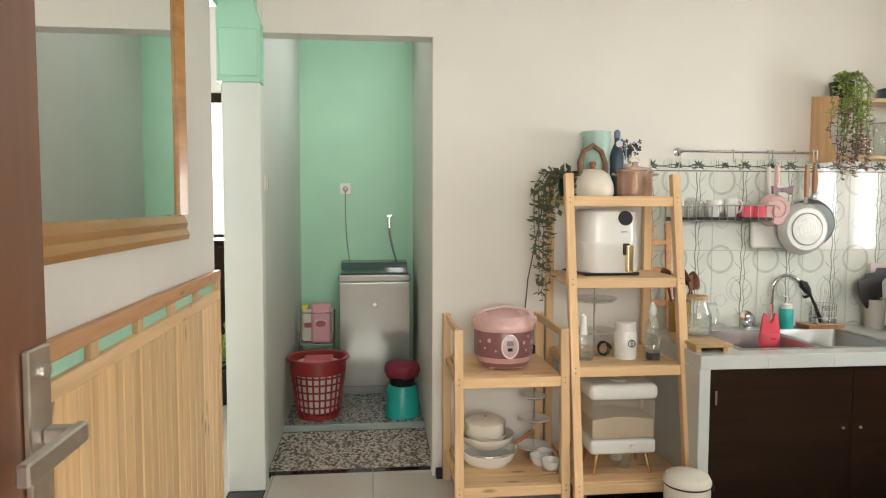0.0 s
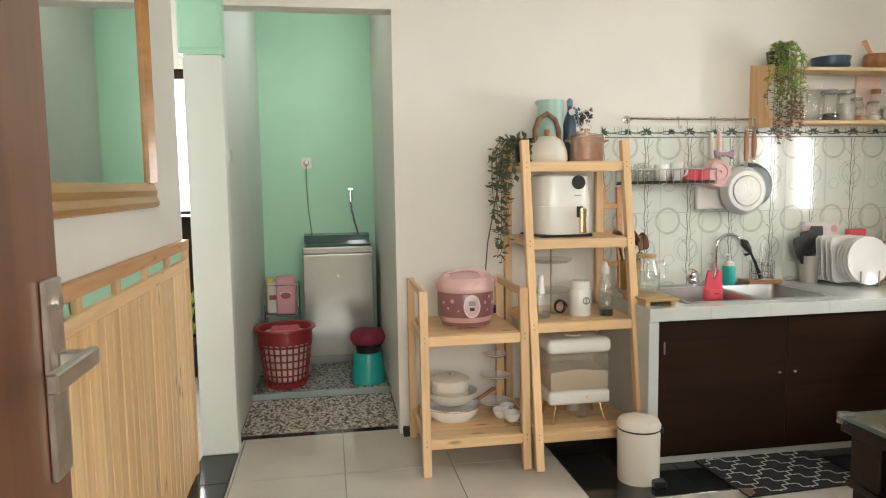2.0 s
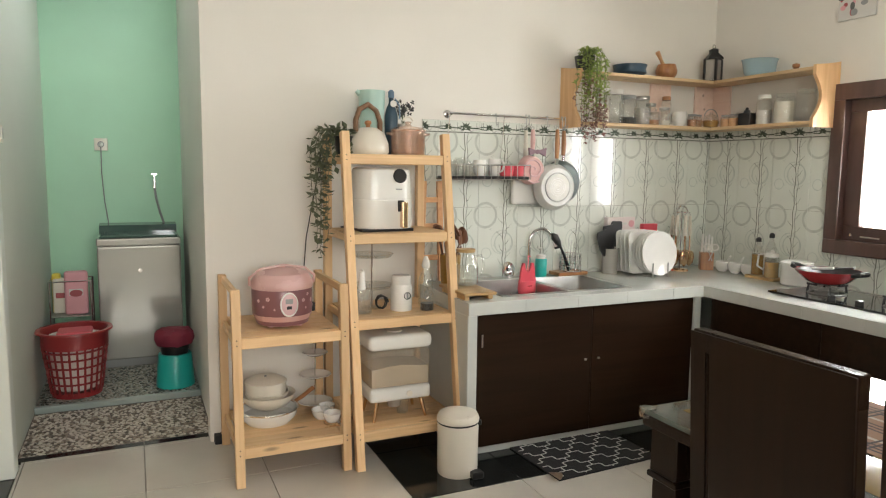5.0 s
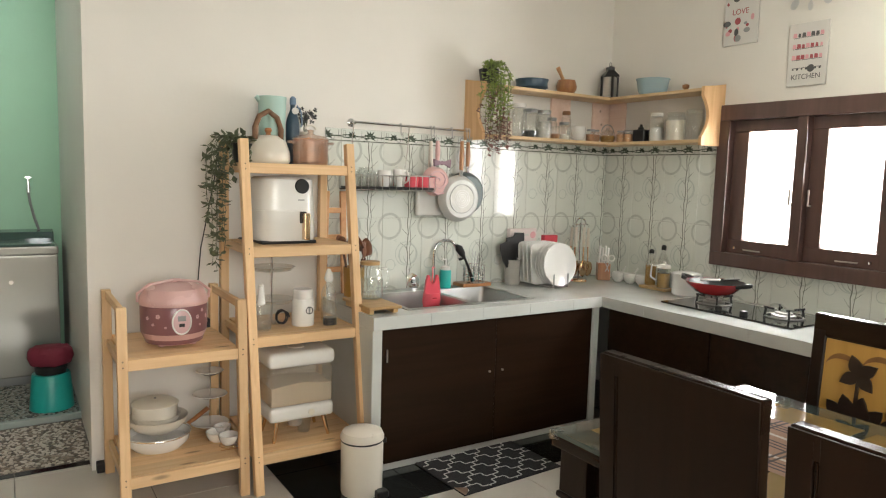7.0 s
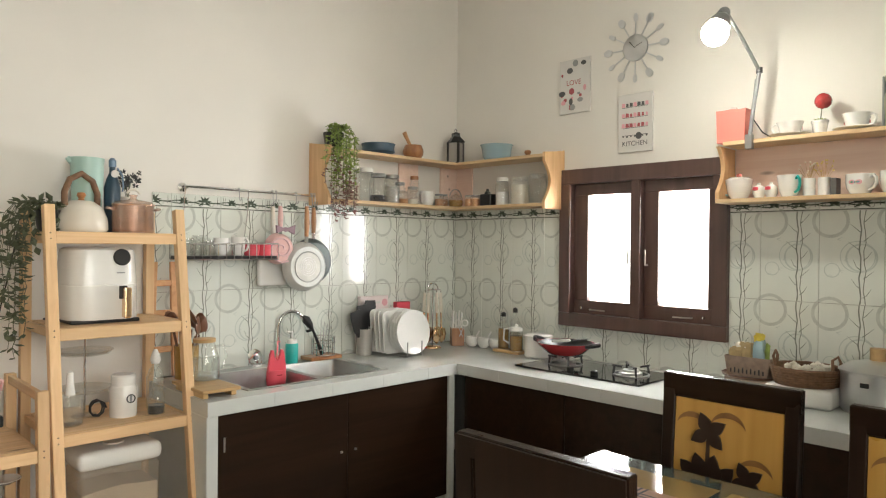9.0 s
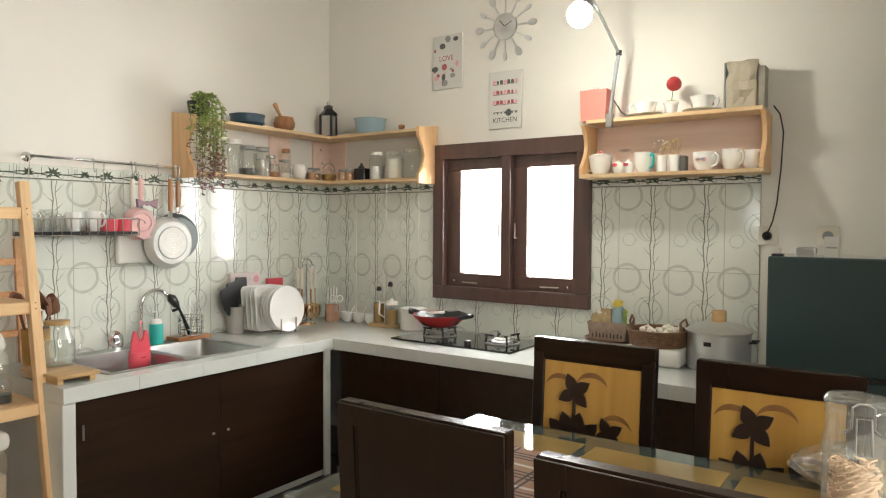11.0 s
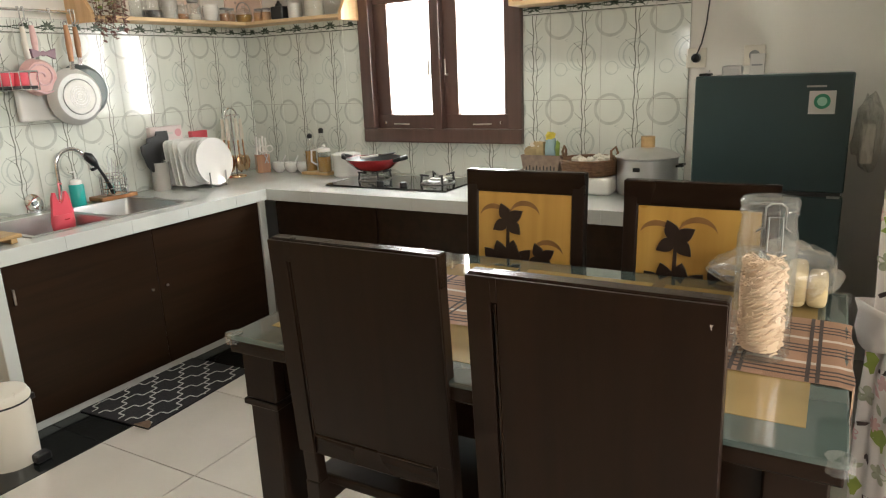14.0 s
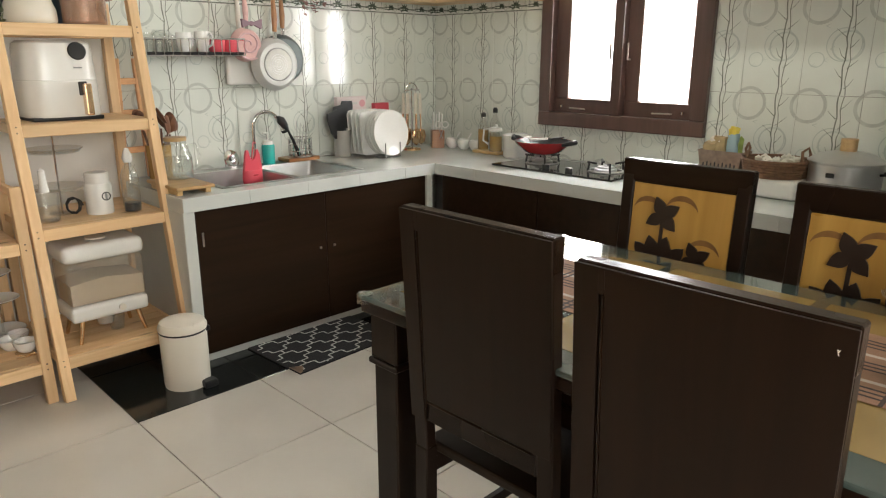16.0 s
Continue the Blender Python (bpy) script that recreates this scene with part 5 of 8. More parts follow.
af = thing("air_fryer", (-2.342, -0.235, 1.046), "white air fryer with a round black dial and gold handle", "air fryer")
part("base", box(B(), -0.13, 0.13, -0.12, 0.12, 0.0, 0.016, 0.006, 2), BLACKP, af)
bm = B()
n = 28
rings = []
for z, k in ((0.014, 0.97), (0.03, 1.0), (0.15, 0.985), (0.151, 0.975), (0.154, 0.975), (0.155, 0.985), (0.27, 0.93), (0.292, 0.90), (0.302, 0.80), (0.304, 0.0)):
    loop = []
    for i in range(n):
        a = 2 * math.pi * i / n
        e = 0.55
        x = 0.14 * k * math.copysign(abs(math.cos(a)) ** e, math.cos(a))
        y = 0.135 * k * math.copysign(abs(math.sin(a)) ** e, math.sin(a))
        loop.append(bm.verts.new((x, y, z)))
    rings.append(loop)
for p, q in zip(rings, rings[1:]):
    for i in range(n):
        bm.faces.new((p[i], p[(i + 1) % n], q[(i + 1) % n], q[i]))
part("body", bm, WHITEP, af, smooth=True)
dl = part("dial", lathe(B(), [(0, 0), (0.033, 0), (0.034, 0.008), (0.03, 0.012), (0, 0.012)], 28), BLACKP, af, "round black dial", smooth=True)
dl.matrix_local = pose(0.055, -0.120, 0.262, 82, 0, 0)
part("handle_recess", box(B(), 0.043, 0.075, -0.136, -0.126, 0.095, 0.148, 0.003), BLACKP, af)
part("handle", box(B(), 0.052, 0.080, -0.172, -0.134, 0.020, 0.142, 0.006, 2), GOLD, af, "gold drawer handle")
part("badge", box(B(), 0.035, 0.065, -0.1325, -0.1285, 0.198, 0.203), GREYP, af)
cord2 = thing("power_cord", (0, 0, 0), "black cord lying behind the air fryer", "cord")
part("wire", tube(B(), [(-2.40, -0.16, 1.052), (-2.44, -0.20, 1.052), (-2.48, -0.17, 1.054), (-2.50, -0.10, 1.052), (-2.46, -0.09, 1.056), (-2.43, -0.14, 1.062), (-2.47, -0.22, 1.052)], 0.004, 7), BLACKP, cord2)

kt = thing("kettle", (-2.40, -0.225, 1.408), "cream stovetop kettle with a brown arched handle", "kettle", rz=20)
kt.scale = (1.12, 1.12, 1.06)
part("body", lathe(B(), [(0, 0), (0.082, 0), (0.09, 0.012), (0.088, 0.05), (0.072, 0.095), (0.04, 0.118), (0.03, 0.121), (0, 0.121)], 32), CREAM, kt, smooth=True)
part("lid_knob", lathe(B(), [(0, 0.12), (0.012, 0.121), (0.009, 0.13), (0.016, 0.142), (0.012, 0.152), (0, 0.154)], 16), OLIVE, kt, smooth=True)
part("handle", tube(B(), [(-0.065, 0, 0.10), (-0.066, 0, 0.15), (-0.045, 0, 0.20), (0, 0, 0.225), (0.045, 0, 0.20), (0.066, 0, 0.15), (0.065, 0, 0.10)], 0.0115, 10), WICKER, kt, "brown wooden arched handle", smooth=True)
part("spout", tube(B(), [(0.03, 0.055, 0.065), (0.04, 0.085, 0.10), (0.04, 0.09, 0.115)], [0.02, 0.013, 0.011], 12), CREAM, kt, smooth=True)
pt = thing("pitcher", (-2.345, -0.115, 1.408), "mint green plastic pitcher", "pitcher")
part("body", lathe(B(), [(0, 0), (0.052, 0), (0.066, 0.30), (0.067, 0.315), (0.063, 0.315), (0.05, 0.006), (0, 0.006)], 28), MINTP, pt, smooth=True)
part("lip", tube(B(), [(-0.06, 0, 0.295), (-0.078, 0, 0.312)], [0.014, 0.01], 10), MINTP, pt, smooth=True)
bt = bottle(-2.245, -0.12, 1.408, 0.033, 0.325, NAVY, BLUEF, "dark blue drinking bottle with a strap")
part("strap", tube(B(), [(0.01, -0.03, 0.28), (0.03, -0.034, 0.25), (0.034, -0.034, 0.20), (0.03, -0.034, 0.18)], 0.004, 6), BLUEF, bt)
part("label_patch", prism(B(), disc(0.016, 18, (0, 0.255)), "y", -0.036, -0.028), PAPER, bt)
fl = thing("black_flowers", (-2.18, -0.12, 1.408), "bunch of dark artificial flowers in a small holder", "flowers")
part("holder", lathe(B(), [(0, 0), (0.028, 0), (0.032, 0.16), (0.029, 0.16), (0, 0.01)], 18), CREAM, fl, smooth=True)
bm = B()
for i in range(26):
    c = Vector((rnd.uniform(-0.045, 0.045), rnd.uniform(-0.03, 0.03), 0.20 + rnd.uniform(0, 0.07)))
    for k in range(5):
        a = 2 * math.pi * k / 5 + rnd.uniform(0, 1)
        d = Vector((math.cos(a), rnd.uniform(-0.5, 0.5), math.sin(a))).normalized()
        s = d.cross(Vector((0, 1, 0.2))).normalized()
        bm.faces.new([bm.verts.new(c), bm.verts.new(c + d * 0.008 + s * 0.004), bm.verts.new(c + d * 0.015), bm.verts.new(c + d * 0.008 - s * 0.004)])
part("flower_head", bm, BLACKP, fl, "nearly black petals")
bm = B()
for i in range(7):
    tube(bm, [(0, 0, 0.12), (rnd.uniform(-0.03, 0.03), rnd.uniform(-0.02, 0.02), 0.24)], 0.0015, 5)
part("stem", bm, LEAFK, fl)
gp = thing("glass_pot", (-2.20, -0.24, 1.408), "rose-tinted glass cooking pot with a rose-gold rim", "pot")
part("body", lathe(B(), [(0, 0), (0.076, 0), (0.082, 0.008), (0.083, 0.115), (0.086, 0.12), (0.082, 0.12), (0.079, 0.01), (0, 0.006)], 32), COPPERG, gp, "rose-tinted glass body", smooth=True)
part("rim", tube(B(), arc((0, 0, 0.120), 0.084, 0, 350, 35, "xy"), 0.003, 6, True), ROSEM, gp, "rose-gold rim")
part("base_plate", lathe(B(), [(0, 0.008), (0.077, 0.008), (0.078, 0.014), (0, 0.014)], 28), ROSEM, gp, "rose-gold base")
part("lid", lathe(B(), [(0.087, 0.121), (0.07, 0.134), (0.02, 0.142), (0.012, 0.15), (0.018, 0.162), (0, 0.166)], 28), COPPERG, gp, smooth=True)
for s in (-1, 1):
    part("side_handle", tube(B(), [(s * 0.083, -0.02, 0.10), (s * 0.105, -0.015, 0.105), (s * 0.105, 0.015, 0.105), (s * 0.083, 0.02, 0.10)], 0.006, 8), COPPERG, gp, smooth=True)
part("knob_loop", tube(B(), arc((0, 0, 0.158), 0.028, 20, 160, 8), 0.005, 8), CREAM, gp, smooth=True)


def trailing(name, label, base, strands, mats, leaf, seed, droop):
    """A trailing plant: strands that spill over the edge and hang, with small leaves in pairs."""
    r = random.Random(seed)
    p = thing(name, base, label, "plant")
    part("pot", lathe(B(), [(0, 0), (0.045, 0), (0.058, 0.085), (0.054, 0.085), (0.045, 0.07), (0, 0.07)], 22), BLACKP, p, smooth=True)
    sb = B()
    lbs = [B() for m in mats]
    for ang, reach, length in strands:
        a = radians(ang)
        pts = []
        n = max(6, int(length / 0.022) + 6)
        for i in range(n):
            t = i / (n - 1)
            s = t * (length + reach)
            out = min(s, reach)
            drop = max(0.0, s - reach * 0.8)
            pts.append(Vector((math.cos(a) * out + r.uniform(-0.005, 0.005), math.sin(a) * out + r.uniform(-0.005, 0.005), 0.085 + 0.035 * math.sin(math.pi * min(1, s / reach)) - drop)))
        tube(sb, pts, 0.0013, 4)
        for i, q in enumerate(pts[1:]):
            low = i / n
            for k in range(3 if droop else (1 if i % 3 else 2)):
                d = Vector((r.uniform(-1, 1), r.uniform(-1, 0.6), r.uniform(-0.7, 0.35))).normalized()
                L = leaf * r.uniform(0.65, 1.2)
                s = d.cross(Vector((r.uniform(-0.3, 0.3), 0.4, 1))).normalized() * L * 0.30
                u = s.cross(d).normalized() * L * 0.10
                bm = lbs[min(len(mats) - 1, int(low * len(mats) + r.uniform(-0.15, 0.15)))] if droop else lbs[0]
                v = [bm.verts.new(x) for x in (q, q + d * L * 0.45 + s, q + d * L, q + d * L * 0.45 - s, q + d * L * 0.5 - u)]
                bm.faces.new((v[0], v[1], v[4]))
                bm.faces.new((v[1], v[2], v[4]))
                bm.faces.new((v[2], v[3], v[4]))
                bm.faces.new((v[3], v[0], v[4]))
    part("stem", sb, LEAFK, p)
    for m, bm in zip(mats, lbs):
        part("foliage", bm, m, p)
    return p


trailing("trailing_plant", "dark-leaved artificial vine hanging down the rack side", (-2.505, -0.20, 1.408),
         [(a, q, L) for a, q, L in ((175, 0.12, 0.50), (188, 0.15, 0.36), (200, 0.10, 0.46), (215, 0.14, 0.22), (160, 0.16, 0.30), (230, 0.12, 0.12), (140, 0.12, 0.14), (190, 0.13, 0.55), (182, 0.17, 0.20), (100, 0.08, 0.03), (30, 0.07, 0.02), (270, 0.10, 0.05), (210, 0.15, 0.08), (165, 0.13, 0.1), (185, 0.10, 0.42), (196, 0.16, 0.5), (120, 0.1, 0.02), (170, 0.08, 0.0), (205, 0.09, 0.0))], [LEAFK], 0.042, 5, False)

mc = thing("milk_canister", (-2.272, -0.345, 0.664), "white canister with a printed emblem", "canister")
part("body", lathe(B(), [(0, 0), (0.05, 0), (0.052, 0.006), (0.052, 0.115), (0.045, 0.128), (0, 0.128)], 28), WHITEP, mc, smooth=True)
part("lid", lathe(B(), [(0, 0.126), (0.046, 0.126), (0.047, 0.165), (0.042, 0.170), (0, 0.170)], 28), WHITEP, mc, smooth=True)
part("emblem", tube(B(), arc((0.012, -0.0515, 0.075), 0.016, 0, 340, 17), 0.0022, 6, True), BLACKP, mc)
part("emblem_mark", box(B(), 0.008, 0.016, -0.0535, -0.049, 0.062, 0.088), GREYP, mc)
bb = bottle(-2.16, -0.40, 0.664, 0.034, 0.13, CLEAR, CLEAR, "short clear bottle with dark syrup", 0.28, BLACKP)
bb = bottle(-2.125, -0.30, 0.664, 0.036, 0.225, CLEAR, WHITEP, "clear glass bottle with a white dropper cap")
part("bulb", lathe(B(), [(0.016, 0.19), (0.022, 0.205), (0.016, 0.23), (0.008, 0.25), (0, 0.252)], 16), WHITEP, bb, smooth=True)
cs = thing("cake_stand", (-2.39, -0.25, 0.664), "two-tier clear glass serving stand", "stand")
part("pole", tube(B(), [(0, 0, 0), (0, 0, 0.32)], 0.0045, 8), CHROME, cs)
part("finial", lathe(B(), [(0, 0.315), (0.008, 0.318), (0.010, 0.33), (0, 0.337)], 12), CHROME, cs, smooth=True)
part("foot", lathe(B(), [(0, 0), (0.05, 0), (0.045, 0.006), (0, 0.008)], 24), CLEAR, cs, smooth=True)
for z, r in ((0.10, 0.105), (0.252, 0.108)):
    part("plate", lathe(B(), [(0, z), (r * 0.85, z), (r, z + 0.016), (r - 0.003, z + 0.018), (r * 0.82, z + 0.004), (0, z + 0.004)], 32), CLEAR, cs, smooth=True)
gj = thing("glass_blender_jug", (-2.475, -0.36, 0.664), "clear plastic jug with a frilled rim", "jug")
part("body", lathe(B(), [(0, 0), (0.045, 0), (0.052, 0.10), (0.058, 0.115), (0.05, 0.115), (0.042, 0.006), (0, 0.006)], 24), CLEAR, gj, smooth=True)
part("pump", lathe(B(), [(0.02, 0.115), (0.015, 0.15), (0.012, 0.20), (0, 0.21)], 14), WHITEP, gj, smooth=True)
cd = thing("charging_cable", (-2.362, -0.33, 0.664), "coiled black charging cable", "cable")
part("coil", tube(B(), [(0.03 * math.cos(k * 0.7) * (1 - k * 0.01), 0.0 + k * 0.0016, 0.038 + 0.032 * math.sin(k * 0.7)) for k in range(26)], 0.0035, 6), BLACKP, cd)

# wooden frame and dark utensils beside the rack
tr = thing("wooden_stool_frame", (-1.985, -0.035, 1.02), "reddish wooden frame leaning on the tiles", "frame")
for s in (-1, 1):
    part("bar", beam(B(), (s * 0.06, 0, -0.28), (s * 0.045, 0, 0.26), 0.03, 0.02, (0, 1, 0), 0.002), RAIL, tr)
for z in (-0.15, 0.02, 0.16):
    part("rung", box(B(), -0.04, 0.04, -0.008, 0.008, z - 0.014, z + 0.014, 0.002), RAIL, tr)
ut = thing("utensil_jar", (-1.945, -0.20, CT + 0.02), "jar of dark wooden and metal cooking spoons", "utensils")
part("jar", lathe(B(), [(0, 0), (0.05, 0), (0.055, 0.15), (0.048, 0.15), (0.046, 0.006), (0, 0.006)], 22), OIL, ut, smooth=True)
for k in range(11):
    a = k * 2.4
    tx, ty, tz = 0.075 * math.cos(a), 0.05 * math.sin(a), 0.24 + 0.05 * ((k * 7) % 5) / 5
    sp = part("spoon", tube(B(), [(tx * 0.2, ty * 0.2, 0.02), (tx * 0.8, ty * 0.8, tz * 0.8)], 0.004, 6), LEAFD, ut)
    bm = B()
    lathe(bm, [(0, -0.014), (0.024, -0.007), (0.030, 0.003), (0, 0.012)], 14, sx=0.8, sy=1.4)
    h = part("spoon_head", bm, LEAFD, sp, smooth=True)
    h.matrix_local = pose(tx, ty, tz, 70 + rnd.uniform(-20, 20), 0, k * 40)

# ---------------------------------------------------------------- counter wares
bd = thing("bamboo_riser", (-1.972, -0.455, CT), "small bamboo board on feet", "board")
part("board", box(B(), -0.084, 0.084, -0.15, 0.15, 0.022, 0.036, 0.003), BAMB, bd)
for s in (-1, 1):
    part("foot", box(B(), s * 0.062 - 0.012, s * 0.062 + 0.012, -0.13, 0.13, 0, 0.022, 0.002), BAMB, bd)
jg = thing("water_jug", (-1.94, -0.37, CT + 0.036), "clear glass water jug with a bamboo lid, half full", "jug")
jg.scale = (0.88, 0.88, 0.96)
part("body", lathe(B(), [(0, 0), (0.07, 0), (0.076, 0.012), (0.074, 0.10), (0.055, 0.145), (0.05, 0.17), (0.052, 0.178)], 32), CLEAR, jg, smooth=True)
part("water", lathe(B(), [(0, 0.004), (0.068, 0.004), (0.0725, 0.02), (0.0715, 0.095), (0, 0.095)], 30), WATER, jg, smooth=True)
part("lid", lathe(B(), [(0, 0.172), (0.054, 0.172), (0.055, 0.188), (0, 0.190)], 26), BAMB, jg, "bamboo lid", smooth=True)
part("handle", tube(B(), [(0.055, 0, 0.145), (0.10, 0, 0.15), (0.118, 0, 0.10), (0.10, 0, 0.05), (0.073, 0, 0.045)], 0.007, 8), CLEAR, jg, smooth=True)
cy = thing("sink_caddy", (-1.528, -0.28, CT - 0.012), "coral red silicone sponge caddy hanging over the sink", "caddy")
bm = B()
lathe(bm, [(0, -0.062), (0.036, -0.058), (0.050, -0.04), (0.054, -0.01), (0.050, 0.03), (0.046, 0.03), (0.049, -0.01), (0.034, -0.05), (0, -0.054)], 28, sx=1.0, sy=0.62)
part("pouch", bm, CORAL, cy, smooth=True)
bm = prism(B(), [(-0.050, 0.022), (-0.043, 0.07), (-0.038, 0.105), (-0.030, 0.128), (-0.022, 0.128), (-0.016, 0.10), (-0.010, 0.084), (0, 0.076), (0.010, 0.084), (0.016, 0.10), (0.022, 0.128), (0.030, 0.128), (0.038, 0.105), (0.043, 0.07), (0.050, 0.022)], "y", -0.012, 0.004)
part("strap", bm, CORAL, cy)
part("hang_loop", tube(B(), [(0.0, 0.0, 0.085), (0.06, 0.09, 0.125), (0.128, 0.205, 0.135), (0.150, 0.215, 0.13)], 0.004, 7), CORAL, cy)
part("drip_slot", box(B(), -0.012, 0.012, -0.034, -0.028, 0.005, 0.010), REDE, cy)
st = thing("sink_strainer", (-1.53, -0.075, CT + 0.004), "round steel sink strainer propped upright", "strainer")
bm = B()
lathe(bm, [(0, 0.0), (0.014, 0.0), (0.016, 0.01), (0.026, 0.010), (0.030, 0.004), (0.044, 0.002), (0.046, 0.006), (0.03, 0.010), (0, 0.012)], 28)
q = part("dish", bm, CHROME, st, smooth=True)
q.matrix_local = pose(0, 0, 0.046, 75, 0, 10)
q = part("hub", lathe(B(), [(0, 0), (0.013, 0), (0.013, 0.006), (0, 0.006)], 16), BLACKP, st)
q.matrix_local = pose(0, -0.013, 0.05, 75, 0, 10)
sp = thing("soap_bottle", (-1.312, -0.075, CT), "teal soap dispenser with a white pump", "bottle")
part("body", lathe(B(), [(0, 0), (0.031, 0), (0.033, 0.004), (0.034, 0.10), (0.03, 0.106), (0, 0.106)], 24), TEALP, sp, smooth=True)
part("collar", lathe(B(), [(0.028, 0.106), (0.026, 0.125), (0.012, 0.132), (0, 0.132)], 20), WHITEP, sp, smooth=True)
part("pump", tube(B(), [(0, 0, 0.13), (0, 0, 0.165), (-0.03, -0.005, 0.168)], 0.005, 8), WHITEP, sp, smooth=True)
pl = thing("wooden_tray", (-1.13, -0.085, CT), "small dark wooden tray behind the sink", "tray")
part("board", box(B(), -0.10, 0.10, -0.055, 0.055, 0.006, 0.026, 0.003), OLIVE, pl)
wb = thing("wire_basket", (-1.12, -0.085, CT + 0.026), "chrome wire cutlery basket with a black scrubber", "basket")
for z in (0.003, 0.035, 0.07, 0.10):
    part("ring", tube(B(), arc((0, 0, z), 0.066, 0, 340, 17, "xy"), 0.0026, 6, True), CHROME, wb)
for k in range(12):
    a = 2 * math.pi * k / 12
    part("rib", tube(B(), [(0.066 * math.cos(a), 0.05 * math.sin(a), 0), (0.066 * math.cos(a), 0.05 * math.sin(a), 0.10)], 0.0024, 5), CHROME, wb)
for k in range(4):
    part("skewer", tube(B(), [(0.01 * k - 0.02, 0, 0.005), (0.02 + 0.022 * k - 0.02, 0.02, 0.19 - 0.012 * k)], 0.0022, 6), STEEL, wb)
part("scrubber", tube(B(), [(-0.02, -0.02, 0.01), (-0.06, -0.03, 0.09), (-0.09, -0.03, 0.15), (-0.105, -0.025, 0.175), (-0.125, -0.02, 0.205), (-0.14, -0.018, 0.225)], [0.012, 0.008, 0.007, 0.02, 0.024, 0.006], 10), BLACKP, wb, "black scrubbing brush", smooth=True)
sh = thing("spatula_holder", (-0.845, -0.10, CT), "clear grey holder with black kitchen spatulas", "utensils")
part("holder", lathe(B(), [(0, 0), (0.046, 0), (0.05, 0.15), (0.047, 0.15), (0.043, 0.005), (0, 0.005)], 26), FROST, sh, smooth=True)
for dx, a, hh in ((-0.03, -13, 0.26), (0.0, -4, 0.285), (0.02, 7, 0.31)):
    q = part("spatula", tube(B(), [(0, 0, 0.01), (0, 0, hh - 0.10)], 0.006, 8), BLACKP, sh, smooth=True)
    q.matrix_local = pose(dx * 0.5, dx * 0.4, 0, 0, a, 0)
    part("blade", prism(B(), [(-0.016, hh - 0.15), (-0.034, hh - 0.11), (-0.042, hh - 0.03), (-0.034, hh), (0.034, hh + 0.006), (0.042, hh - 0.03), (0.034, hh - 0.11), (0.016, hh - 0.15)], "y", -0.004, 0.004), BLACKP, q)
pr = thing("plate_rack", (-0.672, -0.20, CT), "low steel wire plate rack on the counter", "rack")
for s in (-1, 1):
    part("rail", tube(B(), [(s * 0.055, -0.15, 0.006), (s * 0.055, 0.14, 0.006)], 0.004, 8), STEEL, pr)
    for k in range(2):
        part("prong", tube(B(), [(s * 0.055, -0.145 + 0.28 * k, 0.006), (s * 0.055, -0.145 + 0.28 * k, 0.085)], 0.004, 8), STEEL, pr)
for y in (-0.13, 0.0, 0.13):
    part("cross_wire", tube(B(), [(-0.055, y, 0.006), (0.055, y, 0.006)], 0.003, 6), STEEL, pr)


def square_plate(bm, h, c):
    outline = []
    for sx, sy, a0 in ((1, 1, 0), (-1, 1, 90), (-1, -1, 180), (1, -1, 270)):
        for i in range(5):
            a = radians(a0 + 22.5 * i)
            outline.append((sx * (h - c) + c * math.cos(a), sy * (h - c) + c * math.sin(a)))
    rings = [[bm.verts.new((x * k, y * k, z)) for x, y in outline] for k, z in ((0.6, 0.0), (1.0, 0.014), (0.985, 0.018), (0.6, 0.005))]
    for p, q in zip(rings, rings[1:]):
        for i in range(20):
            bm.faces.new((p[i], p[(i + 1) % 20], q[(i + 1) % 20], q[i]))
    bm.faces.new(rings[0])
    bm.faces.new(rings[-1])


for k in range(8):
    bm = B()
    rr = 0.128 - 0.003 * (k > 2)
    if k < 4:
        lathe(bm, [(0, 0), (0.075, 0), (0.08, 0.003), (rr, 0.016), (rr - 0.001, 0.019), (0.08, 0.007), (0, 0.005)], 36)
    else:
        square_plate(bm, 0.124, 0.03)
    d = solo("plate", bm, PORC, "white round porcelain plate standing in the rack" if k < 4 else "white square plate standing in the rack", "plate", "plates in the rack", smooth=k < 4)
    y = -0.314 + (0.026 * k if k < 4 else 0.104 + 0.038 * (k - 4))
    d.matrix_basis = pose(-0.672 - 0.012 * (k > 3), y, CT + 0.010 + (rr if k < 4 else 0.124), 84, 0, 0)
bx = thing("pink_carton", (-0.725, -0.028, CT), "white and pink printed carton leaning on the tiles", "carton")
part("carton", box(B(), -0.105, 0.105, -0.016, 0.016, 0.0, 0.33, 0.002), mat("pale_pink_card", (0.80, 0.70, 0.69), 0.55), bx)
part("flower_print", prism(B(), disc(0.022, 9, (0.075, 0.29)), "y", -0.0172, -0.0162), INKP, bx)
part("flower_print", prism(B(), disc(0.014, 7, (-0.06, 0.26)), "y", -0.0172, -0.0162), INKP, bx)
part("text_bar", box(B(), -0.05, 0.04, -0.0172, -0.0162, 0.285, 0.297), PAPER, bx)
rb = thing("red_box", (-0.50, -0.03, CT), "red packet standing against the tiles", "packet")
part("packet", box(B(), -0.055, 0.055, -0.018, 0.018, 0, 0.285, 0.003), CORAL, rb)
part("label_band", box(B(), -0.04, 0.04, -0.0195, -0.0182, 0.20, 0.235), PAPER, rb)
us = thing("utensil_stand", (-0.355, -0.155, CT), "chrome carousel of white-handled golden utensils", "utensils")
part("foot", lathe(B(), [(0, 0), (0.055, 0), (0.05, 0.01), (0.01, 0.016), (0, 0.016)], 26), GOLD, us, smooth=True)
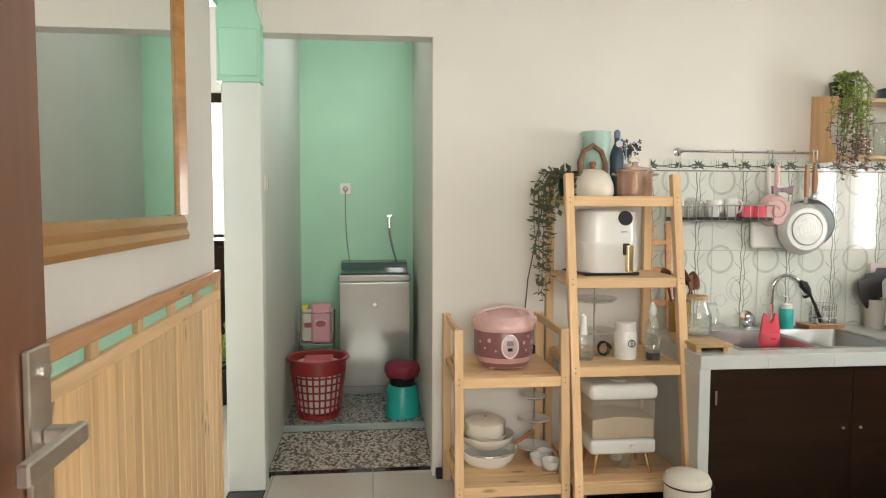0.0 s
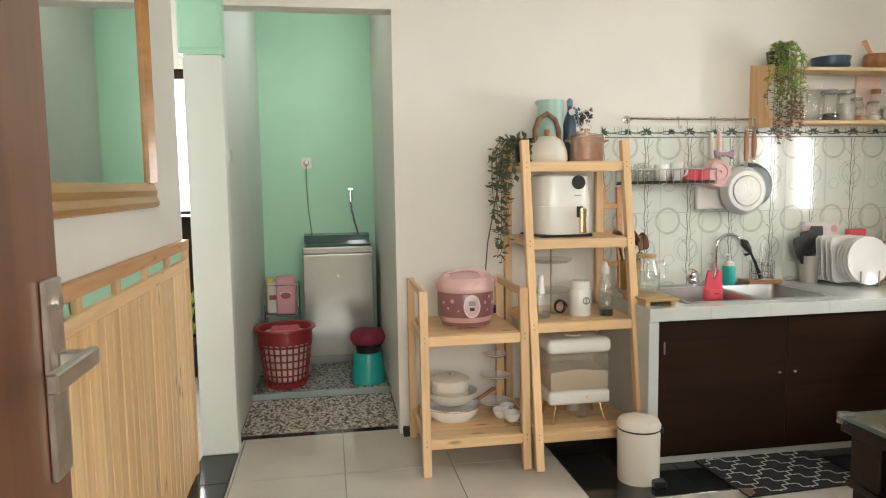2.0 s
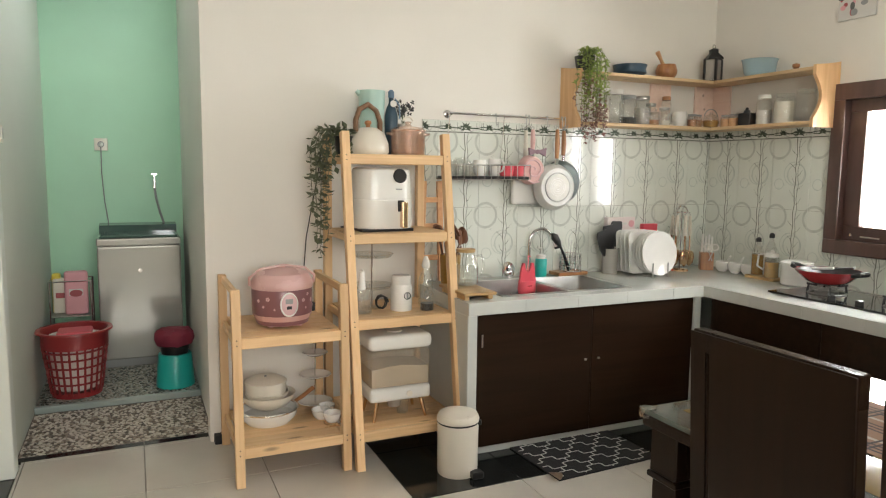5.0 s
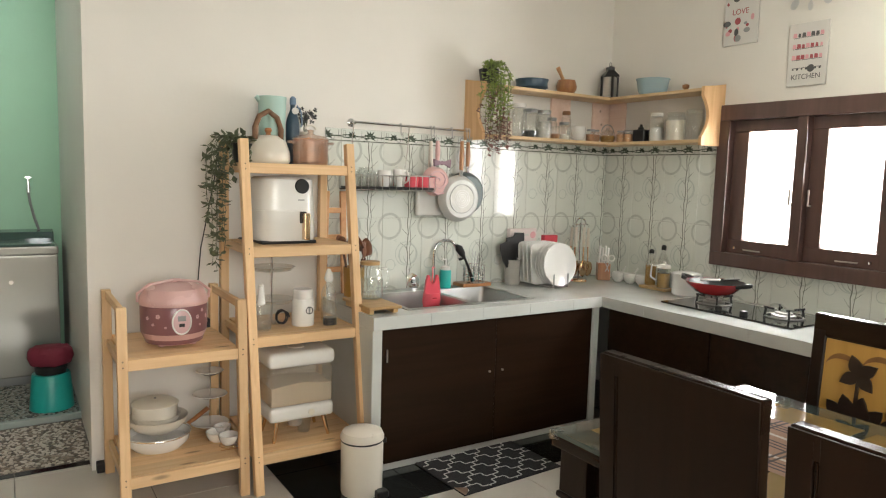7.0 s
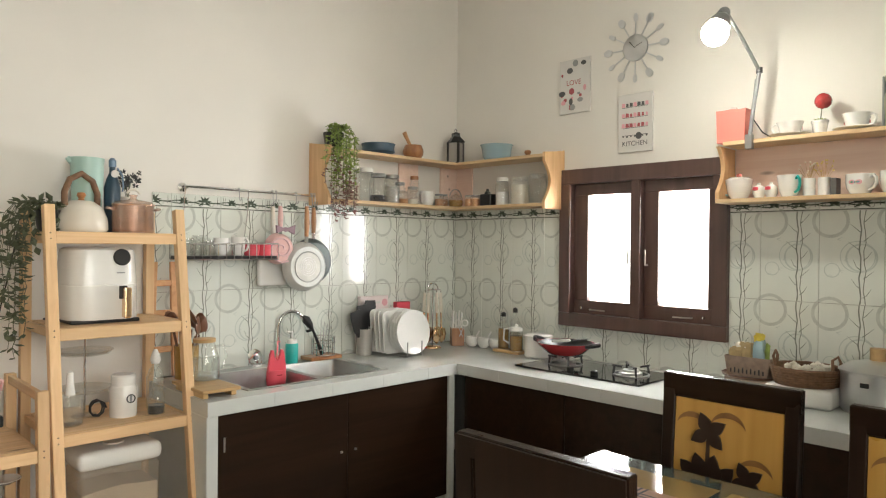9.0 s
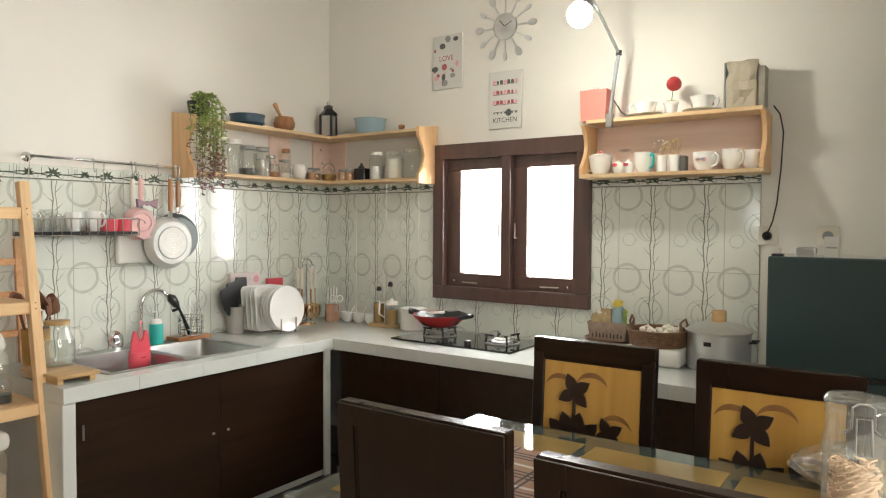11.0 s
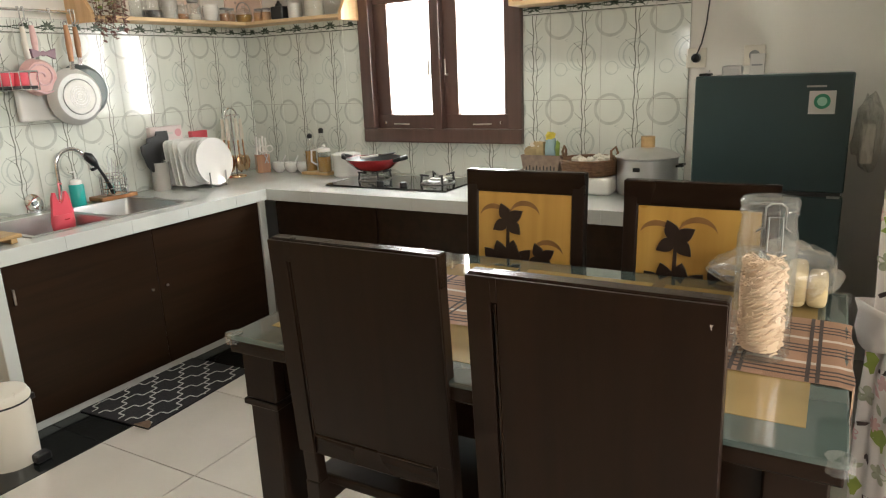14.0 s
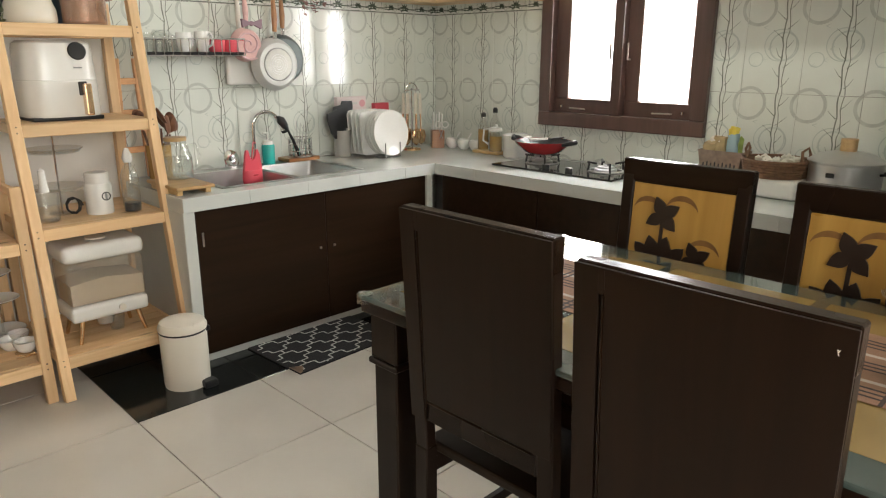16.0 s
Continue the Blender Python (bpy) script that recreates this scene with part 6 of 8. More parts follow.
part("pole", tube(B(), [(0, 0, 0.01), (0, 0, 0.37)], 0.005, 8), CHROME, us)
part("top_ring", tube(B(), arc((0, 0, 0.36), 0.048, 0, 345, 23, "xy"), 0.003, 6, True), CHROME, us)
part("top_loop", tube(B(), arc((0, 0, 0.355), 0.046, 0, 180, 12), 0.005, 6), CHROME, us)
for k in range(6):
    a = radians(60 * k + 15)
    cx, cy2 = 0.05 * math.cos(a), 0.05 * math.sin(a)
    t = part("utensil", tube(B(), [(cx, cy2, 0.355), (cx, cy2, 0.345)], 0.003, 6), CHROME, us)
    part("handle", tube(B(), [(cx, cy2, 0.34), (cx * 1.05, cy2 * 1.05, 0.22)], [0.009, 0.0115], 10), CREAM, t, "cream handle", smooth=True)
    part("shank", tube(B(), [(cx * 1.05, cy2 * 1.05, 0.22), (cx * 1.1, cy2 * 1.1, 0.09)], 0.005, 6), GOLD, t)
    part("head", lathe(B(), [(0, 0.03), (0.026, 0.05), (0.034, 0.085), (0.026, 0.12), (0, 0.13)], 14, (cx * 1.15, cy2 * 1.15, 0), 1.0, 0.5), GOLD, t, "golden ladle head", smooth=True)
kb = thing("knife_block", (-0.165, -0.185, CT), "wooden knife block with white knives and scissors", "knife block", rz=-35)
part("block", box(B(), -0.04, 0.04, -0.035, 0.035, 0, 0.11, 0.003), OLIVE, kb)
for k in range(4):
    x = -0.028 + 0.018 * k
    part("knife_handle", beam(B(), (x, 0.008, 0.105), (x + 0.004, 0.014, 0.22 - 0.012 * (k % 2)), 0.012, 0.02, (0, 1, 0), 0.003), WHITEP, kb, "white knife handle")
sc = part("scissors", tube(B(), arc((-0.005, -0.045, 0.145), 0.019, 0, 340, 17), 0.0045, 7, True), WHITEP, kb, "white-handled scissors", smooth=True)
part("loop", tube(B(), arc((0.04, -0.045, 0.145), 0.019, 0, 340, 17), 0.0045, 7, True), WHITEP, sc, smooth=True)
part("blade", beam(B(), (0.0, -0.043, 0.128), (0.028, -0.041, 0.06), 0.003, 0.012, (0, 1, 0)), STEEL, sc)
part("blade", beam(B(), (0.035, -0.043, 0.128), (0.008, -0.041, 0.06), 0.003, 0.012, (0, 1, 0)), STEEL, sc)
for x, y in ((-0.12, -0.275), (-0.11, -0.365), (-0.105, -0.458)):
    b = thing("condiment_bowl", (x, y, CT), "small white bowl with a white spoon", "bowl", "small bowls by the hob")
    part("bowl", lathe(B(), [(0, 0), (0.022, 0), (0.040, 0.022), (0.045, 0.045), (0.041, 0.062), (0.038, 0.062), (0.041, 0.045), (0, 0.012)], 24), PORC, b, smooth=True)
    part("spoon", tube(B(), [(0, 0, 0.02), (0.01, -0.05, 0.10)], [0.003, 0.005], 6), PORC, b)
ot = thing("oil_tray", (-0.13, -0.60, CT), "wooden tray for oil bottles", "tray")
part("board", box(B(), -0.05, 0.05, -0.10, 0.10, 0, 0.016, 0.003), BAMB, ot)
bottle(-0.12, -0.535, CT + 0.016, 0.034, 0.22, CLEAR, BLACKP, "glass bottle of amber oil", 0.55, OIL)
bottle(-0.09, -0.60, CT + 0.016, 0.032, 0.25, CLEAR, BLACKP, "tall glass bottle with pale vinegar", 0.4, WATER)
oj = thing("oil_jug", (-0.145, -0.655, CT + 0.016), "clear oil jug with a white lid and handle", "jug")
part("body", lathe(B(), [(0, 0), (0.038, 0), (0.04, 0.10), (0.038, 0.12), (0, 0.12)], 22), CLEAR, oj, smooth=True)
part("oil", lathe(B(), [(0, 0.004), (0.036, 0.004), (0.037, 0.09), (0, 0.09)], 20), OIL, oj, smooth=True)
part("lid", lathe(B(), [(0, 0.12), (0.04, 0.12), (0.036, 0.14), (0.012, 0.146), (0.01, 0.158), (0, 0.16)], 22), WHITEP, oj, smooth=True)
part("handle", tube(B(), [(-0.01, 0.04, 0.13), (-0.02, 0.075, 0.125), (-0.02, 0.08, 0.06), (-0.01, 0.045, 0.04)], 0.006, 8), WHITEP, oj, smooth=True)
en = thing("enamel_canister", (-0.155, -0.825, CT), "white enamel canister with a flat lid", "canister")
part("body", lathe(B(), [(0, 0), (0.07, 0), (0.078, 0.01), (0.078, 0.112), (0, 0.112)], 30), WHITEP, en, smooth=True)
part("lid", lathe(B(), [(0, 0.111), (0.082, 0.111), (0.083, 0.127), (0.06, 0.135), (0, 0.137)], 30), WHITEP, en, smooth=True)

# hob and wok
hob = thing("gas_hob", (-0.295, -1.29, CT), "black glass two-burner gas hob", "hob")
part("glass_top", box(B(), -0.19, 0.185, -0.365, 0.365, 0.0005, 0.010, 0.003), BGLASS, hob)
for y in (0.19, -0.20):
    bn = part("burner", lathe(B(), [(0, 0.01), (0.055, 0.01), (0.055, 0.022), (0.042, 0.026), (0.04, 0.034), (0.02, 0.036), (0.018, 0.030), (0, 0.030)], 26, (0.02, y, 0)), STEEL, hob, smooth=True)
    part("trim_ring", tube(B(), arc((0.02, y, 0.013), 0.086, 0, 345, 23, "xy"), 0.005, 6, True), STEEL, bn)
    for k in range(4):
        a = radians(45 + 90 * k)
        part("pan_support", beam(B(), (0.02 + 0.088 * math.cos(a), y + 0.088 * math.sin(a), 0.012), (0.02 + 0.082 * math.cos(a), y + 0.082 * math.sin(a), 0.055), 0.008, 0.010, (math.cos(a), math.sin(a), 0)), BLACKP, bn)
        part("pan_finger", beam(B(), (0.02 + 0.092 * math.cos(a), y + 0.092 * math.sin(a), 0.056), (0.02 + 0.045 * math.cos(a), y + 0.045 * math.sin(a), 0.048), 0.007, 0.009), BLACKP, bn)
for y in (0.05, -0.09):
    part("knob", lathe(B(), [(0, 0.01), (0.019, 0.01), (0.018, 0.032), (0.012, 0.034), (0, 0.034)], 20, (-0.135, y, 0)), BLACKP, hob, smooth=True)
wk = thing("wok", (-0.275, -1.10, CT + 0.056), "red enamel wok with black side handles", "wok")
part("pan", lathe(B(), [(0, 0), (0.06, 0), (0.10, 0.018), (0.145, 0.058), (0.152, 0.072), (0.149, 0.072), (0.14, 0.058), (0.095, 0.022), (0, 0.005)], 36), REDE, wk, smooth=True)
part("lining", lathe(B(), [(0.1475, 0.0715), (0.138, 0.058), (0.093, 0.0245), (0, 0.0075)], 36), BLACKP, wk, smooth=True)
for s in (-1, 1):
    part("side_handle", tube(B(), [(0.03, s * 0.145, 0.062), (0.025, s * 0.185, 0.072), (0.0, s * 0.205, 0.078), (-0.025, s * 0.185, 0.072), (-0.03, s * 0.145, 0.062)], [0.009, 0.012, 0.013, 0.012, 0.009], 8), BLACKP, wk, smooth=True)
tg = thing("turner", (-0.30, -1.115, CT + 0.134), "white-handled black turner resting across the wok", "spatula")
part("handle", beam(B(), (-0.05, 0.05, 0.002), (-0.01, -0.04, 0.012), 0.018, 0.012, (0, 0, 1), 0.003), WHITEP, tg)
part("blade", beam(B(), (0.0, -0.05, 0.012), (0.03, -0.12, 0.022), 0.05, 0.006, (0, 0, 1), 0.002), BLACKP, tg)

# right part of the counter
lb = thing("woven_box", (-0.16, -2.03, CT), "low weathered woven box", "box")
part("box", box(B(), -0.08, 0.08, -0.095, 0.095, 0, 0.066, 0.004), WICKERL, lb)
dt = solo("dark_tray", lathe(B(), [(0, 0), (0.12, 0), (0.128, 0.012), (0.124, 0.012), (0.115, 0.004), (0, 0.004)], 30), LEAFD, "round dark brown tray on the woven box", "tray", smooth=True)
dt.location = (-0.165, -2.03, CT + 0.0665)
pb = thing("planter_box", (-0.17, -2.03, CT + 0.071), "weathered wooden box of packets and spice sachets", "box")
bm = B()
prism(bm, [(-0.085, 0.0), (0.085, 0.0), (0.10, 0.085), (0.093, 0.085), (0.08, 0.006), (-0.08, 0.006), (-0.093, 0.085), (-0.10, 0.085)], "x", -0.05, 0.05)
part("box", bm, WICKERL, pb)
part("front_board", prism(B(), [(-0.085, 0.0), (0.085, 0.0), (0.10, 0.085), (-0.10, 0.085)], "x", -0.056, -0.0505), WICKERL, pb)
for k in range(9):
    part("slot", box(B(), -0.0572, -0.0562, -0.07 + 0.0175 * k - 0.003, -0.07 + 0.0175 * k + 0.003, 0.012, 0.030 + 0.006 * (k % 2)), BLACKP, pb)
for y, z, w, h, m in ((0.06, 0.06, 0.055, 0.06, BREAD), (0.015, 0.07, 0.05, 0.075, BREAD), (0.035, 0.10, 0.045, 0.045, CREAM), (-0.04, 0.06, 0.05, 0.10, SKYB), (-0.075, 0.06, 0.022, 0.09, LEAF), (-0.035, 0.15, 0.035, 0.04, YELLOWF), (-0.05, 0.165, 0.02, 0.025, YELLOWF)):
    bm = box(B(), -0.02 - w * 0.3, -0.02 + w * 0.3, y - w / 2, y + w / 2, z, z + h, 0.008, 2)
    bmesh.ops.subdivide_edges(bm, edges=bm.edges[:], cuts=2, use_grid_fill=True)
    for q in bm.verts:
        q.co += Vector((noise.noise(q.co * 70), noise.noise(q.co * 70 + Vector((9, 0, 0))), noise.noise(q.co * 55 + Vector((0, 7, 0))))) * 0.010
    part("sachet", bm, m, pb, smooth=True)
tb = solo("plastic_tub", box(B(), -0.10, 0.10, -0.13, 0.13, 0.0, 0.078, 0.018, 3), WHITEP, "white plastic storage tub", "tub", smooth=True)
tb.location = (-0.25, -2.275, CT)
wk2 = thing("wicker_basket", (-0.235, -2.275, CT + 0.078), "round brown wicker basket full of garlic", "basket")
for k in range(7):
    part("weave", tube(B(), [((0.115 + 0.0025 * k + 0.003 * (i % 2)) * math.cos(2 * math.pi * i / 30), (0.115 + 0.0025 * k + 0.003 * (i % 2)) * math.sin(2 * math.pi * i / 30), 0.006 + 0.0105 * k) for i in range(30)], 0.0062, 6, True), WICKER, wk2)
part("base", lathe(B(), [(0, 0), (0.115, 0), (0.115, 0.01), (0, 0.01)], 26), WICKER, wk2)
for s in (-1, 1):
    part("handle", tube(B(), [(0, s * 0.118, 0.05), (0, s * 0.13, 0.10), (0, s * 0.12, 0.125), (-0.02, s * 0.105, 0.11), (-0.03, s * 0.11, 0.06)], 0.006, 7), WICKER, wk2)
for k in range(26):
    bm = B()
    a, r = rnd.uniform(0, 6.28), 0.095 * math.sqrt(rnd.random())
    lathe(bm, [(0, -0.014), (0.013, -0.006), (0.014, 0.004), (0, 0.016)], 8, (r * math.cos(a), r * math.sin(a), 0.062 + rnd.uniform(0, 0.012)))
    part("garlic_bulb", bm, CREAM, wk2, smooth=True)
po = thing("stock_pot", (-0.21, -2.53, CT), "large aluminium pot with a domed lid and wooden knob", "pot")
part("body", lathe(B(), [(0, 0), (0.122, 0), (0.13, 0.012), (0.131, 0.155), (0.136, 0.16), (0.13, 0.16), (0, 0.155)], 36), ALU, po, smooth=True)
part("lid", lathe(B(), [(0.138, 0.160), (0.139, 0.166), (0.10, 0.190), (0.04, 0.203), (0, 0.204)], 36), ALU, po, smooth=True)
part("knob", lathe(B(), [(0, 0.203), (0.03, 0.203), (0.03, 0.250), (0, 0.252)], 20), BAMB, po, "pale wooden knob", smooth=True)
for s in (-1, 1):
    part("side_handle", tube(B(), [(-0.03, s * 0.128, 0.125), (-0.03, s * 0.155, 0.128), (0.03, s * 0.155, 0.128), (0.03, s * 0.128, 0.125)], 0.005, 8), BLACKP, po)
part("label_patch", box(B(), -0.1335, -0.1305, 0.0, 0.03, 0.11, 0.128), BLACKP, po)

# pedal bin and kitchen mat
bi = thing("pedal_bin", (-2.158, -0.762, 0), "cream white pedal bin", "bin")
part("body", lathe(B(), [(0, 0), (0.088, 0), (0.09, 0.01), (0.092, 0.235), (0, 0.235)], 36), CREAM, bi, smooth=True)
part("rim_band", lathe(B(), [(0.0925, 0.232), (0.0935, 0.234), (0.0935, 0.238), (0.09, 0.240)], 36), BLACKP, bi)
part("lid", lathe(B(), [(0.094, 0.240), (0.095, 0.252), (0.085, 0.272), (0.05, 0.284), (0, 0.287)], 36), CREAM, bi, smooth=True)
part("pedal", box(B(), 0.02, 0.075, -0.118, -0.075, 0.002, 0.032, 0.004), BLACKP, bi)
part("hinge_clip", box(B(), 0.07, 0.088, -0.060, -0.045, 0.222, 0.244, 0.002), BLACKP, bi)
km = thing("kitchen_mat", (-1.515, -0.815, 0), "black kitchen mat with a white lattice pattern", "mat", rz=3)
bm = B()
nx, ny = 24, 10
vs = [[bm.verts.new((-0.29 + 0.58 * i / nx, -0.20 + 0.40 * j / ny, 0.006 + 0.002 * noise.noise(Vector((i * 0.4, j * 0.4, 0))))) for j in range(ny + 1)] for i in range(nx + 1)]
for i in range(nx):
    for j in range(ny):
        bm.faces.new((vs[i][j], vs[i + 1][j], vs[i + 1][j + 1], vs[i][j + 1]))
ext = bmesh.ops.extrude_face_region(bm, geom=bm.faces[:])
for v in ext["geom"]:
    if isinstance(v, bmesh.types.BMVert):
        v.co.z = 0.001
part("cloth", bm, MATBLK, km)
bm = B()
for i in range(-1, 6):
    for j in range(-1, 7):
        x0, y0 = -0.29 + 0.155 * i + (0.0775 if j % 2 else 0), -0.20 + 0.078 * j
        for s in (-1, 1):
            pts = [(x0 + s * 0.0775 * (k / 12 - 0.10 * math.sin(4 * math.pi * k / 12)), y0 + 0.078 * (k / 12 + 0.10 * math.sin(4 * math.pi * k / 12))) for k in range(13)]
            for q in stroke(pts, (0.0078, 0.0078)):
                q = clip(q, -0.283, 0.283, -0.193, 0.193)
                if q:
                    bm.faces.new([bm.verts.new((u, v, 0.0098)) for u, v in q])
part("lattice", bm, MATWHT, km, "white woven lattice lines")
bm = B()
g = [[bm.verts.new((-0.292 + 0.016 * math.sin(radians(a)) * (1 - t), -0.205 + 0.085 * t, 0.010 + 0.017 * (1 - math.cos(radians(a))) * (1 - t))) for a in range(0, 200, 25)] for t in (0.0, 0.25, 0.5, 0.75, 1.0)]
for p, q in zip(g, g[1:]):
    for i in range(7):
        bm.faces.new((p[i], p[i + 1], q[i + 1], q[i]))
part("curled_corner", bm, WICKERL, km, "curled corner showing the tan underside", smooth=True)

# ---------------------------------------------------------------- hanging rail and what hangs on it
rl = thing("hanging_rail", (0, 0, 0), "chrome wall rail with hooks above the sink", "rail")
part("rod", tube(B(), [(-1.895, -0.06, 1.64), (-1.125, -0.06, 1.634)], 0.007, 10), CHROME, rl, smooth=True)
for x in (-1.885, -1.135):
    f = part("flange", lathe(B(), [(0, 0), (0.022, 0), (0.022, 0.006), (0.008, 0.012), (0.008, 0.06), (0, 0.06)], 18), CHROME, rl, smooth=True)
    f.matrix_local = pose(x, -0.001, 1.638, 90, 0, 0)
for x in (-1.62, -1.43, -1.41, -1.29, -1.19, -1.17):
    part("hook", tube(B(), [(x, -0.052, 1.632), (x, -0.056, 1.648), (x, -0.068, 1.648), (x, -0.070, 1.60), (x, -0.075, 1.585), (x, -0.09, 1.588), (x, -0.093, 1.60)], 0.0025, 6), STEEL, rl)
dr = thing("hanging_dish_basket", (-1.715, -0.115, 1.295), "chrome hanging dish basket with a black tray", "basket")
part("tray", box(B(), -0.235, 0.235, -0.085, 0.085, 0, 0.014, 0.003), BLACKP, dr, "black drip tray")
for y in (-0.088, 0.088):
    part("rim", tube(B(), [(-0.238, y, 0.07), (0.238, y, 0.075)], 0.0036, 6), CHROME, dr)
    part("foot_wire", tube(B(), [(-0.238, y, -0.003), (0.238, y, -0.003)], 0.0028, 6), CHROME, dr)
    for k in range(13):
        x = -0.238 + 0.476 * k / 12
        part("upright", tube(B(), [(x, y, -0.003), (x, y, 0.075)], 0.0024, 5), CHROME, dr)
for x in (-0.238, 0.238):
    part("end_rim", tube(B(), [(x, -0.088, 0.07), (x, 0.088, 0.07)], 0.0028, 6), CHROME, dr)
for x in (-0.19, 0.14):
    part("hanger", tube(B(), [(x - 0.02, 0.05, 0.07), (x, 0.05, 0.22), (x + 0.01, 0.055, 0.345)], 0.0025, 6), CHROME, dr)
DZ = 1.310
for x, y, r, h in ((-1.90, -0.10, 0.040, 0.085), (-1.82, -0.14, 0.035, 0.075), (-1.83, -0.06, 0.036, 0.10)):
    jar(x, y, DZ, r, h, None, 0, None, "upturned clear drinking glass in the hanging basket", "glasses in the basket")
mug(-1.745, -0.13, DZ, 0.036, 0.085, PORC, "white mug with small dark prints", 20, "cups in the basket", 1.0)
mug(-1.655, -0.13, DZ, 0.034, 0.092, PORC, "plain white mug in the hanging basket", -60, "cups in the basket", 1.0)
rs = solo("red_cup", lathe(B(), [(0, 0), (0.035, 0), (0.042, 0.055), (0.039, 0.055), (0, 0.004)], 22), CORAL, "red plastic cup in the hanging basket", "cup", "red cups", smooth=True)
rs.location = (-1.59, -0.14, DZ)
rs2 = copy_thing(rs, pose(-1.525, -0.14, DZ))


def frying_pan(name, label, c, r, body, handle, top, square=False, disc_m=None, swirl=None):
    """A pan hung by its handle, its underside facing the room."""
    p = thing(name, c, label, "pan")
    if square:
        part("pan", box(B(), -r, r, -0.018, 0.018, -r, r, 0.014, 3), body, p, smooth=True)
    else:
        q = part("pan", lathe(B(), [(0, 0), (r * 0.8, 0), (r * 0.92, 0.014), (r, 0.042), (r - 0.003, 0.042), (r * 0.88, 0.016), (0, 0.004)], 40), body, p, smooth=True)
        q.matrix_local = pose(0, -0.02, 0, -90, 0, 0)
        if disc_m is not None:
            d = part("base_disc", lathe(B(), [(0, 0), (r * 0.56, 0), (r * 0.58, -0.004), (0, -0.003)], 32), disc_m, p, "brushed steel base disc", smooth=True)
            d.matrix_local = pose(0, -0.0205, 0, -90, 0, 0)
            part("disc_ring", tube(B(), arc((0, -0.0225, 0), r * 0.605, 0, 350, 35), 0.0028, 6, True), STEEL, p)
            for k in range(4):
                g2 = part("base_groove", tube(B(), arc((0, -0.0242, 0), r * (0.1 + 0.09 * k), 0, 345, 23), 0.0012, 5, True), ALU, d)
                g2.matrix_local = pose(0, -0.0205, 0, -90, 0, 0).inverted()
        if swirl is not None:
            part("swirl", tube(B(), [((0.010 + 0.0031 * k) * math.cos(k * 0.55), -0.022, (0.010 + 0.0031 * k) * math.sin(k * 0.55)) for k in range(22)], 0.0045, 6), swirl, p)
    part("collar", beam(B(), (0, 0, r - 0.008), (0, -0.003, r + 0.03), 0.022, 0.010, (0, 1, 0), 0.002), CHROME, p)
    part("handle", tube(B(), [(0, -0.003, r + 0.028), (0, -0.006, (r + top) / 2 + 0.01), (0, -0.002, top)], [0.011, 0.0145, 0.010], 12), handle, p, smooth=True)
    part("hang_loop", tube(B(), arc((0, 0, top + 0.008), 0.009, 0, 330, 11), 0.0025, 6, True), STEEL, p)
    return p


frying_pan("square_pan", "white square grill pan hanging by its handle", (-1.415, -0.042, 1.235), 0.085, WHITEP, CREAM, 0.33, True)
frying_pan("pink_pan", "pink swirl-patterned pan hanging by its handle", (-1.415, -0.115, 1.345), 0.082, PINK, PINK, 0.22, swirl=PINKL)
frying_pan("frying_pan", "dark frying pan hanging with a wooden handle", (-1.175, -0.060, 1.275), 0.128, PANK, OLIVE, 0.295)
frying_pan("frying_pan", "pale aluminium frying pan with a polished base and wooden handle", (-1.265, -0.130, 1.250), 0.132, PANM, OLIVE, 0.32, disc_m=BASED)
bw = solo("cloth_bow", prism(B(), [(-0.055, 0.02), (-0.01, 0.006), (0, 0.012), (0.01, 0.006), (0.055, 0.022), (0.05, -0.025), (0.01, -0.006), (0, -0.012), (-0.01, -0.006), (-0.05, -0.02)], "y", -0.008, 0.008), mat("mauve_grey_cloth", (0.30, 0.20, 0.24), 0.8), "mauve-grey cloth bow tied on the pink pan handle", "cloth")
bw.location = (-1.40, -0.145, 1.445)

# ---------------------------------------------------------------- corner shelf
cs2 = thing("corner_shelf", (0, 0, 0), "pale pine L-shaped corner wall shelf with two boards", "shelf")
D = 0.185
for z in (1.600, 1.880):
    part("board", box(B(), -1.15, -0.002, -D, -0.006, z, z + 0.018, 0.002), SHELFX, cs2)
    part("board", box(B(), -D, -0.006, -0.868, -D - 0.001, z, z + 0.018, 0.002), SHELFP, cs2)


def bracket(axis):
    """The outline of a scalloped end board: depth out from the wall, height."""
    pts = [(0.006, 1.585), (D + 0.006, 1.585), (D + 0.006, 1.62)]
    for k in range(9):
        t = k / 8
        pts.append((D + 0.006 - 0.055 * math.sin(math.pi * t), 1.63 + 0.225 * t))
    return pts + [(D + 0.006, 1.87), (D + 0.006, 1.905), (0.10, 1.915), (0.006, 1.93)]


